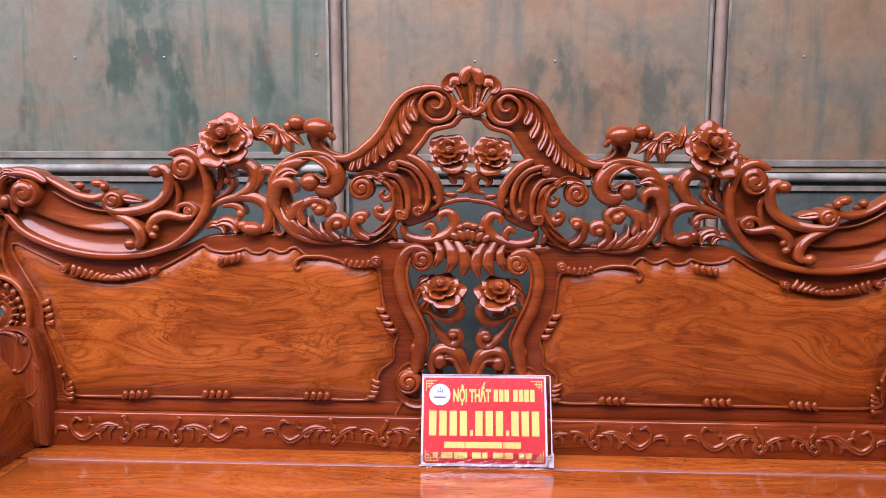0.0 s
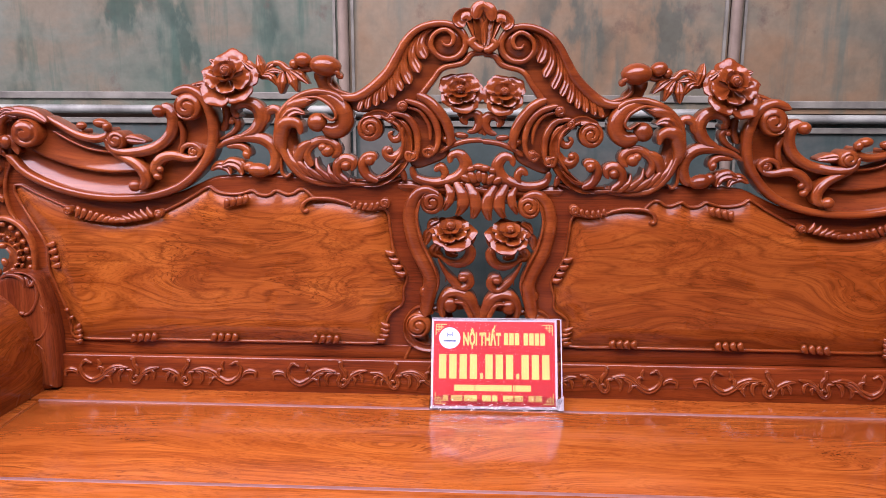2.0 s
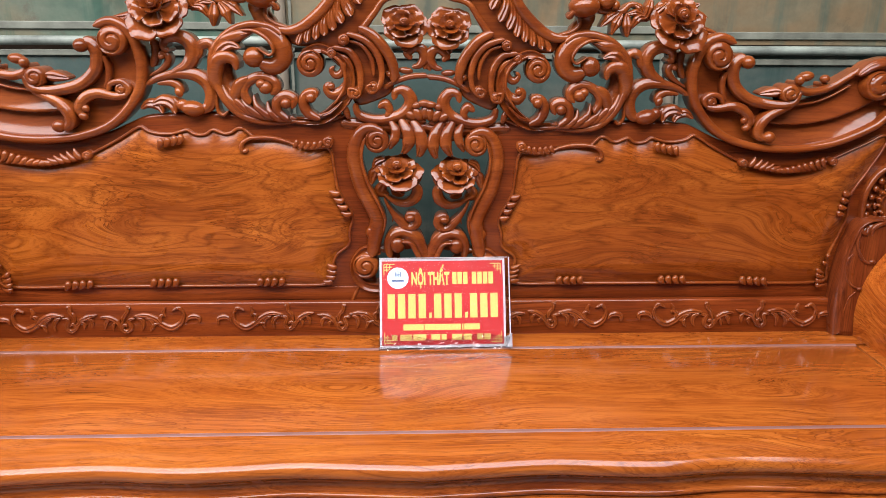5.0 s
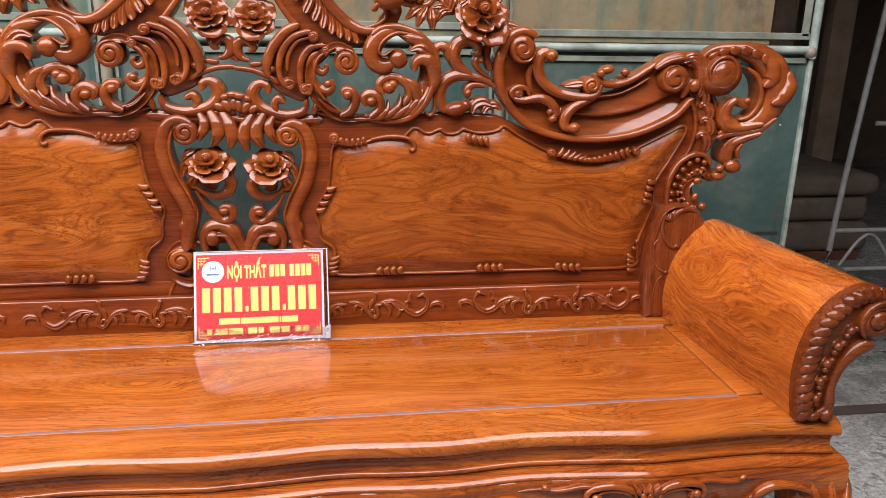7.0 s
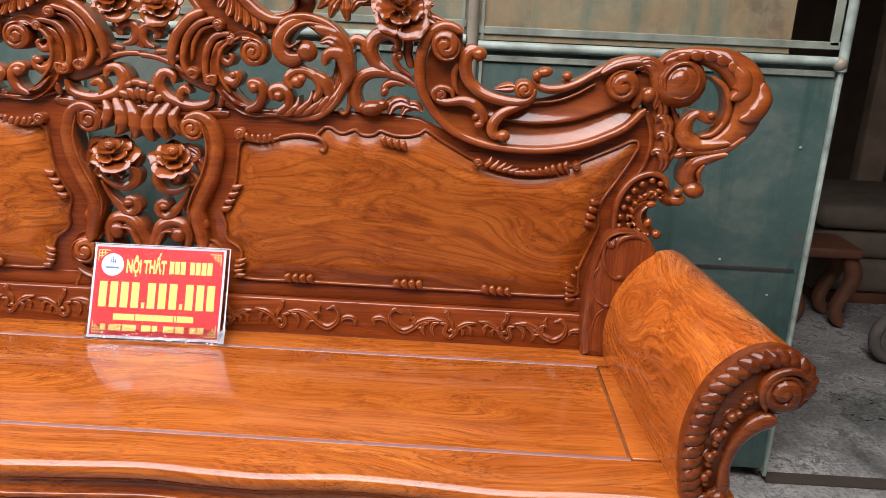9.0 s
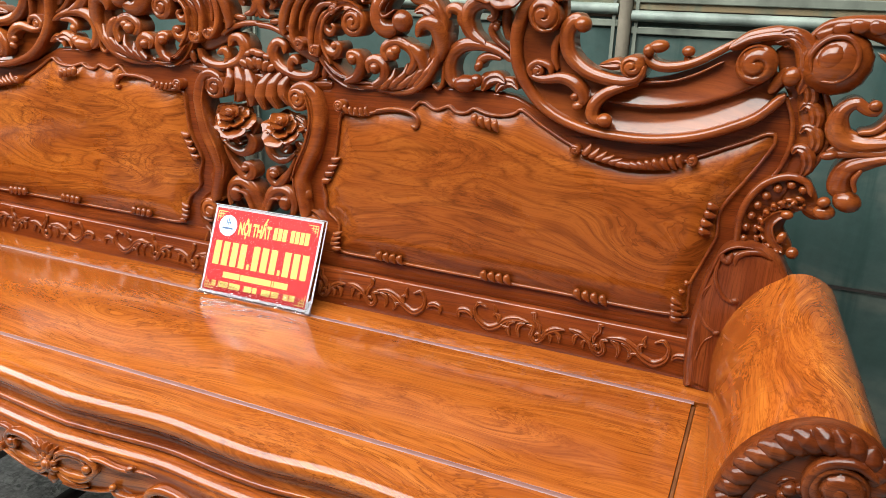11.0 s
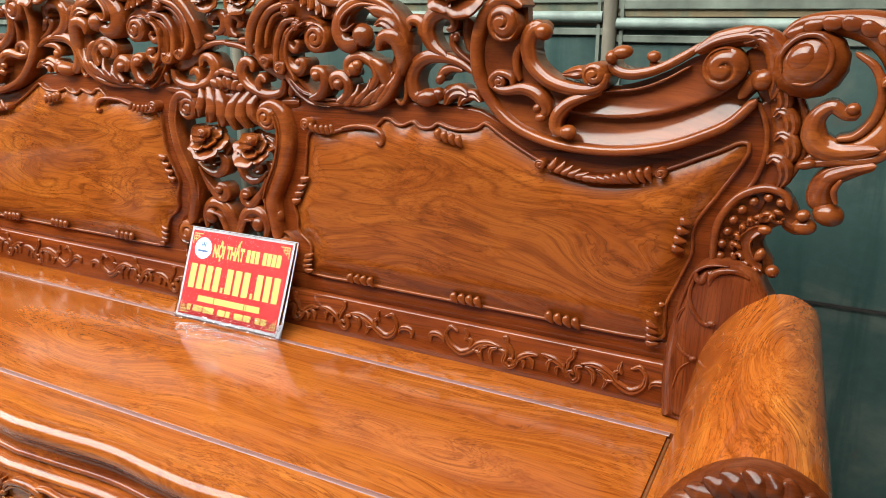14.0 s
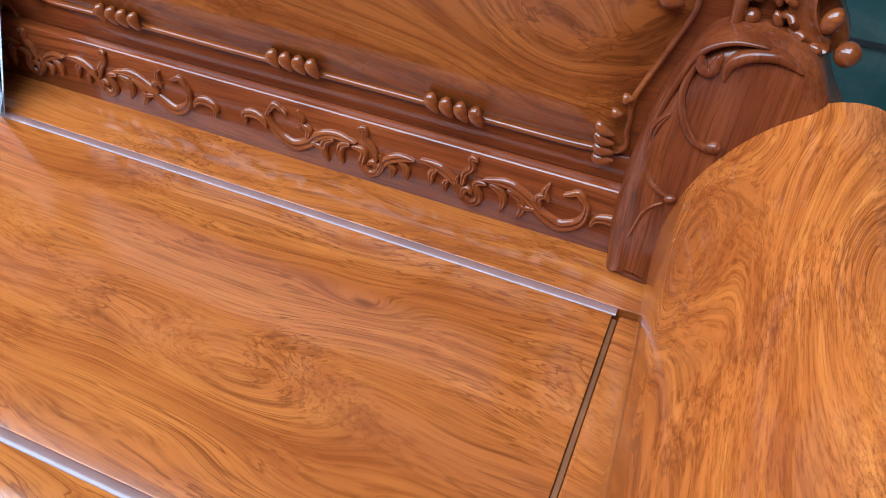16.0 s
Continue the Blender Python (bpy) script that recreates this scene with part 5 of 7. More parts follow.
    part("scroll", band(B(), [(0.560, 1.183), (0.542, 1.187), (0.530, 1.177)], (0.0031, 0.0092, 0.0051), 0.01, -0.02875, "round", s), CARVED, p)
    part("scroll", band(B(), [(0.447, 1.203), (0.447, 1.170), (0.436, 1.158), (0.424, 1.167)], (0.0020, 0.0031, 0.0036, 0.0020), 0.012, -0.023, "round", s), CARVED, p)
    p = part("great_scroll", loft(B(), [(0.690, 1.345), (0.694, 1.300), (0.703, 1.262), (0.734, 1.230), (0.778, 1.214), (0.835, 1.216), (0.888, 1.226), (0.940, 1.246), (0.995, 1.274), (1.050, 1.284)], [(0.648, 1.345), (0.625, 1.312), (0.615, 1.270), (0.620, 1.228), (0.644, 1.182), (0.682, 1.146), (0.738, 1.124), (0.800, 1.114), (0.870, 1.114), (0.935, 1.124), (0.992, 1.142), (1.048, 1.170), (1.088, 1.214)], stepped, -0.03, s, 90, 45), CARVED, sofa, "broad crescent scroll with two hollow laps, ribs and volutes")
    part("rim", band(B(), [(0.692, 1.346), (0.656, 1.356), (0.622, 1.334), (0.606, 1.298), (0.602, 1.258), (0.611, 1.214), (0.640, 1.172), (0.682, 1.137), (0.738, 1.116), (0.800, 1.107), (0.870, 1.107), (0.937, 1.117), (0.996, 1.135), (1.054, 1.164), (1.092, 1.204)], (0.0080, 0.0095, 0.0100, 0.0095, 0.0085, 0.0080, 0.0075, 0.0075, 0.0075, 0.0075, 0.0075, 0.0075, 0.0070), 0.024, -0.0345, "round", s), CARVED, p)
    part("volute", volute(B(), 0.657, 1.316, 0.0310, 0.030, -0.0345, 1.7, 1, s, None, 0.45, 0), CARVED, p)
    part("scroll", band(B(), [(0.728, 1.313), (0.708, 1.308), (0.698, 1.286), (0.708, 1.250), (0.744, 1.222), (0.800, 1.211), (0.838, 1.219), (0.850, 1.243)], (0.0120, 0.0125, 0.0115, 0.0110, 0.0105, 0.0095, 0.0080, 0.0050), (0.012, 0.014, 0.014, 0.016, 0.020, 0.026, 0.030, 0.028), -0.04, "rib", s), CARVED, p, "thick hooked scroll along the upper edge")
    part("bead", lump(B(), 0.728, 1.306, 0.0165, 0.0150, 0, 0.010, 0.0190, s, None, 0), CARVED, p)
    part("volute", volute(B(), 0.827, 1.240, 0.0215, 0.032, -0.03, 1.6, 1, s, None, 0.55, 0), CARVED, p)
    part("leaf", band(B(), [(0.806, 1.244), (0.786, 1.240), (0.764, 1.236)], (0.0110, 0.0090, 0.0030), (0.022, 0.014, 0.004), -0.03, "leaf", s), CARVED, p)
    part("scroll", band(B(), [(0.850, 1.268), (0.856, 1.250), (0.884, 1.242), (0.925, 1.250), (0.968, 1.271), (1.004, 1.292)], (0.0070, 0.0080, 0.0075, 0.0065, 0.0060, 0.0045), (0.010, 0.014, 0.012, 0.008, 0.006, 0.004), -0.04, "rib", s), CARVED, p, "thin scroll edge with curled heads")
    part("bead", lump(B(), 0.868, 1.278, 0.0190, 0.0115, 8, 0.008, 0.0150, s, None, 0), CARVED, p)
    part("bead", lump(B(), 0.852, 1.270, 0.0110, 0.0120, 0, 0.012, 0.0130, s, None, 0), CARVED, p)
    part("bead", lump(B(), 0.920, 1.272, 0.0125, 0.0095, 0, -0.002, 0.0110, s, None, 0), CARVED, p)
    part("scroll", band(B(), [(0.914, 1.262), (0.924, 1.256), (0.940, 1.257)], (0.0050, 0.0060, 0.0030), -0.002, -0.04, "round", s), CARVED, p)
    part("vein", band(B(), [(0.842, 1.210), (0.897, 1.217), (0.940, 1.233), (0.985, 1.258)], (0.0016, 0.0022, 0.0022, 0.0016), (0.004, 0.004, 0.004, 0.004), -0.03, "round", s), CARVED, p)
    part("scroll", band(B(), [(0.842, 1.211), (0.812, 1.200), (0.784, 1.186), (0.766, 1.164), (0.764, 1.142), (0.778, 1.130)], (0.0045, 0.0065, 0.0085, 0.0100, 0.0100, 0.0075), (0.018, 0.026, 0.030, 0.032, 0.032, 0.030), -0.01, "rib", s), CARVED, p, "curling tendril laid over the laps")
    part("bead", lump(B(), 0.788, 1.136, 0.0150, 0.0140, 0, 0.026, None, s, None, 0), CARVED, p)
    part("scroll", band(B(), [(0.638, 1.202), (0.664, 1.199), (0.700, 1.206), (0.728, 1.196), (0.743, 1.172), (0.732, 1.157)], (0.0055, 0.0070, 0.0085, 0.0100, 0.0100, 0.0065), (0.018, 0.022, 0.026, 0.028, 0.028, 0.024), -0.01, "rib", s), CARVED, p)
    part("bead", lump(B(), 0.735, 1.157, 0.0110, 0.0090, 20, 0.022, None, s, None, 0), CARVED, p)
    part("bead", lump(B(), 0.728, 1.174, 0.0090, 0.0080, 40, 0.022, None, s, None, 0), CARVED, p)
    part("scroll", band(B(), [(0.640, 1.201), (0.634, 1.216), (0.650, 1.230), (0.672, 1.225), (0.678, 1.210)], (0.0045, 0.0055, 0.0060, 0.0055, 0.0035), 0.020, -0.01, "round", s), CARVED, p)
    part("volute", volute(B(), 0.651, 1.214, 0.0120, 0.020, -0.01, 1.3, 1, s, None, 0.4, 0), CARVED, p)
    part("scroll", band(B(), [(0.684, 1.284), (0.677, 1.262), (0.679, 1.236), (0.687, 1.218)], (0.0040, 0.0060, 0.0055, 0.0030), 0.010, -0.02, "round", s), CARVED, p)
    p = part("cowl_volute", volute(B(), 1.040, 1.255, 0.0330, 0.034, -0.0345, 1.35, -1, s, None, 0.55, 0), CARVED, sofa, "volute under a leafy cowl")
    part("backing", slab(B(), [(1.066, 1.278), (1.090, 1.292), (1.118, 1.282), (1.140, 1.232), (1.142, 1.182), (1.120, 1.172), (1.098, 1.198), (1.078, 1.236)], 0.000, -0.034, s, None, None, 0.006), CARVED, p)
    part("leaf", band(B(), [(1.062, 1.292), (1.088, 1.300), (1.112, 1.278), (1.120, 1.240), (1.112, 1.204)], (0.0050, 0.0120, 0.0160, 0.0150, 0.0060), (0.014, 0.024, 0.028, 0.022, 0.012), -0.03, "leaf", s), CARVED, p, "broad leaf over the joint of scroll and wing")
    for hw, top in ((0.0130, 0.016), (0.0060, 0.022)):
        part("leaf", band(B(), [(0.992, 1.280), (1.028, 1.296), (1.070, 1.301), (1.099, 1.286), (1.111, 1.262)], (hw * 0.4, hw * 0.9, hw, hw * 0.9, hw * 0.5), top, -0.0345, "rib", s), CARVED, p)
    for k in range(3):
        part("leaf", band(B(), [(1.052 + 0.012 * k, 1.292 - 0.004 * k), (1.082 + 0.010 * k, 1.306 - 0.008 * k), (1.107 + 0.004 * k, 1.288 - 0.011 * k), (1.104 + 0.003 * k, 1.258 - 0.006 * k)], (0.0030, 0.0075, 0.0085, 0.0040), (0.012, 0.024 - 0.004 * k, 0.026 - 0.004 * k, 0.016), -0.03, "leaf", s), CARVED, p)
    part("boss", lump(B(), 1.096, 1.234, 0.0165, 0.0175, 0, 0.014, 0.0140, s, None, 0), CARVED, p)
    part("scroll", band(B(), [(1.066, 1.206), (1.078, 1.226), (1.090, 1.250)], (0.0060, 0.0090, 0.0050), 0.016, -0.03, "round", s), CARVED, p)
    # looped wing: a ball volute inside a thick leafy ring
    p = part("wing_loop", lump(B(), 1.158, 1.256, 0.0540, 0.0540, 0, 0.010, 0.0470, s, None, 0), CARVED, sofa, "open looped wing with ball volute and leaf edge")
    part("groove_ridge", band(B(), [(1.122, 1.246), (1.119, 1.272), (1.138, 1.294), (1.166, 1.296), (1.184, 1.276), (1.182, 1.248), (1.160, 1.228), (1.138, 1.229)], (0.0020, 0.0034, 0.0036, 0.0036, 0.0036, 0.0034, 0.0030, 0.0018), (0.046, 0.046, 0.046, 0.048, 0.052, 0.052, 0.050, 0.050), 0.01, "round", s), CARVED, p)
    part("eye", lump(B(), 1.150, 1.264, 0.0250, 0.0255, 0, 0.040, 0.0180, s, None, 0), CARVED, p)
    part("ring", band(B(), [(1.108, 1.288), (1.140, 1.314), (1.196, 1.312), (1.246, 1.298), (1.284, 1.264), (1.295, 1.216), (1.284, 1.170), (1.254, 1.138), (1.212, 1.124), (1.168, 1.110)], (0.0050, 0.0100, 0.0180, 0.0260, 0.0340, 0.0370, 0.0340, 0.0250, 0.0150, 0.0060), (0.006, 0.020, 0.034, 0.048, 0.058, 0.061, 0.058, 0.050, 0.036, 0.018), -0.023, "smooth", s), CARVED, p, "thick rounded ring")
    part("rim", band(B(), [(1.214, 1.272), (1.242, 1.250), (1.255, 1.214), (1.250, 1.178), (1.230, 1.152), (1.206, 1.146)], (0.0030, 0.0050, 0.0055, 0.0055, 0.0050, 0.0035), (0.036, 0.042, 0.046, 0.046, 0.042, 0.036), -0.01, "round", s), CARVED, p)
    for x, z, a_, r, dd in ((1.136, 1.302, 28, 0.0135, 0.030), (1.158, 1.310, 12, 0.0140, 0.036), (1.182, 1.313, 0, 0.0145, 0.042), (1.207, 1.311, -10, 0.0150, 0.048), (1.231, 1.303, -22, 0.0155, 0.054), (1.253, 1.289, -36, 0.0160, 0.060)):
        part("leaf_edge", lump(B(), x, z, r * 1.25, 0.0105, a_, dd - 0.006, 0.0060, s, None, 0.22), CARVED, p)
    part("leaf", band(B(), [(1.246, 1.296), (1.270, 1.272), (1.272, 1.242), (1.252, 1.226)], (0.0060, 0.0170, 0.0200, 0.0070), (0.056, 0.066, 0.066, 0.056), 0.02, "smooth", s), CARVED, p, "broad leaf lapped over the ring")
    part("leaf", band(B(), [(1.312, 1.262), (1.316, 1.226), (1.298, 1.196), (1.272, 1.186)], (0.0060, 0.0150, 0.0170, 0.0050), (0.054, 0.064, 0.066, 0.058), 0.02, "smooth", s), CARVED, p)
    part("scroll", band(B(), [(1.222, 1.196), (1.226, 1.182), (1.212, 1.184), (1.196, 1.194), (1.180, 1.182), (1.175, 1.160), (1.184, 1.136), (1.214, 1.126), (1.262, 1.136)], (0.0050, 0.0070, 0.0080, 0.0110, 0.0150, 0.0160, 0.0140, 0.0100, 0.0040), (0.036, 0.038, 0.038, 0.036, 0.034, 0.034, 0.036, 0.044, 0.054), -0.023, "rib", s), CARVED, p, "inner hook of the ring")
    part("bead", lump(B(), 1.222, 1.192, 0.0100, 0.0095, 0, 0.038, None, s, None, 0), CARVED, p)
    part("scroll", band(B(), [(1.176, 1.104), (1.204, 1.110), (1.258, 1.120), (1.292, 1.150)], (0.0065, 0.0080, 0.0080, 0.0040), (0.026, 0.036, 0.050, 0.058), -0.023, "round", s), CARVED, p)
    part("bead", lump(B(), 1.172, 1.104, 0.0140, 0.0080, 12, 0.026, None, s, None, 0), CARVED, p)
    part("scroll", band(B(), [(1.262, 1.112), (1.228, 1.098), (1.204, 1.082), (1.198, 1.056), (1.206, 1.030)], (0.0070, 0.0120, 0.0170, 0.0210, 0.0220), (0.052, 0.042, 0.034, 0.028, 0.022), -0.0345, "rib", s), CARVED, p, "leafy tail of the ring")
    part("scroll", band(B(), [(1.222, 1.086), (1.214, 1.066), (1.220, 1.046)], (0.0030, 0.0050, 0.0030), (0.040, 0.038, 0.034), 0.0, "round", s), CARVED, p)
    part("bead", lump(B(), 1.212, 1.026, 0.0230, 0.0190, -20, 0.016, None, s, None, 0), CARVED, p)
    part("bead", lump(B(), 1.182, 1.002, 0.0180, 0.0140, 0, 0.012, None, s, None, 0), CARVED, p)
    part("bead", lump(B(), 1.178, 1.022, 0.0110, 0.0100, 30, 0.022, None, s, None, 0), CARVED, p)
    part("scroll", band(B(), [(1.150, 1.004), (1.172, 0.994), (1.194, 1.008)], (0.0100, 0.0130, 0.0080), 0.002, -0.0345, "rib", s), CARVED, p)
    p = part("wing_stem", band(B(), [(1.104, 1.190), (1.122, 1.150), (1.127, 1.108), (1.117, 1.067), (1.100, 1.035)], (0.0240, 0.0290, 0.0290, 0.0250, 0.0180), (0.004, 0.008, 0.008, 0.006, 0.002), -0.0345, "smooth", s, on_wing), CARVED, sofa, "stout leafy stem between wing and shell")
    for x, z in ((1.098, 1.196), (1.112, 1.160), (1.118, 1.124), (1.112, 1.088)):
        part("leaf", band(B(), [(x - 0.010, z - 0.004), (x - 0.002, z + 0.006), (x + 0.012, z), (x + 0.018, z - 0.020), (x + 0.010, z - 0.044)], (0.0050, 0.0095, 0.0125, 0.0110, 0.0030), (0.012, 0.018, 0.022, 0.018, 0.008), -0.01, "leaf", s, on_wing), CARVED, p)
    part("rim", band(B(), [(1.078, 1.176), (1.094, 1.140), (1.098, 1.100), (1.090, 1.062), (1.076, 1.036)], (0.0035, 0.0045, 0.0045, 0.0045, 0.0030), 0.010, -0.023, "round", s, on_wing), CARVED, p)
    part("rim", band(B(), [(1.128, 1.200), (1.146, 1.160), (1.152, 1.116), (1.144, 1.080), (1.132, 1.052)], (0.0040, 0.0060, 0.0060, 0.0050, 0.0030), 0.010, -0.023, "round", s, on_wing), CARVED, p)
    p = part("bead_carving", slab(B(), [(1.042, 0.903), (1.041, 0.969), (1.064, 1.024), (1.101, 1.047), (1.142, 1.033), (1.160, 0.990), (1.128, 0.983), (1.111, 0.954), (1.131, 0.915), (1.103, 0.897)], -0.004, -0.035, s, on_wing, None, 0.006), CARVED, sofa, "beaded shell carving")
    part("scroll", band(B(), [(1.040, 0.906), (1.040, 0.975), (1.064, 1.024), (1.102, 1.045), (1.134, 1.038), (1.144, 1.017)], (0.0053, 0.0066, 0.0066, 0.0066, 0.0066, 0.0053), 0.016, -0.023, "round", s, on_wing), CARVED, p)
    part("bead", lump(B(), 1.050, 0.927, 0.0078, 0.0078, 0, 0.006, None, s, on_wing, 0), CARVED, p)
    part("bead", lump(B(), 1.051, 0.948, 0.0078, 0.0078, 0, 0.006, None, s, on_wing, 0), CARVED, p)
    part("bead", lump(B(), 1.057, 0.969, 0.0078, 0.0078, 0, 0.006, None, s, on_wing, 0), CARVED, p)
    part("bead", lump(B(), 1.064, 0.989, 0.0078, 0.0078, 0, 0.006, None, s, on_wing, 0), CARVED, p)
    part("bead", lump(B(), 1.075, 1.007, 0.0078, 0.0078, 0, 0.006, None, s, on_wing, 0), CARVED, p)
    part("bead", lump(B(), 1.091, 1.022, 0.0078, 0.0078, 0, 0.006, None, s, on_wing, 0), CARVED, p)
    part("bead", lump(B(), 1.111, 1.031, 0.0078, 0.0078, 0, 0.006, None, s, on_wing, 0), CARVED, p)
    part("bead", lump(B(), 1.130, 1.025, 0.0078, 0.0078, 0, 0.006, None, s, on_wing, 0), CARVED, p)
    part("bead", lump(B(), 1.071, 0.930, 0.0080, 0.0047, -60, 0.008, None, s, on_wing, 0), CARVED, p)
    part("bead", lump(B(), 1.067, 0.948, 0.0080, 0.0047, -80, 0.008, None, s, on_wing, 0), CARVED, p)
    part("bead", lump(B(), 1.073, 0.964, 0.0080, 0.0047, -100, 0.008, None, s, on_wing, 0), CARVED, p)
    part("bead", lump(B(), 1.079, 0.977, 0.0080, 0.0047, -120, 0.008, None, s, on_wing, 0), CARVED, p)
    part("bead", lump(B(), 1.090, 0.988, 0.0080, 0.0047, -140, 0.008, None, s, on_wing, 0), CARVED, p)
    part("bead", lump(B(), 1.101, 0.999, 0.0080, 0.0047, -160, 0.008, None, s, on_wing, 0), CARVED, p)
    part("bead", lump(B(), 1.113, 1.005, 0.0080, 0.0047, -180, 0.008, None, s, on_wing, 0), CARVED, p)
    part("bead", lump(B(), 1.128, 1.009, 0.0080, 0.0047, -200, 0.008, None, s, on_wing, 0), CARVED, p)
    part("scroll", band(B(), [(1.115, 0.915), (1.095, 0.928), (1.084, 0.954), (1.096, 0.975), (1.116, 0.983)], (0.0067, 0.0107, 0.0120, 0.0094, 0.0054), 0.016, -0.023, "cove", s, on_wing), CARVED, p)
    c, _ = spline([(1.108, 0.908), (1.084, 0.924), (1.072, 0.954), (1.084, 0.984), (1.108, 0.998), (1.134, 0.998)], 45)
    wave = [(p_[0] + 0.0055 * math.cos(1.3 * k) * (1 if k % 2 else 0.6), p_[1] + 0.0055 * math.sin(1.3 * k)) for k, p_ in enumerate(c)]
    part("frill", band(B(), wave, 0.0034, tuple(0.014 + 0.006 * math.sin(1.3 * k) for k in range(45)), -0.01, "round", s, on_wing), CARVED, p, "wavy frill inside the shell")
    part("bead", lump(B(), 1.131, 0.915, 0.0108, 0.0108, 0, 0.012, None, s, on_wing, 0), CARVED, p)
    part("bead", lump(B(), 1.112, 0.981, 0.0107, 0.0080, 0, 0.016, None, s, on_wing, 0), CARVED, p)
    part("bead", lump(B(), 1.110, 0.939, 0.0081, 0.0121, -20, 0.012, None, s, on_wing, 0), CARVED, p)
    p = part("arm_post", slab(B(), [(0.988, 0.637), (0.982, 0.709), (0.986, 0.792), (1.001, 0.866), (1.026, 0.910), (1.065, 0.925), (1.106, 0.915), (1.131, 0.881), (1.149, 0.840), (1.093, 0.771), (1.060, 0.688), (1.044, 0.631)], 0.05, -0.02, s, on_wing, None, 0.022), POSTWOOD, sofa, "rounded post with carved leaf edge joining back and arm")
    p = part("post_leaf", band(B(), [(1.034, 0.759), (1.012, 0.770), (1.000, 0.794), (0.999, 0.826), (1.007, 0.869), (1.019, 0.905), (1.041, 0.921), (1.070, 0.923)], (0.0020, 0.0030, 0.0035, 0.0035, 0.0035, 0.0030, 0.0025, 0.0015), (0.055, 0.052, 0.047, 0.046, 0.048, 0.050, 0.050, 0.048), 0.0, "round", s, on_wing), POSTWOOD, sofa, "carved leaf edge of the post")
    part("bead", lump(B(), 1.032, 0.761, 0.0060, 0.0042, 20, 0.054, None, s, on_wing, 0), POSTWOOD, p)
    part("scroll", band(B(), [(1.053, 0.821), (1.036, 0.827), (1.021, 0.848), (1.015, 0.872), (1.020, 0.900)], (0.0035, 0.0040, 0.0040, 0.0035, 0.0020), (0.054, 0.054, 0.053, 0.052, 0.050), 0.0, "round", s, on_wing), POSTWOOD, p)
    part("bead", lump(B(), 1.054, 0.826, 0.0075, 0.0055, 10, 0.052, None, s, on_wing, 0), POSTWOOD, p)
    part("leaf", band(B(), [(1.020, 0.908), (1.024, 0.896), (1.033, 0.894), (1.037, 0.910)], (0.0025, 0.0050, 0.0050, 0.0025), (0.049, 0.054, 0.054, 0.050), 0.0, "smooth", s, on_wing), POSTWOOD, p)
    part("leaf", band(B(), [(1.044, 0.889), (1.046, 0.904), (1.058, 0.914), (1.080, 0.917), (1.102, 0.908)], (0.0025, 0.0055, 0.0050, 0.0040, 0.0015), (0.052, 0.055, 0.054, 0.052, 0.048), 0.0, "smooth", s, on_wing), POSTWOOD, p)
    part("leaf", band(B(), [(1.001, 0.806), (1.001, 0.828), (1.010, 0.846)], (0.0015, 0.0050, 0.0015), (0.046, 0.050, 0.050), 0.0, "leaf", s, on_wing), POSTWOOD, p)
    part("leaf", band(B(), [(0.994, 0.716), (0.997, 0.742), (0.993, 0.764)], (0.0015, 0.0045, 0.0015), (0.044, 0.046, 0.044), 0.0, "leaf", s, on_wing), POSTWOOD, p)
    part("vein", band(B(), [(1.004, 0.700), (1.012, 0.735), (1.026, 0.752)], (0.0012, 0.0020, 0.0012), 0.052, 0.0, "round", s, on_wing), CARVED, p)
    p = part("splat_frame", band(B(), [(0.082, 1.121), (0.114, 1.131), (0.139, 1.113), (0.149, 1.069), (0.137, 1.009), (0.115, 0.960), (0.099, 0.925), (0.103, 0.894), (0.110, 0.858), (0.114, 0.835)], (0.0086, 0.0120, 0.0155, 0.0180, 0.0190, 0.0195, 0.0190, 0.0200, 0.0165, 0.0150), 0.026, -0.0345, "smooth", s), CARVED, sofa, "S-shaped side of the pierced splat")
    part("rim", band(B(), [(0.078, 1.112), (0.108, 1.118), (0.127, 1.102), (0.134, 1.066), (0.122, 1.012), (0.100, 0.966), (0.083, 0.928), (0.086, 0.894)], (0.0020, 0.0030, 0.0032, 0.0032, 0.0032, 0.0032, 0.0032, 0.0020), (0.024, 0.024, 0.024, 0.024, 0.024, 0.024, 0.024, 0.022), -0.02, "round", s), CARVED, p)
    part("scroll", band(B(), [(0.122, 1.114), (0.132, 1.066), (0.120, 1.012), (0.095, 0.961), (0.084, 0.928)], (0.0016, 0.0027, 0.0027, 0.0027, 0.0016), 0.03, 0, "round", s), CARVED, p)
    part("volute", volute(B(), 0.098, 1.103, 0.0267, 0.026, -0.023, 2, 1, s, None, 0.35, 0), CARVED, p)
    part("bead", lump(B(), 0.109, 0.890, 0.0186, 0.0197, 0, 0.01, 0.0131, s, None, 0), CARVED, p)
    part("scroll", band(B(), [(0.094, 0.840), (0.130, 0.846), (0.154, 0.817), (0.153, 0.782), (0.125, 0.758), (0.075, 0.753)], (0.0067, 0.0100, 0.0111, 0.0111, 0.0111, 0.0089), 0.014, -0.0345, "cove", s), CARVED, p)
    part("volute", volute(B(), 0.129, 0.811, 0.0298, 0.024, -0.023, 1.8, 1, s, None, 0.35, 0), CARVED, p)
    part("scroll", band(B(), [(0.144, 0.761), (0.158, 0.734), (0.164, 0.720)], (0.0028, 0.0045, 0.0028), 0.006, -0.023, "round", s), CARVED, p)
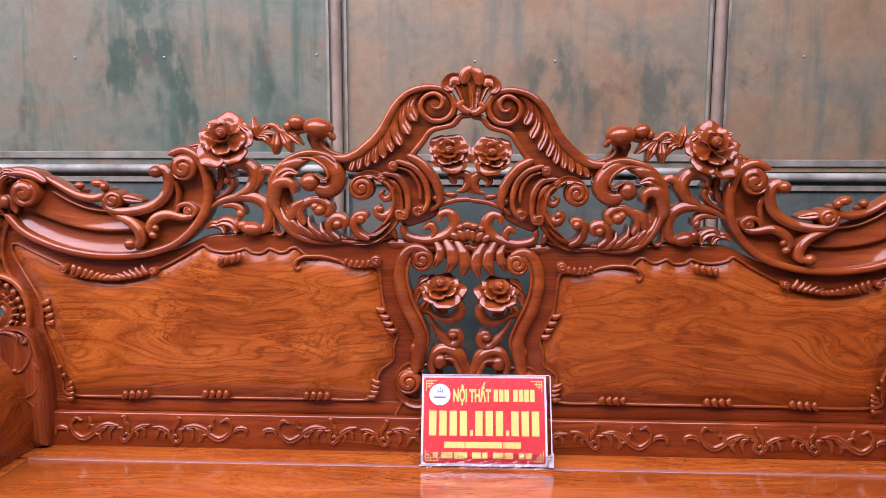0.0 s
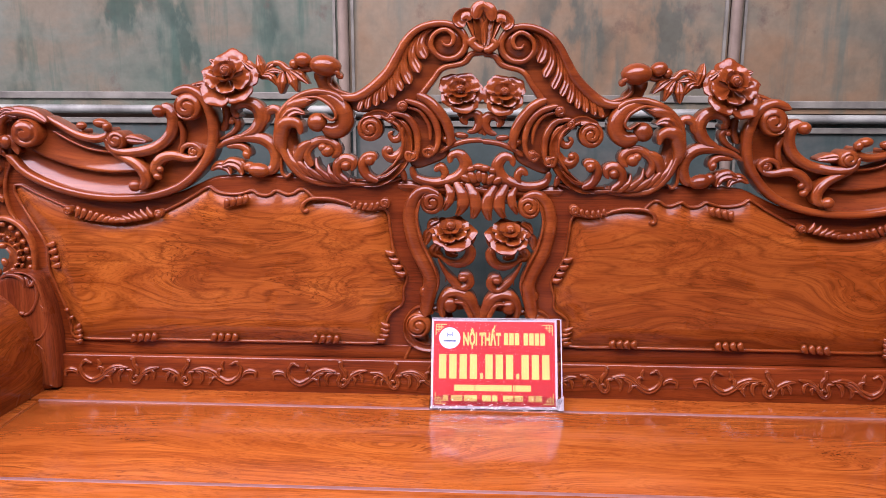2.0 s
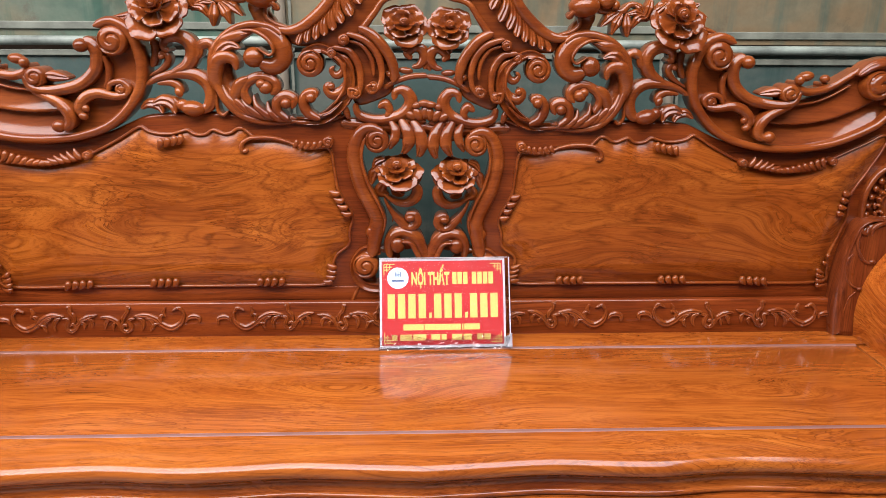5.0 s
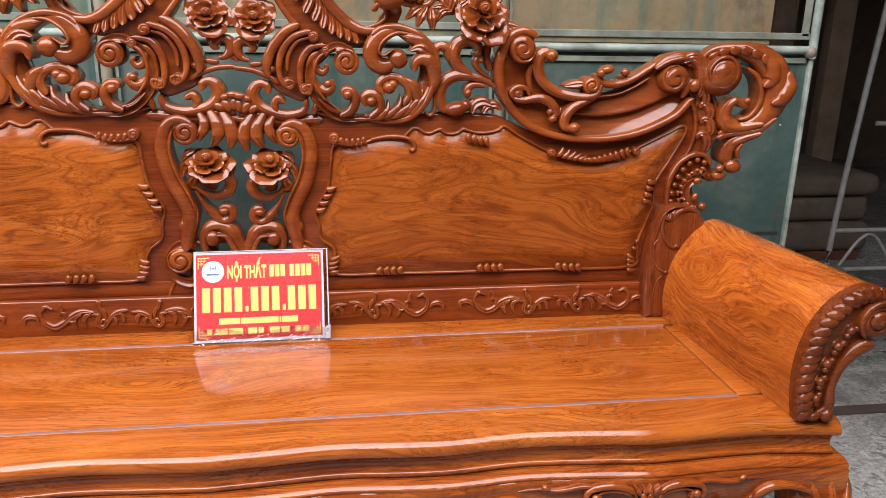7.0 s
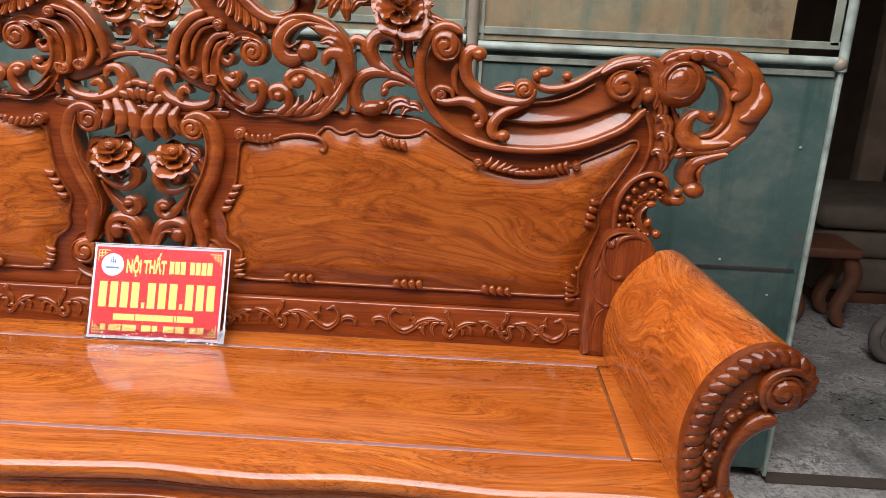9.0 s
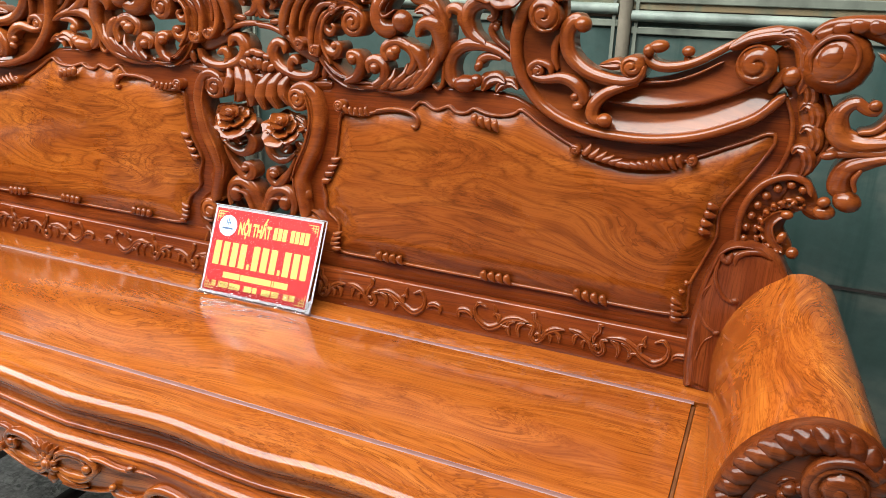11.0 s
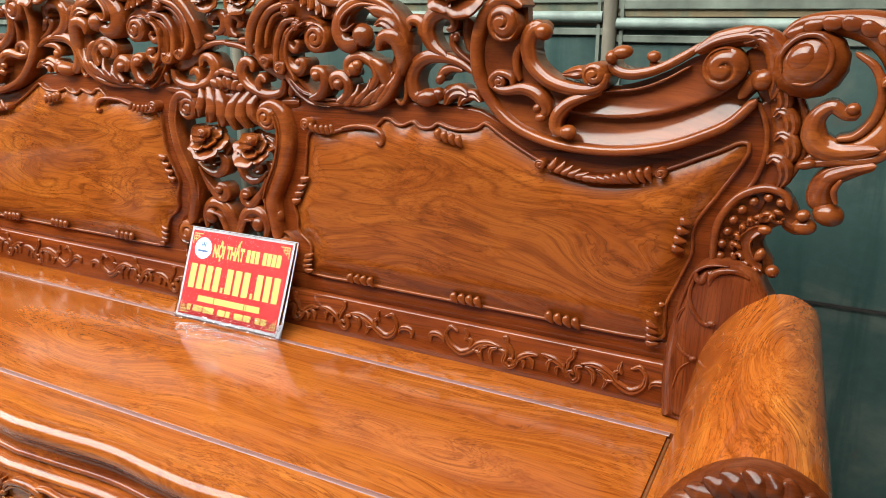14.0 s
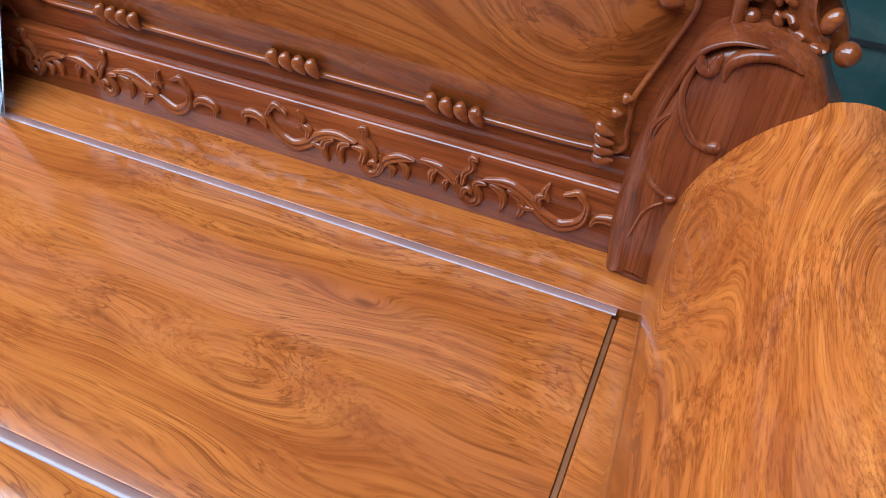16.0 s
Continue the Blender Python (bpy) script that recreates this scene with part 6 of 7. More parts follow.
    p = part("drop_leaf", band(B(), [(0.028, 1.149), (0.014, 1.121), (0.010, 1.095), (0.015, 1.066)], (0.0060, 0.0105, 0.0118, 0.0050), (0.012, 0.028, 0.033, 0.020), -0.023, "smooth", s), CARVED, sofa, "row of drooping leaves")
    part("vein", band(B(), [(0.019, 1.121), (0.014, 1.095), (0.020, 1.066)], (0.0010, 0.0016, 0.0008), (0.026, 0.032, 0.022), 0.0, "round", s), CARVED, p)
    part("leaf", band(B(), [(0.049, 1.152), (0.035, 1.121), (0.034, 1.097), (0.043, 1.073)], (0.0060, 0.0105, 0.0118, 0.0050), (0.012, 0.028, 0.033, 0.020), -0.023, "smooth", s), CARVED, p)
    part("vein", band(B(), [(0.041, 1.121), (0.040, 1.097), (0.048, 1.074)], (0.0010, 0.0016, 0.0008), (0.026, 0.032, 0.022), 0.0, "round", s), CARVED, p)
    part("leaf", band(B(), [(0.069, 1.149), (0.057, 1.125), (0.061, 1.103), (0.070, 1.084)], (0.0050, 0.0090, 0.0095, 0.0040), (0.012, 0.028, 0.033, 0.020), -0.023, "smooth", s), CARVED, p)
    part("vein", band(B(), [(0.062, 1.125), (0.067, 1.104), (0.077, 1.084)], (0.0010, 0.0016, 0.0008), (0.026, 0.032, 0.022), 0.0, "round", s), CARVED, p)
    part("backing", slab(B(), [(0.084, 1.133), (0.068, 1.109), (0.035, 1.101), (0.012, 1.102), (0.001, 1.112), (-0.001, 1.137)], -0.004, -0.03, s, None, None, 0.006), CARVED, p)
    rose(sofa, 0.056, 1.031, 0.0482, 0.012, s, 0.8, 0.3, "full-blown carved rose")
    p = part("splat_stem", band(B(), [(0.088, 1.040), (0.106, 1.026), (0.114, 1.000)], (0.0075, 0.0140, 0.0032), 0.008, -0.023, "leaf", s), CARVED, sofa, "hooked tendrils of the splat")
    part("leaf", band(B(), [(0.081, 1.007), (0.092, 0.985), (0.073, 0.977)], (0.0065, 0.0162, 0.0054), 0.008, -0.023, "leaf", s), CARVED, p)
    part("leaf", band(B(), [(0.065, 0.997), (0.051, 0.980), (0.042, 0.981)], (0.0076, 0.0140, 0.0043), 0.008, -0.023, "leaf", s), CARVED, p)
    part("leaf", band(B(), [(0.034, 1.035), (0.021, 1.022), (0.018, 1.002)], (0.0075, 0.0129, 0.0032), 0.008, -0.023, "leaf", s), CARVED, p)
    part("leaf", band(B(), [(0.082, 1.061), (0.100, 1.053), (0.109, 1.039)], (0.0064, 0.0097, 0.0027), 0.008, -0.023, "leaf", s), CARVED, p)
    part("scroll", band(B(), [(0.030, 1.009), (0.019, 0.990), (0.024, 0.969), (0.041, 0.958), (0.062, 0.964), (0.084, 0.980)], (0.0043, 0.0103, 0.0119, 0.0092, 0.0054, 0.0027), 0.016, -0.023, "rib", s), CARVED, p)
    part("scroll", band(B(), [(0.039, 0.921), (0.033, 0.934), (0.022, 0.928), (0.021, 0.911), (0.035, 0.901), (0.052, 0.919), (0.072, 0.948), (0.084, 0.972)], (0.0044, 0.0076, 0.0098, 0.0098, 0.0087, 0.0065, 0.0044, 0.0022), 0.016, -0.023, "rib", s), CARVED, p)
    part("bead", lump(B(), 0.032, 0.925, 0.0092, 0.0087, 0, 0.016, None, s, None, 0), CARVED, p)
    part("scroll", band(B(), [(0.069, 0.947), (0.064, 0.931), (0.066, 0.914)], (0.0016, 0.0027, 0.0011), 0.008, -0.023, "round", s), CARVED, p)
    part("scroll", band(B(), [(0.072, 0.830), (0.075, 0.861), (0.063, 0.883), (0.043, 0.889), (0.024, 0.876), (0.014, 0.851), (-0.003, 0.814)], (0.0076, 0.0120, 0.0147, 0.0164, 0.0147, 0.0120, 0.0087), 0.016, -0.0345, "rib", s), CARVED, p)
    part("bead", lump(B(), 0.056, 0.860, 0.0148, 0.0186, 0, 0.014, 0.0120, s, None, 0), CARVED, p)
    part("bead", lump(B(), 0.040, 0.863, 0.0219, 0.0186, 0, -0.004, 0.0142, s, None, 0), CARVED, p)
    part("scroll", band(B(), [(0.047, 0.870), (0.032, 0.867), (0.022, 0.848), (0.010, 0.814)], (0.0027, 0.0049, 0.0049, 0.0033), 0.026, 0, "round", s), CARVED, p)
    part("scroll", band(B(), [(0.097, 0.847), (0.067, 0.836), (0.058, 0.791)], (0.0077, 0.0121, 0.0099), 0.0, -0.0345, "rib", s), CARVED, p)
    part("scroll", band(B(), [(0.058, 0.791), (0.025, 0.777), (-0.016, 0.775)], (0.0099, 0.0121, 0.0121), 0.0, -0.0345, "rib", s), CARVED, p)
    p = part("gadroon", lump(B(), 0.820, 0.766, 0.0141, 0.0078, -62, 0.016, 0.0085, s, None, 0.25), CARVED, sofa, "row of four slanting beads")
    part("bead", lump(B(), 0.803, 0.767, 0.0141, 0.0078, -62, 0.016, 0.0085, s, None, 0.25), CARVED, p)
    part("bead", lump(B(), 0.786, 0.768, 0.0141, 0.0077, -62, 0.016, 0.0085, s, None, 0.25), CARVED, p)
    part("bead", lump(B(), 0.769, 0.769, 0.0141, 0.0077, -62, 0.016, 0.0085, s, None, 0.25), CARVED, p)
    p = part("gadroon", lump(B(), 0.623, 0.772, 0.0140, 0.0077, -62, 0.016, 0.0084, s, None, 0.25), CARVED, sofa, "row of four slanting beads")
    part("bead", lump(B(), 0.606, 0.772, 0.0140, 0.0077, -62, 0.016, 0.0084, s, None, 0.25), CARVED, p)
    part("bead", lump(B(), 0.589, 0.772, 0.0139, 0.0077, -62, 0.016, 0.0084, s, None, 0.25), CARVED, p)
    part("bead", lump(B(), 0.572, 0.772, 0.0139, 0.0077, -62, 0.016, 0.0084, s, None, 0.25), CARVED, p)
    p = part("gadroon", lump(B(), 0.377, 0.772, 0.0138, 0.0076, -62, 0.016, 0.0083, s, None, 0.25), CARVED, sofa, "row of four slanting beads")
    part("bead", lump(B(), 0.360, 0.772, 0.0138, 0.0076, -62, 0.016, 0.0083, s, None, 0.25), CARVED, p)
    part("bead", lump(B(), 0.344, 0.772, 0.0138, 0.0076, -62, 0.016, 0.0083, s, None, 0.25), CARVED, p)
    part("bead", lump(B(), 0.327, 0.772, 0.0138, 0.0076, -62, 0.016, 0.0083, s, None, 0.25), CARVED, p)
    p = part("gadroon", lump(B(), 0.575, 1.097, 0.0137, 0.0075, -70, 0.024, 0.0083, s, None, 0.25), CARVED, sofa)
    part("bead", lump(B(), 0.560, 1.100, 0.0137, 0.0075, -70, 0.024, 0.0083, s, None, 0.25), CARVED, p)
    part("bead", lump(B(), 0.544, 1.103, 0.0137, 0.0075, -70, 0.024, 0.0083, s, None, 0.25), CARVED, p)
    part("bead", lump(B(), 0.530, 1.106, 0.0137, 0.0075, -70, 0.024, 0.0083, s, None, 0.25), CARVED, p)
    p = part("gadroon", lump(B(), 0.196, 0.984, 0.0149, 0.0074, 15, 0.016, 0.0082, s, None, 0.25), CARVED, sofa)
    part("bead", lump(B(), 0.187, 0.967, 0.0149, 0.0074, 15, 0.016, 0.0082, s, None, 0.25), CARVED, p)
    part("bead", lump(B(), 0.179, 0.951, 0.0149, 0.0074, 15, 0.016, 0.0082, s, None, 0.25), CARVED, p)
    part("bead", lump(B(), 0.171, 0.935, 0.0149, 0.0074, 15, 0.016, 0.0082, s, None, 0.25), CARVED, p)
    p = part("gadroon", lump(B(), 0.208, 0.810, 0.0137, 0.0068, 25, 0.016, 0.0075, s, None, 0.25), CARVED, sofa)
    part("bead", lump(B(), 0.209, 0.797, 0.0137, 0.0068, 20, 0.016, 0.0075, s, None, 0.25), CARVED, p)
    part("bead", lump(B(), 0.211, 0.784, 0.0137, 0.0068, 10, 0.016, 0.0075, s, None, 0.25), CARVED, p)
    part("bead", lump(B(), 0.218, 0.773, 0.0137, 0.0068, 0, 0.016, 0.0075, s, None, 0.25), CARVED, p)
    p = part("gadroon", lump(B(), 1.006, 0.993, 0.0141, 0.0077, -15, 0.016, 0.0085, s, None, 0.25), CARVED, sofa)
    part("bead", lump(B(), 1.003, 0.976, 0.0141, 0.0077, -15, 0.016, 0.0085, s, None, 0.25), CARVED, p)
    part("bead", lump(B(), 0.999, 0.959, 0.0141, 0.0078, -15, 0.016, 0.0085, s, None, 0.25), CARVED, p)
    part("bead", lump(B(), 0.997, 0.942, 0.0141, 0.0078, -15, 0.016, 0.0085, s, None, 0.25), CARVED, p)
    p = part("gadroon", lump(B(), 0.957, 0.792, 0.0128, 0.0064, -30, 0.016, 0.0070, s, None, 0.25), CARVED, sofa)
    part("bead", lump(B(), 0.956, 0.780, 0.0128, 0.0064, -20, 0.016, 0.0070, s, None, 0.25), CARVED, p)
    part("bead", lump(B(), 0.956, 0.768, 0.0128, 0.0064, -10, 0.016, 0.0070, s, None, 0.25), CARVED, p)
    part("bead", lump(B(), 0.957, 0.757, 0.0128, 0.0064, 0, 0.016, 0.0070, s, None, 0.25), CARVED, p)
    p = part("gadroon", lump(B(), 0.980, 0.834, 0.0071, 0.0057, 0, 0.016, 0.0062, s, None, 0.25), CARVED, sofa)
    part("bead", lump(B(), 0.970, 0.815, 0.0071, 0.0057, 0, 0.016, 0.0062, s, None, 0.25), CARVED, p)
    p = part("gadroon", lump(B(), 0.278, 1.096, 0.0122, 0.0054, -60, 0.024, 0.0059, s, None, 0.25), CARVED, sofa)
    part("bead", lump(B(), 0.265, 1.093, 0.0121, 0.0054, -60, 0.024, 0.0059, s, None, 0.25), CARVED, p)
    part("bead", lump(B(), 0.252, 1.092, 0.0121, 0.0054, -60, 0.024, 0.0059, s, None, 0.25), CARVED, p)
    part("bead", lump(B(), 0.238, 1.092, 0.0121, 0.0054, -60, 0.024, 0.0059, s, None, 0.25), CARVED, p)
    part("bead", lump(B(), 0.225, 1.094, 0.0121, 0.0054, -60, 0.024, 0.0059, s, None, 0.25), CARVED, p)
    p = part("volute", volute(B(), 0.206, 1.100, 0.0121, 0.026, -0.01, 1.5, 1, s, None, 0.35, 0), CARVED, sofa)
    p = part("scroll", band(B(), [(0.384, 1.083), (0.393, 1.079), (0.399, 1.086), (0.394, 1.099), (0.374, 1.109), (0.332, 1.108), (0.292, 1.098)], (0.0045, 0.0050, 0.0040, 0.0036, 0.0036, 0.0034, 0.0028), (0.024, 0.024, 0.023, 0.021, 0.017, 0.015, 0.015), -0.006, "round", s), CARVED, sofa, "thin hooked tendril")
    p = part("garland", lump(B(), 0.934, 1.071, 0.0168, 0.0070, -70, 0.018, 0.0077, s, None, 0.25), CARVED, sofa, "garland of slanting beads")
    part("bead", lump(B(), 0.921, 1.067, 0.0168, 0.0070, -60, 0.018, 0.0077, s, None, 0.25), CARVED, p)
    part("bead", lump(B(), 0.907, 1.063, 0.0168, 0.0070, -50, 0.018, 0.0077, s, None, 0.25), CARVED, p)
    part("bead", lump(B(), 0.894, 1.060, 0.0167, 0.0070, -40, 0.018, 0.0077, s, None, 0.25), CARVED, p)
    part("bead", lump(B(), 0.881, 1.057, 0.0167, 0.0070, -30, 0.018, 0.0077, s, None, 0.25), CARVED, p)
    part("bead", lump(B(), 0.868, 1.055, 0.0167, 0.0070, -20, 0.018, 0.0077, s, None, 0.25), CARVED, p)
    part("bead", lump(B(), 0.855, 1.054, 0.0167, 0.0070, -10, 0.018, 0.0077, s, None, 0.25), CARVED, p)
    part("bead", lump(B(), 0.841, 1.054, 0.0167, 0.0070, 0, 0.018, 0.0077, s, None, 0.25), CARVED, p)
    part("bead", lump(B(), 0.828, 1.055, 0.0167, 0.0070, 10, 0.018, 0.0076, s, None, 0.25), CARVED, p)
    part("bead", lump(B(), 0.815, 1.058, 0.0167, 0.0069, 20, 0.018, 0.0076, s, None, 0.25), CARVED, p)
    part("bead", lump(B(), 0.801, 1.061, 0.0167, 0.0069, 30, 0.018, 0.0076, s, None, 0.25), CARVED, p)
    part("bead", lump(B(), 0.788, 1.064, 0.0166, 0.0069, 40, 0.018, 0.0076, s, None, 0.25), CARVED, p)
    part("bead", lump(B(), 0.775, 1.068, 0.0166, 0.0069, 50, 0.018, 0.0076, s, None, 0.25), CARVED, p)
    part("bead", lump(B(), 0.761, 1.073, 0.0166, 0.0069, 60, 0.018, 0.0076, s, None, 0.25), CARVED, p)
    p = part("volute", volute(B(), 0.956, 1.076, 0.0098, 0.026, -0.01, 1.4, -1, s, None, 0.35, 0), CARVED, sofa)
    p = part("volute", volute(B(), 0.738, 1.071, 0.0097, 0.026, -0.01, 1.4, 1, s, None, 0.35, 0), CARVED, sofa)
    p = part("vine_spray", band(B(), [(0.993, 0.669), (0.992, 0.682), (0.979, 0.686), (0.966, 0.683), (0.961, 0.674)], (0.0025, 0.0058, 0.0074, 0.0058, 0.0017), 0.0238, 0.012, "leaf", s), CARVED, sofa, "shallow carved vine spray")
    part("tendril", band(B(), [(0.948, 0.706), (0.954, 0.693), (0.949, 0.672), (0.928, 0.659), (0.904, 0.669), (0.888, 0.684), (0.865, 0.695), (0.835, 0.694)], (0.0025, 0.0050, 0.0083, 0.0099, 0.0083, 0.0074, 0.0066, 0.0017), 0.0238, 0.012, "leaf", s), CARVED, p)
    part("tendril", band(B(), [(0.952, 0.699), (0.942, 0.710), (0.934, 0.707), (0.926, 0.704)], (0.0033, 0.0049, 0.0033, 0.0016), 0.0238, 0.012, "leaf", s), CARVED, p)
    part("tendril", band(B(), [(0.910, 0.713), (0.906, 0.700), (0.912, 0.690)], (0.0016, 0.0049, 0.0025), 0.0238, 0.012, "leaf", s), CARVED, p)
    part("tendril", band(B(), [(0.908, 0.696), (0.900, 0.689), (0.904, 0.678)], (0.0025, 0.0058, 0.0025), 0.0238, 0.012, "leaf", s), CARVED, p)
    part("tendril", band(B(), [(0.864, 0.689), (0.879, 0.681), (0.884, 0.667), (0.878, 0.654)], (0.0025, 0.0066, 0.0058, 0.0016), 0.0238, 0.012, "leaf", s), CARVED, p)
    part("tendril", band(B(), [(0.843, 0.690), (0.856, 0.683), (0.861, 0.670), (0.858, 0.657)], (0.0025, 0.0066, 0.0049, 0.0016), 0.0238, 0.012, "leaf", s), CARVED, p)
    part("tendril", band(B(), [(0.828, 0.716), (0.820, 0.717), (0.821, 0.704), (0.813, 0.693), (0.811, 0.678)], (0.0025, 0.0049, 0.0049, 0.0049, 0.0025), 0.0238, 0.012, "leaf", s), CARVED, p)
    part("tendril", band(B(), [(0.840, 0.689), (0.827, 0.684), (0.832, 0.665), (0.823, 0.655), (0.812, 0.663), (0.816, 0.674), (0.824, 0.670)], (0.0025, 0.0049, 0.0058, 0.0058, 0.0058, 0.0049, 0.0025), 0.0238, 0.012, "leaf", s), CARVED, p)
    part("tendril", band(B(), [(0.813, 0.662), (0.797, 0.682), (0.777, 0.692), (0.759, 0.697)], (0.0025, 0.0065, 0.0074, 0.0016), 0.0238, 0.012, "leaf", s), CARVED, p)
    part("tendril", band(B(), [(0.781, 0.690), (0.773, 0.681), (0.773, 0.665)], (0.0025, 0.0057, 0.0016), 0.0238, 0.012, "leaf", s), CARVED, p)
    part("tendril", band(B(), [(0.805, 0.688), (0.804, 0.673), (0.812, 0.658)], (0.0016, 0.0041, 0.0016), 0.0238, 0.012, "leaf", s), CARVED, p)
    part("tendril", band(B(), [(0.795, 0.680), (0.790, 0.673), (0.792, 0.662)], (0.0016, 0.0049, 0.0016), 0.0238, 0.012, "leaf", s), CARVED, p)
    part("tendril", band(B(), [(0.898, 0.674), (0.885, 0.671), (0.878, 0.675)], (0.0016, 0.0041, 0.0016), 0.0238, 0.012, "leaf", s), CARVED, p)
    part("tendril", band(B(), [(0.524, 0.674), (0.523, 0.687), (0.536, 0.691), (0.548, 0.687), (0.555, 0.678)], (0.0024, 0.0057, 0.0073, 0.0057, 0.0016), 0.0238, 0.012, "leaf", s), CARVED, p)
    part("tendril", band(B(), [(0.563, 0.709), (0.558, 0.696), (0.566, 0.676), (0.589, 0.662), (0.611, 0.671), (0.625, 0.685), (0.646, 0.694), (0.677, 0.693)], (0.0024, 0.0049, 0.0081, 0.0098, 0.0081, 0.0073, 0.0065, 0.0016), 0.0238, 0.012, "leaf", s), CARVED, p)
    part("tendril", band(B(), [(0.560, 0.703), (0.568, 0.713), (0.577, 0.710), (0.585, 0.706)], (0.0032, 0.0049, 0.0032, 0.0016), 0.0238, 0.012, "leaf", s), CARVED, p)
    part("tendril", band(B(), [(0.599, 0.715), (0.605, 0.702), (0.600, 0.692)], (0.0016, 0.0049, 0.0024), 0.0238, 0.012, "leaf", s), CARVED, p)
    part("tendril", band(B(), [(0.604, 0.698), (0.613, 0.690), (0.610, 0.680)], (0.0024, 0.0057, 0.0024), 0.0238, 0.012, "leaf", s), CARVED, p)
    part("tendril", band(B(), [(0.648, 0.689), (0.635, 0.682), (0.632, 0.668), (0.639, 0.655)], (0.0024, 0.0065, 0.0057, 0.0016), 0.0238, 0.012, "leaf", s), CARVED, p)
    part("tendril", band(B(), [(0.669, 0.689), (0.657, 0.683), (0.654, 0.670), (0.659, 0.657)], (0.0024, 0.0065, 0.0049, 0.0016), 0.0238, 0.012, "leaf", s), CARVED, p)
    part("tendril", band(B(), [(0.680, 0.714), (0.688, 0.715), (0.689, 0.703), (0.698, 0.691), (0.703, 0.675)], (0.0024, 0.0049, 0.0049, 0.0049, 0.0024), 0.0238, 0.012, "leaf", s), CARVED, p)
    part("tendril", band(B(), [(0.672, 0.688), (0.686, 0.682), (0.683, 0.664), (0.694, 0.654), (0.704, 0.661), (0.698, 0.672), (0.691, 0.668)], (0.0025, 0.0049, 0.0057, 0.0057, 0.0057, 0.0049, 0.0025), 0.0238, 0.012, "leaf", s), CARVED, p)
    part("tendril", band(B(), [(0.702, 0.660), (0.716, 0.679), (0.734, 0.689), (0.752, 0.692)], (0.0025, 0.0065, 0.0074, 0.0016), 0.0238, 0.012, "leaf", s), CARVED, p)
    part("tendril", band(B(), [(0.731, 0.686), (0.740, 0.677), (0.743, 0.662)], (0.0025, 0.0057, 0.0016), 0.0238, 0.012, "leaf", s), CARVED, p)
    part("tendril", band(B(), [(0.707, 0.686), (0.711, 0.670), (0.704, 0.656)], (0.0016, 0.0041, 0.0016), 0.0238, 0.012, "leaf", s), CARVED, p)
    part("tendril", band(B(), [(0.718, 0.678), (0.724, 0.670), (0.724, 0.659)], (0.0016, 0.0049, 0.0016), 0.0238, 0.012, "leaf", s), CARVED, p)
    part("tendril", band(B(), [(0.616, 0.676), (0.630, 0.672), (0.636, 0.675)], (0.0016, 0.0041, 0.0016), 0.0238, 0.012, "leaf", s), CARVED, p)
    p = part("vine_spray", band(B(), [(0.479, 0.671), (0.479, 0.684), (0.466, 0.689), (0.454, 0.686), (0.448, 0.677)], (0.0024, 0.0056, 0.0073, 0.0056, 0.0016), 0.0238, 0.012, "leaf", s), CARVED, sofa, "shallow carved vine spray")
    part("tendril", band(B(), [(0.437, 0.708), (0.443, 0.695), (0.437, 0.674), (0.416, 0.661), (0.393, 0.672), (0.378, 0.686), (0.356, 0.697), (0.327, 0.696)], (0.0024, 0.0048, 0.0080, 0.0096, 0.0080, 0.0072, 0.0064, 0.0016), 0.0238, 0.012, "leaf", s), CARVED, p)
    part("tendril", band(B(), [(0.441, 0.701), (0.432, 0.712), (0.424, 0.709), (0.416, 0.706)], (0.0032, 0.0048, 0.0032, 0.0016), 0.0238, 0.012, "leaf", s), CARVED, p)
    part("tendril", band(B(), [(0.401, 0.715), (0.397, 0.702), (0.402, 0.692)], (0.0016, 0.0048, 0.0024), 0.0238, 0.012, "leaf", s), CARVED, p)
    part("tendril", band(B(), [(0.398, 0.698), (0.390, 0.691), (0.394, 0.680)], (0.0024, 0.0056, 0.0024), 0.0238, 0.012, "leaf", s), CARVED, p)
    part("tendril", band(B(), [(0.355, 0.691), (0.369, 0.684), (0.373, 0.669), (0.367, 0.657)], (0.0024, 0.0064, 0.0056, 0.0016), 0.0238, 0.012, "leaf", s), CARVED, p)
    part("tendril", band(B(), [(0.334, 0.692), (0.347, 0.685), (0.351, 0.672), (0.347, 0.660)], (0.0024, 0.0064, 0.0048, 0.0016), 0.0238, 0.012, "leaf", s), CARVED, p)
    part("tendril", band(B(), [(0.321, 0.718), (0.314, 0.719), (0.314, 0.706), (0.306, 0.695), (0.302, 0.680)], (0.0024, 0.0048, 0.0048, 0.0048, 0.0024), 0.0238, 0.012, "leaf", s), CARVED, p)
    part("tendril", band(B(), [(0.332, 0.691), (0.318, 0.686), (0.322, 0.668), (0.313, 0.658), (0.303, 0.666), (0.307, 0.676), (0.315, 0.672)], (0.0024, 0.0048, 0.0056, 0.0056, 0.0056, 0.0048, 0.0024), 0.0238, 0.012, "leaf", s), CARVED, p)
    part("tendril", band(B(), [(0.304, 0.664), (0.289, 0.684), (0.270, 0.695), (0.253, 0.699)], (0.0024, 0.0064, 0.0072, 0.0016), 0.0238, 0.012, "leaf", s), CARVED, p)
    part("tendril", band(B(), [(0.274, 0.692), (0.265, 0.683), (0.264, 0.668)], (0.0024, 0.0056, 0.0016), 0.0238, 0.012, "leaf", s), CARVED, p)
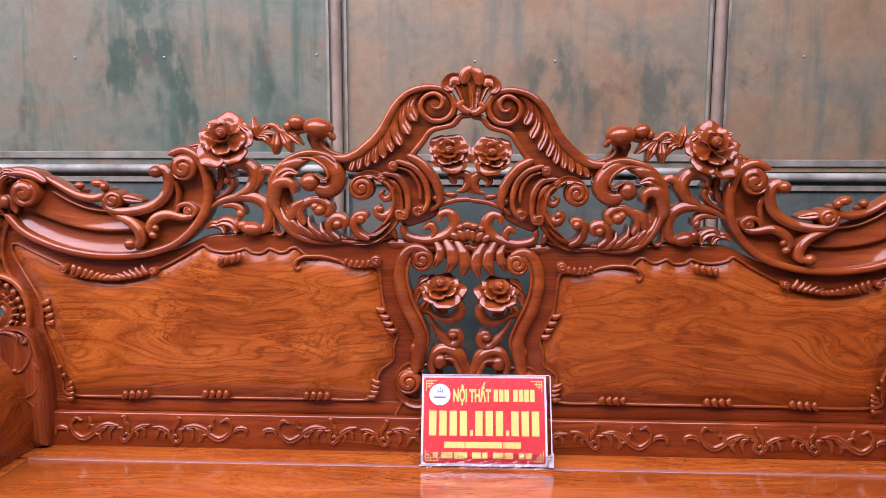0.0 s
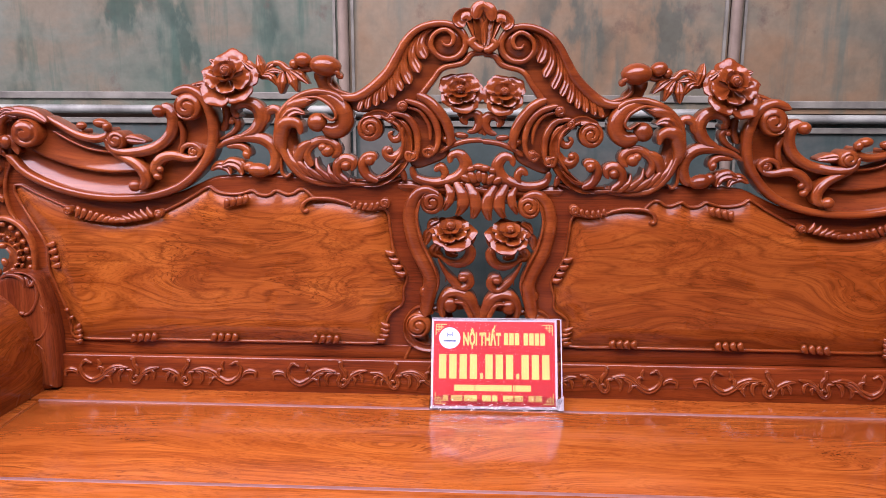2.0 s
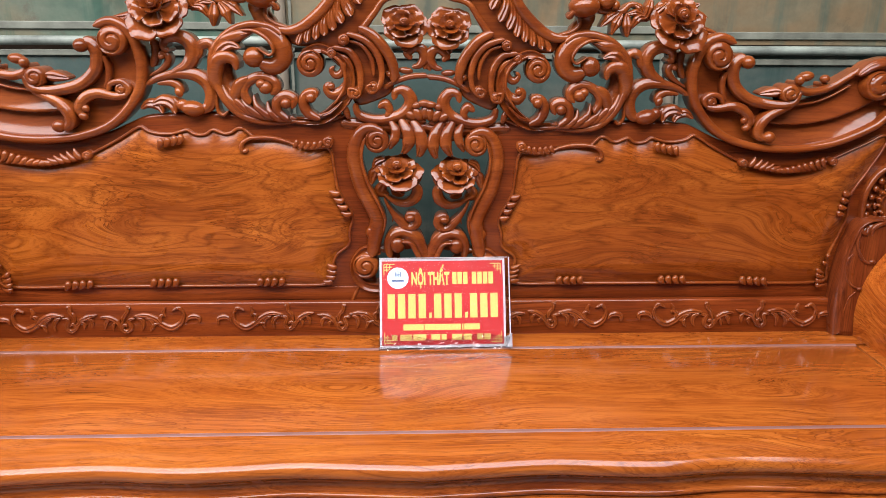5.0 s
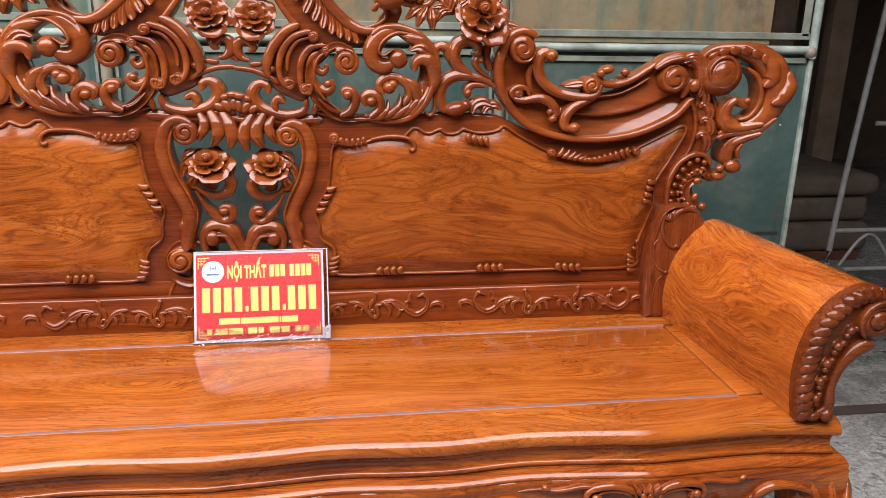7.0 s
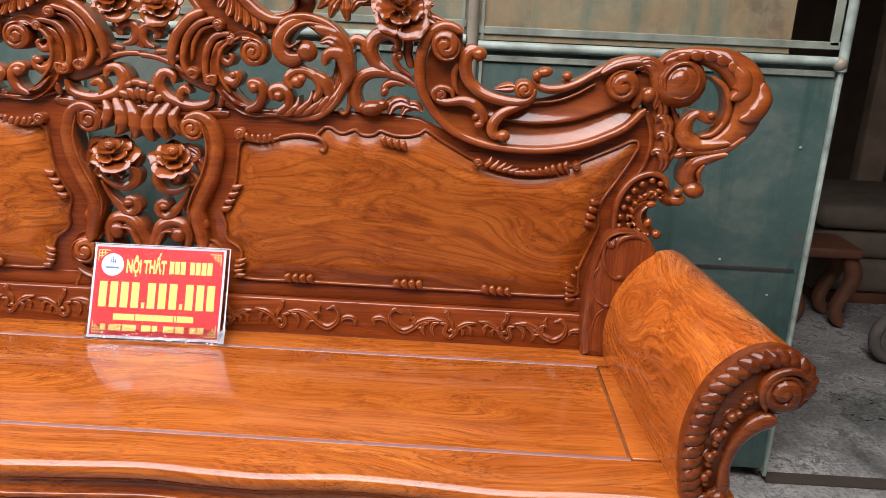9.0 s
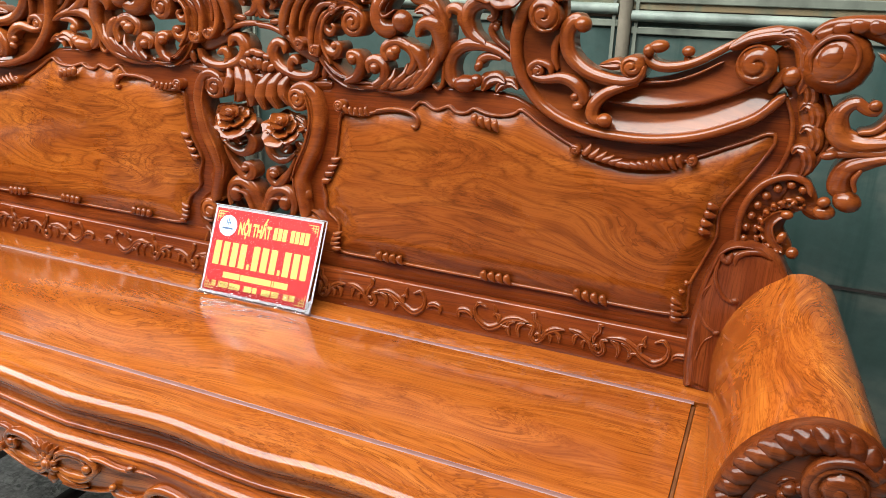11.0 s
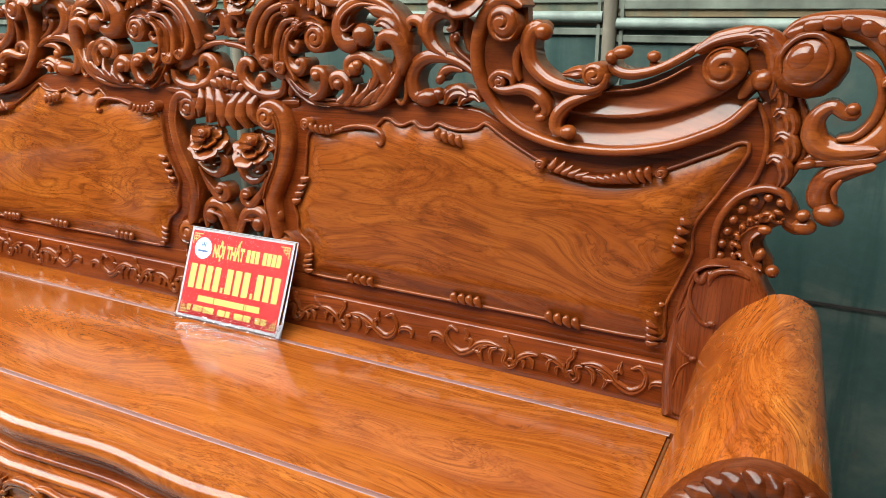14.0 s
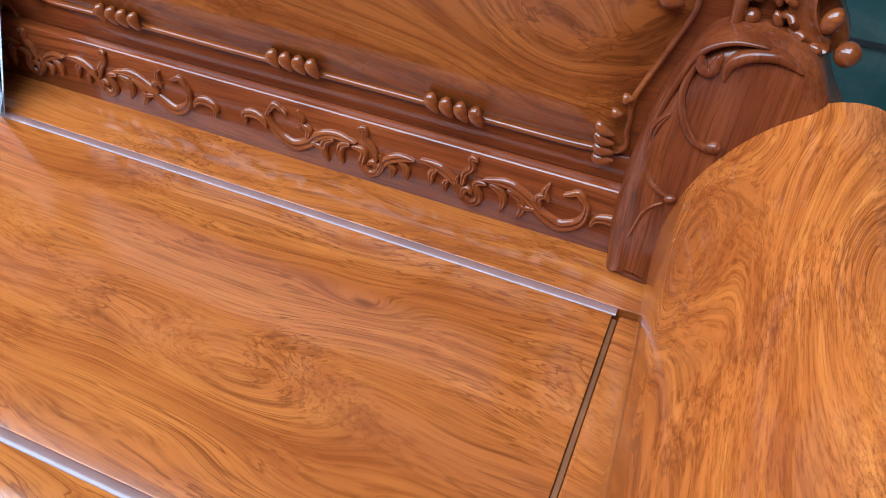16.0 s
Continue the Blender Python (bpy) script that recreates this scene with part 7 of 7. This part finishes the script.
    part("tendril", band(B(), [(0.297, 0.690), (0.295, 0.675), (0.303, 0.661)], (0.0016, 0.0040, 0.0016), 0.0238, 0.012, "leaf", s), CARVED, p)
    part("tendril", band(B(), [(0.287, 0.683), (0.281, 0.675), (0.283, 0.665)], (0.0016, 0.0048, 0.0016), 0.0238, 0.012, "leaf", s), CARVED, p)
    part("tendril", band(B(), [(0.387, 0.677), (0.374, 0.673), (0.368, 0.677)], (0.0016, 0.0040, 0.0016), 0.0238, 0.012, "leaf", s), CARVED, p)
    part("tendril", band(B(), [(0.022, 0.676), (0.023, 0.689), (0.035, 0.693), (0.047, 0.690), (0.053, 0.681)], (0.0024, 0.0055, 0.0071, 0.0055, 0.0016), 0.0238, 0.012, "leaf", s), CARVED, p)
    part("tendril", band(B(), [(0.063, 0.711), (0.057, 0.698), (0.064, 0.678), (0.085, 0.664), (0.108, 0.673), (0.122, 0.687), (0.143, 0.696), (0.172, 0.695)], (0.0024, 0.0048, 0.0079, 0.0095, 0.0079, 0.0071, 0.0063, 0.0016), 0.0238, 0.012, "leaf", s), CARVED, p)
    part("tendril", band(B(), [(0.059, 0.705), (0.068, 0.714), (0.076, 0.712), (0.083, 0.708)], (0.0032, 0.0047, 0.0032, 0.0016), 0.0238, 0.012, "leaf", s), CARVED, p)
    part("tendril", band(B(), [(0.098, 0.716), (0.103, 0.704), (0.098, 0.694)], (0.0016, 0.0047, 0.0024), 0.0238, 0.012, "leaf", s), CARVED, p)
    part("tendril", band(B(), [(0.102, 0.700), (0.110, 0.692), (0.106, 0.682)], (0.0024, 0.0055, 0.0024), 0.0238, 0.012, "leaf", s), CARVED, p)
    part("tendril", band(B(), [(0.144, 0.691), (0.131, 0.684), (0.127, 0.670), (0.133, 0.657)], (0.0024, 0.0063, 0.0056, 0.0016), 0.0238, 0.012, "leaf", s), CARVED, p)
    part("tendril", band(B(), [(0.165, 0.691), (0.153, 0.685), (0.149, 0.672), (0.153, 0.659)], (0.0024, 0.0064, 0.0048, 0.0016), 0.0238, 0.012, "leaf", s), CARVED, p)
    part("tendril", band(B(), [(0.177, 0.716), (0.184, 0.717), (0.184, 0.705), (0.193, 0.693), (0.197, 0.678)], (0.0024, 0.0048, 0.0048, 0.0048, 0.0024), 0.0238, 0.012, "leaf", s), CARVED, p)
    part("tendril", band(B(), [(0.167, 0.690), (0.181, 0.684), (0.177, 0.667), (0.187, 0.656), (0.197, 0.664), (0.192, 0.674), (0.185, 0.670)], (0.0024, 0.0048, 0.0056, 0.0056, 0.0056, 0.0048, 0.0024), 0.0238, 0.012, "leaf", s), CARVED, p)
    part("tendril", band(B(), [(0.196, 0.662), (0.210, 0.681), (0.228, 0.691), (0.246, 0.694)], (0.0024, 0.0064, 0.0072, 0.0016), 0.0238, 0.012, "leaf", s), CARVED, p)
    part("tendril", band(B(), [(0.225, 0.688), (0.234, 0.679), (0.235, 0.664)], (0.0024, 0.0056, 0.0016), 0.0238, 0.012, "leaf", s), CARVED, p)
    part("tendril", band(B(), [(0.202, 0.688), (0.204, 0.672), (0.197, 0.658)], (0.0016, 0.0040, 0.0016), 0.0238, 0.012, "leaf", s), CARVED, p)
    part("tendril", band(B(), [(0.211, 0.680), (0.218, 0.672), (0.217, 0.662)], (0.0016, 0.0048, 0.0016), 0.0238, 0.012, "leaf", s), CARVED, p)
    part("tendril", band(B(), [(0.112, 0.678), (0.126, 0.674), (0.132, 0.678)], (0.0016, 0.0040, 0.0016), 0.0238, 0.012, "leaf", s), CARVED, p)

# carvings of the front apron and knees
for cx in (-0.80, -0.018, 0.775):
    p = part("rosette", volute(B(), cx, 0.510, 0.0105, 0.016, -0.004, 0.8, 1, 1, on_apron, 0.8), FRONT, sofa, "round rosette with acanthus leaves on the apron")
    for k in range(8):
        a = radians(22 + 45 * k)
        part("petal", lump(B(), cx + 0.0165 * math.cos(a), 0.510 + 0.0165 * math.sin(a), 0.0085, 0.0062, 22 + 45 * k, 0.006, 0.0060, 1, on_apron), FRONT, p)
    part("ring", band(B(), [(cx + 0.0125 * math.cos(a), 0.510 + 0.0125 * math.sin(a)) for a in (2 * math.pi * k / 10 for k in range(11))], 0.0022, 0.012, -0.004, "round", 1, on_apron, 0, False), FRONT, p)
    part("leaf", band(B(), [(cx, 0.492), (cx, 0.480), (cx, 0.464)], (0.006, 0.012, 0.003), (0.008, 0.014, 0.010), -0.004, "leaf", 1, on_apron), FRONT, p)
    for s in (-1, 1):
        def sweep(pts, w, d=0.012, prof="round", name="scroll"):
            part(name, band(B(), [(cx + s * x, z - 0.10 * max(0, z - 0.515)) for x, z in pts], w, d, -0.006, prof, 1, on_apron), FRONT, p)
        # the main vine rolls out and back into a curl
        sweep([(0.018, 0.524), (0.026, 0.538), (0.048, 0.549), (0.078, 0.551), (0.104, 0.543), (0.112, 0.526), (0.100, 0.514), (0.086, 0.521), (0.090, 0.534)], (0.0035, 0.0055, 0.0065, 0.0065, 0.0065, 0.0060, 0.0055, 0.0050, 0.0030), (0.008, 0.011, 0.013, 0.014, 0.014, 0.013, 0.013, 0.013, 0.012))
        sweep([(0.022, 0.522), (0.040, 0.536), (0.066, 0.540), (0.088, 0.534)], (0.0020, 0.0040, 0.0040, 0.0020), 0.009)
        part("bead", lump(B(), cx + s * 0.095, 0.526, 0.0085, 0.0080, 0, 0.010, 0.0080, 1, on_apron), FRONT, p)
        # its tail runs on to a small bud
        sweep([(0.092, 0.549), (0.122, 0.550), (0.148, 0.545), (0.172, 0.543), (0.190, 0.547), (0.188, 0.553)], (0.0020, 0.0040, 0.0038, 0.0038, 0.0042, 0.0025), 0.010)
        part("bead", lump(B(), cx + s * 0.186, 0.549, 0.0085, 0.0050, s * 25, 0.009, 0.0060, 1, on_apron), FRONT, p)
        sweep([(0.188, 0.546), (0.210, 0.545), (0.236, 0.542)], (0.0022, 0.0026, 0.0010), (0.006, 0.004, 0.001))
        # fan of leaves above and acanthus below the rosette
        for x0, x1, z1 in ((0.004, 0.007, 0.552), (0.012, 0.024, 0.551), (0.019, 0.042, 0.547)):
            sweep([(x0, 0.529), ((x0 + x1) / 2 - 0.001, 0.541), (x1, z1)], (0.0030, 0.0055, 0.0015), (0.008, 0.013, 0.010), "leaf", "leaf")
        sweep([(0.020, 0.505), (0.040, 0.495), (0.066, 0.494), (0.090, 0.503), (0.098, 0.514)], (0.004, 0.010, 0.012, 0.008, 0.003), (0.006, 0.010, 0.011, 0.010, 0.008), "leaf", "leaf")
        sweep([(0.014, 0.494), (0.030, 0.482), (0.056, 0.476), (0.084, 0.482)], (0.004, 0.0085, 0.0080, 0.003), (0.006, 0.011, 0.010, 0.006), "leaf", "leaf")
        # beaded lower edge, then the lip and the arch beside the leg
        sweep([(0.020, 0.470), (0.05, 0.468), (0.10, 0.475), (0.138, 0.489)], (0.0030, 0.0032, 0.0032, 0.0020), 0.007)
        sweep([(0.140, 0.504), (0.142, 0.492), (0.156, 0.484), (0.180, 0.483), (0.202, 0.492), (0.214, 0.505)], (0.0030, 0.0060, 0.0075, 0.0080, 0.0065, 0.0030), (0.008, 0.013, 0.014, 0.013, 0.011, 0.006))
        part("bead", lump(B(), cx + s * 0.146, 0.502, 0.0065, 0.0060, 0, 0.009, 0.0065, 1, on_apron), FRONT, p)
        sweep([(0.240, 0.491), (0.227, 0.486), (0.219, 0.497), (0.226, 0.514), (0.252, 0.526), (0.290, 0.524), (0.326, 0.508), (0.350, 0.478)], (0.0070, 0.0085, 0.0085, 0.0080, 0.0070, 0.0060, 0.0050, 0.0030), (0.012, 0.015, 0.015, 0.014, 0.012, 0.010, 0.008, 0.005))
for x in (-0.42, 0.42, -1.14, 1.14):
    def on_knee(u, z, d, x=x):
        r = float(np.interp(z, [q[0] for q in LEG[::-1]], [q[1] for q in LEG[::-1]]))
        o = float(np.interp(z, [q[0] for q in LEG[::-1]], [q[2] for q in LEG[::-1]]))
        side = min(0.98, abs(u - x) / r)
        return Vector((u, front_y(x) + 0.030 - o - 0.9 * r * (1 - side ** 2.8) ** (1 / 2.8) - d, z))
    for dx, z0, z1, w in ((-0.030, 0.470, 0.525, 0.008), (0.0, 0.455, 0.535, 0.010), (0.030, 0.470, 0.525, 0.008), (-0.016, 0.405, 0.470, 0.007), (0.016, 0.405, 0.470, 0.007)):
        part("knee_leaf", band(B(), [(x + dx * 0.5, z0), (x + dx * 1.0, (z0 + z1) / 2), (x + dx * 1.2, z1)], (w * 0.5, w, w * 0.3), 0.012, -0.008, "leaf", 1, on_knee), FRONT, sofa)
    for s in (-1, 1):
        part("foot_scroll", lump(B(), x + s * 0.050, 0.222, 0.020, 0.030, s * 12, 0.0, 0.022, 1, lambda u, z, d, x=x: Vector((u, front_y(x) + 0.005 - d, z))), FRONT, sofa, "rounded scroll on the foot")
for y in (-0.46, -0.08):
    part("bearer", board((-1.05, y - 0.025, 0.372), (1.05, y + 0.025, 0.610)), FRONT, sofa)

# ---- steel trestles under the settee ----
for x in (-0.392, 0.145):
    tr = tagged(empty("trestle", None, (x, -0.28, 0)), "dark welded steel trestle carrying the settee", "trestle", "trestles under the settee")
    part("top_bar", board((-0.025, -0.335, 0.322), (0.025, 0.33, 0.368), 0.004), STEEL, tr)
    part("scraped_top", board((-0.022, -0.30, 0.3682), (0.022, 0.32, 0.3715), 0.001), BRASSY, tr, "scraped yellowish top of the bar")
    for y, o in ((-0.315, -0.06), (0.305, 0.06)):
        g = B()
        for sx, sy in ((-0.019, -0.019), (0.019, -0.019), (0.019, 0.019), (-0.019, 0.019)):
            for z, dy in ((0.321, 0), (0.0, o)):
                g.verts.new((sx, y + sy + dy, z))
        g.verts.ensure_lookup_table()
        v = g.verts
        for q in ((0, 2, 3, 1), (2, 4, 5, 3), (4, 6, 7, 5), (6, 0, 1, 7), (0, 2, 4, 6), (1, 3, 5, 7)):
            g.faces.new([v[k] for k in q])
        part("leg", g, STEEL, tr, "", False)
    part("stretcher", board((-0.012, -0.30, 0.09), (0.012, 0.29, 0.115), 0.002), STEEL, tr)

# ---- laminated sign leaning on the splat ----
sign_at = Vector((0.0545, -0.114, 0.6415))
sign = tagged(empty("sign", None, sign_at), "red laminated paper sign with yellow print, leaning on the settee back", "sign")
sign.rotation_euler = (radians(66.5), 0, radians(1.2))
SW, SH = 0.304, 0.211
clear, cn, cb = mat("clear_laminate", 0.08)
cb.inputs["Transmission Weight"].default_value, cb.inputs["IOR"].default_value, cb.inputs["Base Color"].default_value = 1.0, 1.25, (0.92, 0.94, 0.95, 1)
g = B()
nx, ny = 24, 14
for side in (0.0, -0.0008):
    grid = [[g.verts.new((-SW / 2 + SW * i / nx, SH * j / ny, side + 0.0035 + 0.0020 * math.sin(i * 0.55 + j * 0.3) * (0.2 + (i / nx) ** 3) + (0.010 * (i / nx - 0.9) * 10 * (1 - j / ny) ** 3 if i / nx > 0.9 else 0))) for i in range(nx + 1)] for j in range(ny + 1)]
    for a, b in zip(grid, grid[1:]):
        for i in range(nx):
            g.faces.new((a[i], a[i + 1], b[i + 1], b[i]))
sleeve = part("sleeve", g, clear, sign, "clear crinkled plastic sleeve")
sleeve.visible_shadow = False
# reflections along the clear sleeve's edges, drawn as thin pale strips
part("sleeve_seam", box(B(), (SW / 2 - 0.003, 0.002, 0.004), (SW / 2 - 0.0005, SH - 0.002, 0.0046)), PAPER, sign, "pale strip drawn as the glint along the sleeve's edge", False)
part("sleeve_seam", box(B(), (-SW / 2 + 0.003, SH - 0.0025, 0.004), (SW / 2 - 0.004, SH - 0.0008, 0.0046)), PAPER, sign, "", False)
foot = B()
rows = []
for j in range(9):
    rows.append([])
    for i in range(49):
        h = noise.noise(Vector((i * 0.42, j * 0.55, 4.0))) + 0.7 * noise.noise(Vector((i * 1.1, j * 1.2, 9.0)))
        rows[-1].append(foot.verts.new((-SW / 2 + SW * i / 48, -0.002 + (0.030 + 0.006 * math.sin(i * 0.21)) * j / 8, 0.0072 + 0.0022 * h * (1 - 0.7 * j / 8))))
for a, b in zip(rows, rows[1:]):
    for i in range(48):
        foot.faces.new((a[i], a[i + 1], b[i + 1], b[i]))
bmesh.ops.solidify(foot, geom=foot.faces[:], thickness=0.0004)
crumple = part("crumpled_foot", foot, clear, sign, "crumpled glossy foot of the sleeve", False)
crumple.visible_shadow = False
fold = B()
fv = [fold.verts.new(q) for q in ((SW / 2 - 0.012, 0.001, 0.006), (SW / 2 + 0.001, 0.002, 0.013), (SW / 2 + 0.002, 0.034, 0.007), (SW / 2 - 0.012, 0.026, 0.005))]
fold.faces.new(fv)
bmesh.ops.solidify(fold, geom=fold.faces[:], thickness=0.0006)
part("turned_corner", fold, PAPER, sign, "bent pale corner of the sleeve", False)


def print_patch(name, x0, y0, x1, y1, lift, material, parent=None, label=""):
    """A flat printed patch on the sign; x and y as shares of the sheet, y from its foot."""
    pw = 0.290
    a, b = -SW / 2 + 0.003 + pw * x0, -SW / 2 + 0.003 + pw * x1
    return part(name, box(B(), (a, SH * y0, lift - 0.0003), (b, SH * y1, lift)), material, parent or sign, label, False)


print_patch("white_sheet", 0, 0.015, 1, 0.985, 0.0, PAPER, None, "white paper border")
print_patch("red_field", 0.017, 0.045, 0.983, 0.960, 0.0004, RED, None, "plain red printed field")
disc = B()
bmesh.ops.create_cone(disc, cap_ends=True, segments=40, radius1=0.0245, radius2=0.0245, depth=0.0004, matrix=Matrix.Translation((-SW / 2 + 0.003 + 0.145 * 0.290, SH * 0.775, 0.0008)))
part("logo_disc", disc, PALEBLUE, sign, "pale blue disc with plain marks", False)
for x0, y0, x1, y1 in ((0.125, 0.79, 0.133, 0.84), (0.143, 0.785, 0.150, 0.86), (0.160, 0.79, 0.168, 0.84), (0.125, 0.805, 0.168, 0.815), (0.095, 0.735, 0.195, 0.755)):
    print_patch("logo_mark", x0, y0, x1, y1, 0.0014, NAVY)
# readable words of the heading
cu = bpy.data.curves.new("heading", "FONT")
cu.body, cu.size, cu.extrude = "N\u1ed8I TH\u1ea4T", 0.036, 0.00015
cu.offset = 0.0016
word = new("heading_curve", cu)
dg = bpy.context.evaluated_depsgraph_get()
dg.update()
me = bpy.data.meshes.new_from_object(word.evaluated_get(dg))
bpy.data.objects.remove(word)
xs = [v.co.x for v in me.vertices]
wide, x_min = max(xs) - min(xs), min(xs)
for v in me.vertices:
    v.co = ((v.co.x - x_min) / wide * 0.0880 - SW / 2 + 0.003 + 0.252 * 0.290, v.co.y / 0.0265 * 0.029 + SH * 0.703, v.co.z + 0.0010)
me.materials.clear()
me.materials.append(YELLOW)
head = new("heading", me)
head.parent = sign
tagged(head, "bold yellow heading letters")
for x0, x1 in ((0.578, 0.612), (0.620, 0.656), (0.664, 0.700), (0.735, 0.771), (0.779, 0.815), (0.823, 0.859), (0.867, 0.905)):
    print_patch("name_bar", x0, 0.703, x1, 0.835, 0.0010, YELLOW)
x = 0.062
for k, ch in enumerate("####.###.###"):
    w = 0.024 if ch == "." else 0.058
    print_patch("number_bar", x, 0.335, x + w, 0.395 if ch == "." else 0.600, 0.0010, YELLOW)
    x += w + 0.0235 if ch != "." else w + 0.018
for x0, x1 in ((0.185, 0.345), (0.352, 0.640), (0.648, 0.660), (0.666, 0.790)):
    print_patch("site_bar", x0, 0.205, x1, 0.270, 0.0010, YELLOW)
for x0, x1 in ((0.095, 0.135), (0.160, 0.250), (0.262, 0.365), (0.405, 0.475), (0.485, 0.525), (0.570, 0.650), (0.660, 0.725), (0.770, 0.815), (0.825, 0.875)):
    print_patch("address_bar", x0, 0.095, x1, 0.160, 0.0010, YELLOW)
for cx, sx in ((0.035, 1), (0.965, -1)):
    for cy, sy in ((0.925, -1), (0.070, 1)):
        for k in range(3):
            a, b = sorted((cx, cx + sx * (0.085 - 0.024 * k)))
            print_patch("corner_fret", a, cy + sy * 0.030 * k - 0.005, b, cy + sy * 0.030 * k + 0.005, 0.0010, YELLOW)
            a, b = sorted((cy, cy + sy * (0.115 - 0.03 * k)))
            print_patch("corner_fret", cx + sx * 0.022 * k - 0.003, a, cx + sx * 0.022 * k + 0.003, b, 0.0013, YELLOW)

# ---- things in the workshop beyond the gate ----
cart = tagged(empty("hand_cart", None, (2.62, 1.5, 0)), "white steel tube hand cart with one dusty wheel showing", "cart")


def tube(name, parent, pts, r, material, label=""):
    c, _ = spline(pts, max(2, 8 * (len(pts) - 1)))
    bm = B()
    rows = []
    for k, p in enumerate(c):
        q = Vector(c[min(k + 1, len(c) - 1)] - c[max(k - 1, 0)]).to_track_quat("Z", "Y")
        rows.append([bm.verts.new(Vector(p) + q @ Vector((r * math.cos(a), r * math.sin(a), 0))) for a in (2 * math.pi * j / 10 for j in range(10))])
    for a, b in zip(rows, rows[1:]):
        for j in range(10):
            bm.faces.new((a[j], a[(j + 1) % 10], b[(j + 1) % 10], b[j]))
    bm.faces.new(rows[0])
    bm.faces.new(rows[-1])
    return part(name, bm, material, parent, label)


for y in (0.0, 0.42):
    tube("upright", cart, [(y * 1.8, y, 0.12), (y * 1.8, y, 0.40), (0.04 + y * 1.8, y, 1.0), (0.08 + y * 1.8, y, 1.5)], 0.014, WHITE, "leaning white steel tube")
for z, x0 in ((0.40, 0.0), (0.20, 0.0), (0.92, 0.13)):
    tube("crossbar", cart, [(x0, 0.0, z), (x0 + 0.75, 0.0, z)], 0.011, WHITE)
tube("brace", cart, [(0.05, 0.0, 0.20), (0.16, 0.0, 0.36), (0.24, 0.0, 0.36), (0.36, 0.0, 0.20)], 0.008, WHITE)
for x in (-0.02, 0.72):
    g = B()
    rows = []
    for k in range(28):
        a = 2 * math.pi * k / 28
        rows.append([g.verts.new((x + (0.098 + 0.024 * math.cos(b)) * math.cos(a), -0.05 + 0.026 * math.sin(b), 0.123 + (0.098 + 0.024 * math.cos(b)) * math.sin(a))) for b in (2 * math.pi * j / 10 for j in range(10))])
    for k in range(28):
        for j in range(10):
            g.faces.new((rows[k][j], rows[k][(j + 1) % 10], rows[(k + 1) % 28][(j + 1) % 10], rows[(k + 1) % 28][j]))
    wheel = part("wheel", g, RUBBER, cart, "dusty rubber tyre")
    part("rim", rod(B(), (x, -0.068, 0.123), (x, -0.032, 0.123), 0.078, seg=28), RUBBER, wheel)

daybed = tagged(empty("daybed", None, (3.05, 2.5, 0)), "dusty cream covered daybed with thick cushions", "daybed")
for z0, z1, d in ((0.06, 0.24, 0.0), (0.24, 0.40, 0.02), (0.40, 0.53, -0.01)):
    part("cushion", board((-0.50 + d, -0.3 + d, z0), (0.34 - d, 0.5, z1), 0.05), CLOTH, daybed, "rounded dusty cushion")
part("plinth", board((-0.46, -0.27, 0.0), (0.30, 0.48, 0.06)), RAWWOOD, daybed)
stool = tagged(empty("stool", None, (2.44, 1.95, 0)), "unfinished red-brown wooden stool with curved legs", "stool")
part("seat", board((-0.16, -0.15, 0.36), (0.14, 0.15, 0.41), 0.015), RAWWOOD, stool)
for sx in (-1, 1):
    for sy in (-1, 1):
        part("leg", band(B(), [(sx * 0.10, 0.37), (sx * 0.145, 0.25), (sx * 0.09, 0.10), (sx * 0.12, 0.012)], (0.035, 0.04, 0.026, 0.03), 0.03, -0.03, "round", 1, lambda u, w, d, sy=sy: Vector((u, sy * 0.09 - d, max(0.0, w)))), RAWWOOD, stool)
for x, z0, z1 in ((3.3, 0.0, 2.6), (3.75, 0.0, 3.0)):
    post = tagged(part("timber_post", board((x, 3.4, z0), (x + 0.17, 3.5, z1), 0.006), TIMBER, None, "dusty pale timber post leaning in the workshop"), category="post")
chair = tagged(empty("wood_chair", None, (-2.75, 1.05, 0)), "dark polished wooden chair with slatted back in the workshop", "chair")
part("seat", board((-0.3, -0.3, 0.44), (0.3, 0.3, 0.49), 0.012), CARVED, chair)
for sx in (-1, 1):
    for sy in (-1, 1):
        part("leg", board((sx * 0.27 - 0.025, sy * 0.27 - 0.025, 0.0), (sx * 0.27 + 0.025, sy * 0.27 + 0.025, 0.44 if sy < 0 else 1.15), 0.006), CARVED, chair)
for z in (0.62, 0.74, 0.86, 0.98, 1.10):
    part("slat", board((-0.245, 0.255, z), (0.245, 0.28, z + 0.05), 0.008), CARVED, chair)
film = B()
bmesh.ops.create_grid(film, x_segments=26, y_segments=18, size=1)
for v in film.verts:
    h = noise.noise(Vector((v.co.x * 3.1, v.co.y * 3.4, 0.3))) + 0.6 * noise.noise(Vector((v.co.x * 8, v.co.y * 8, 2)))
    v.co = (v.co.x * 0.26 + 0.03 * h, v.co.y * 0.14 + 0.02 * h, 0.022 + 0.02 * h)
scrap = part("plastic_film", film, clear, None, "crumpled clear plastic film lying on the floor")
scrap.location = (2.42, 0.98, 0)
tagged(scrap, category="plastic film")
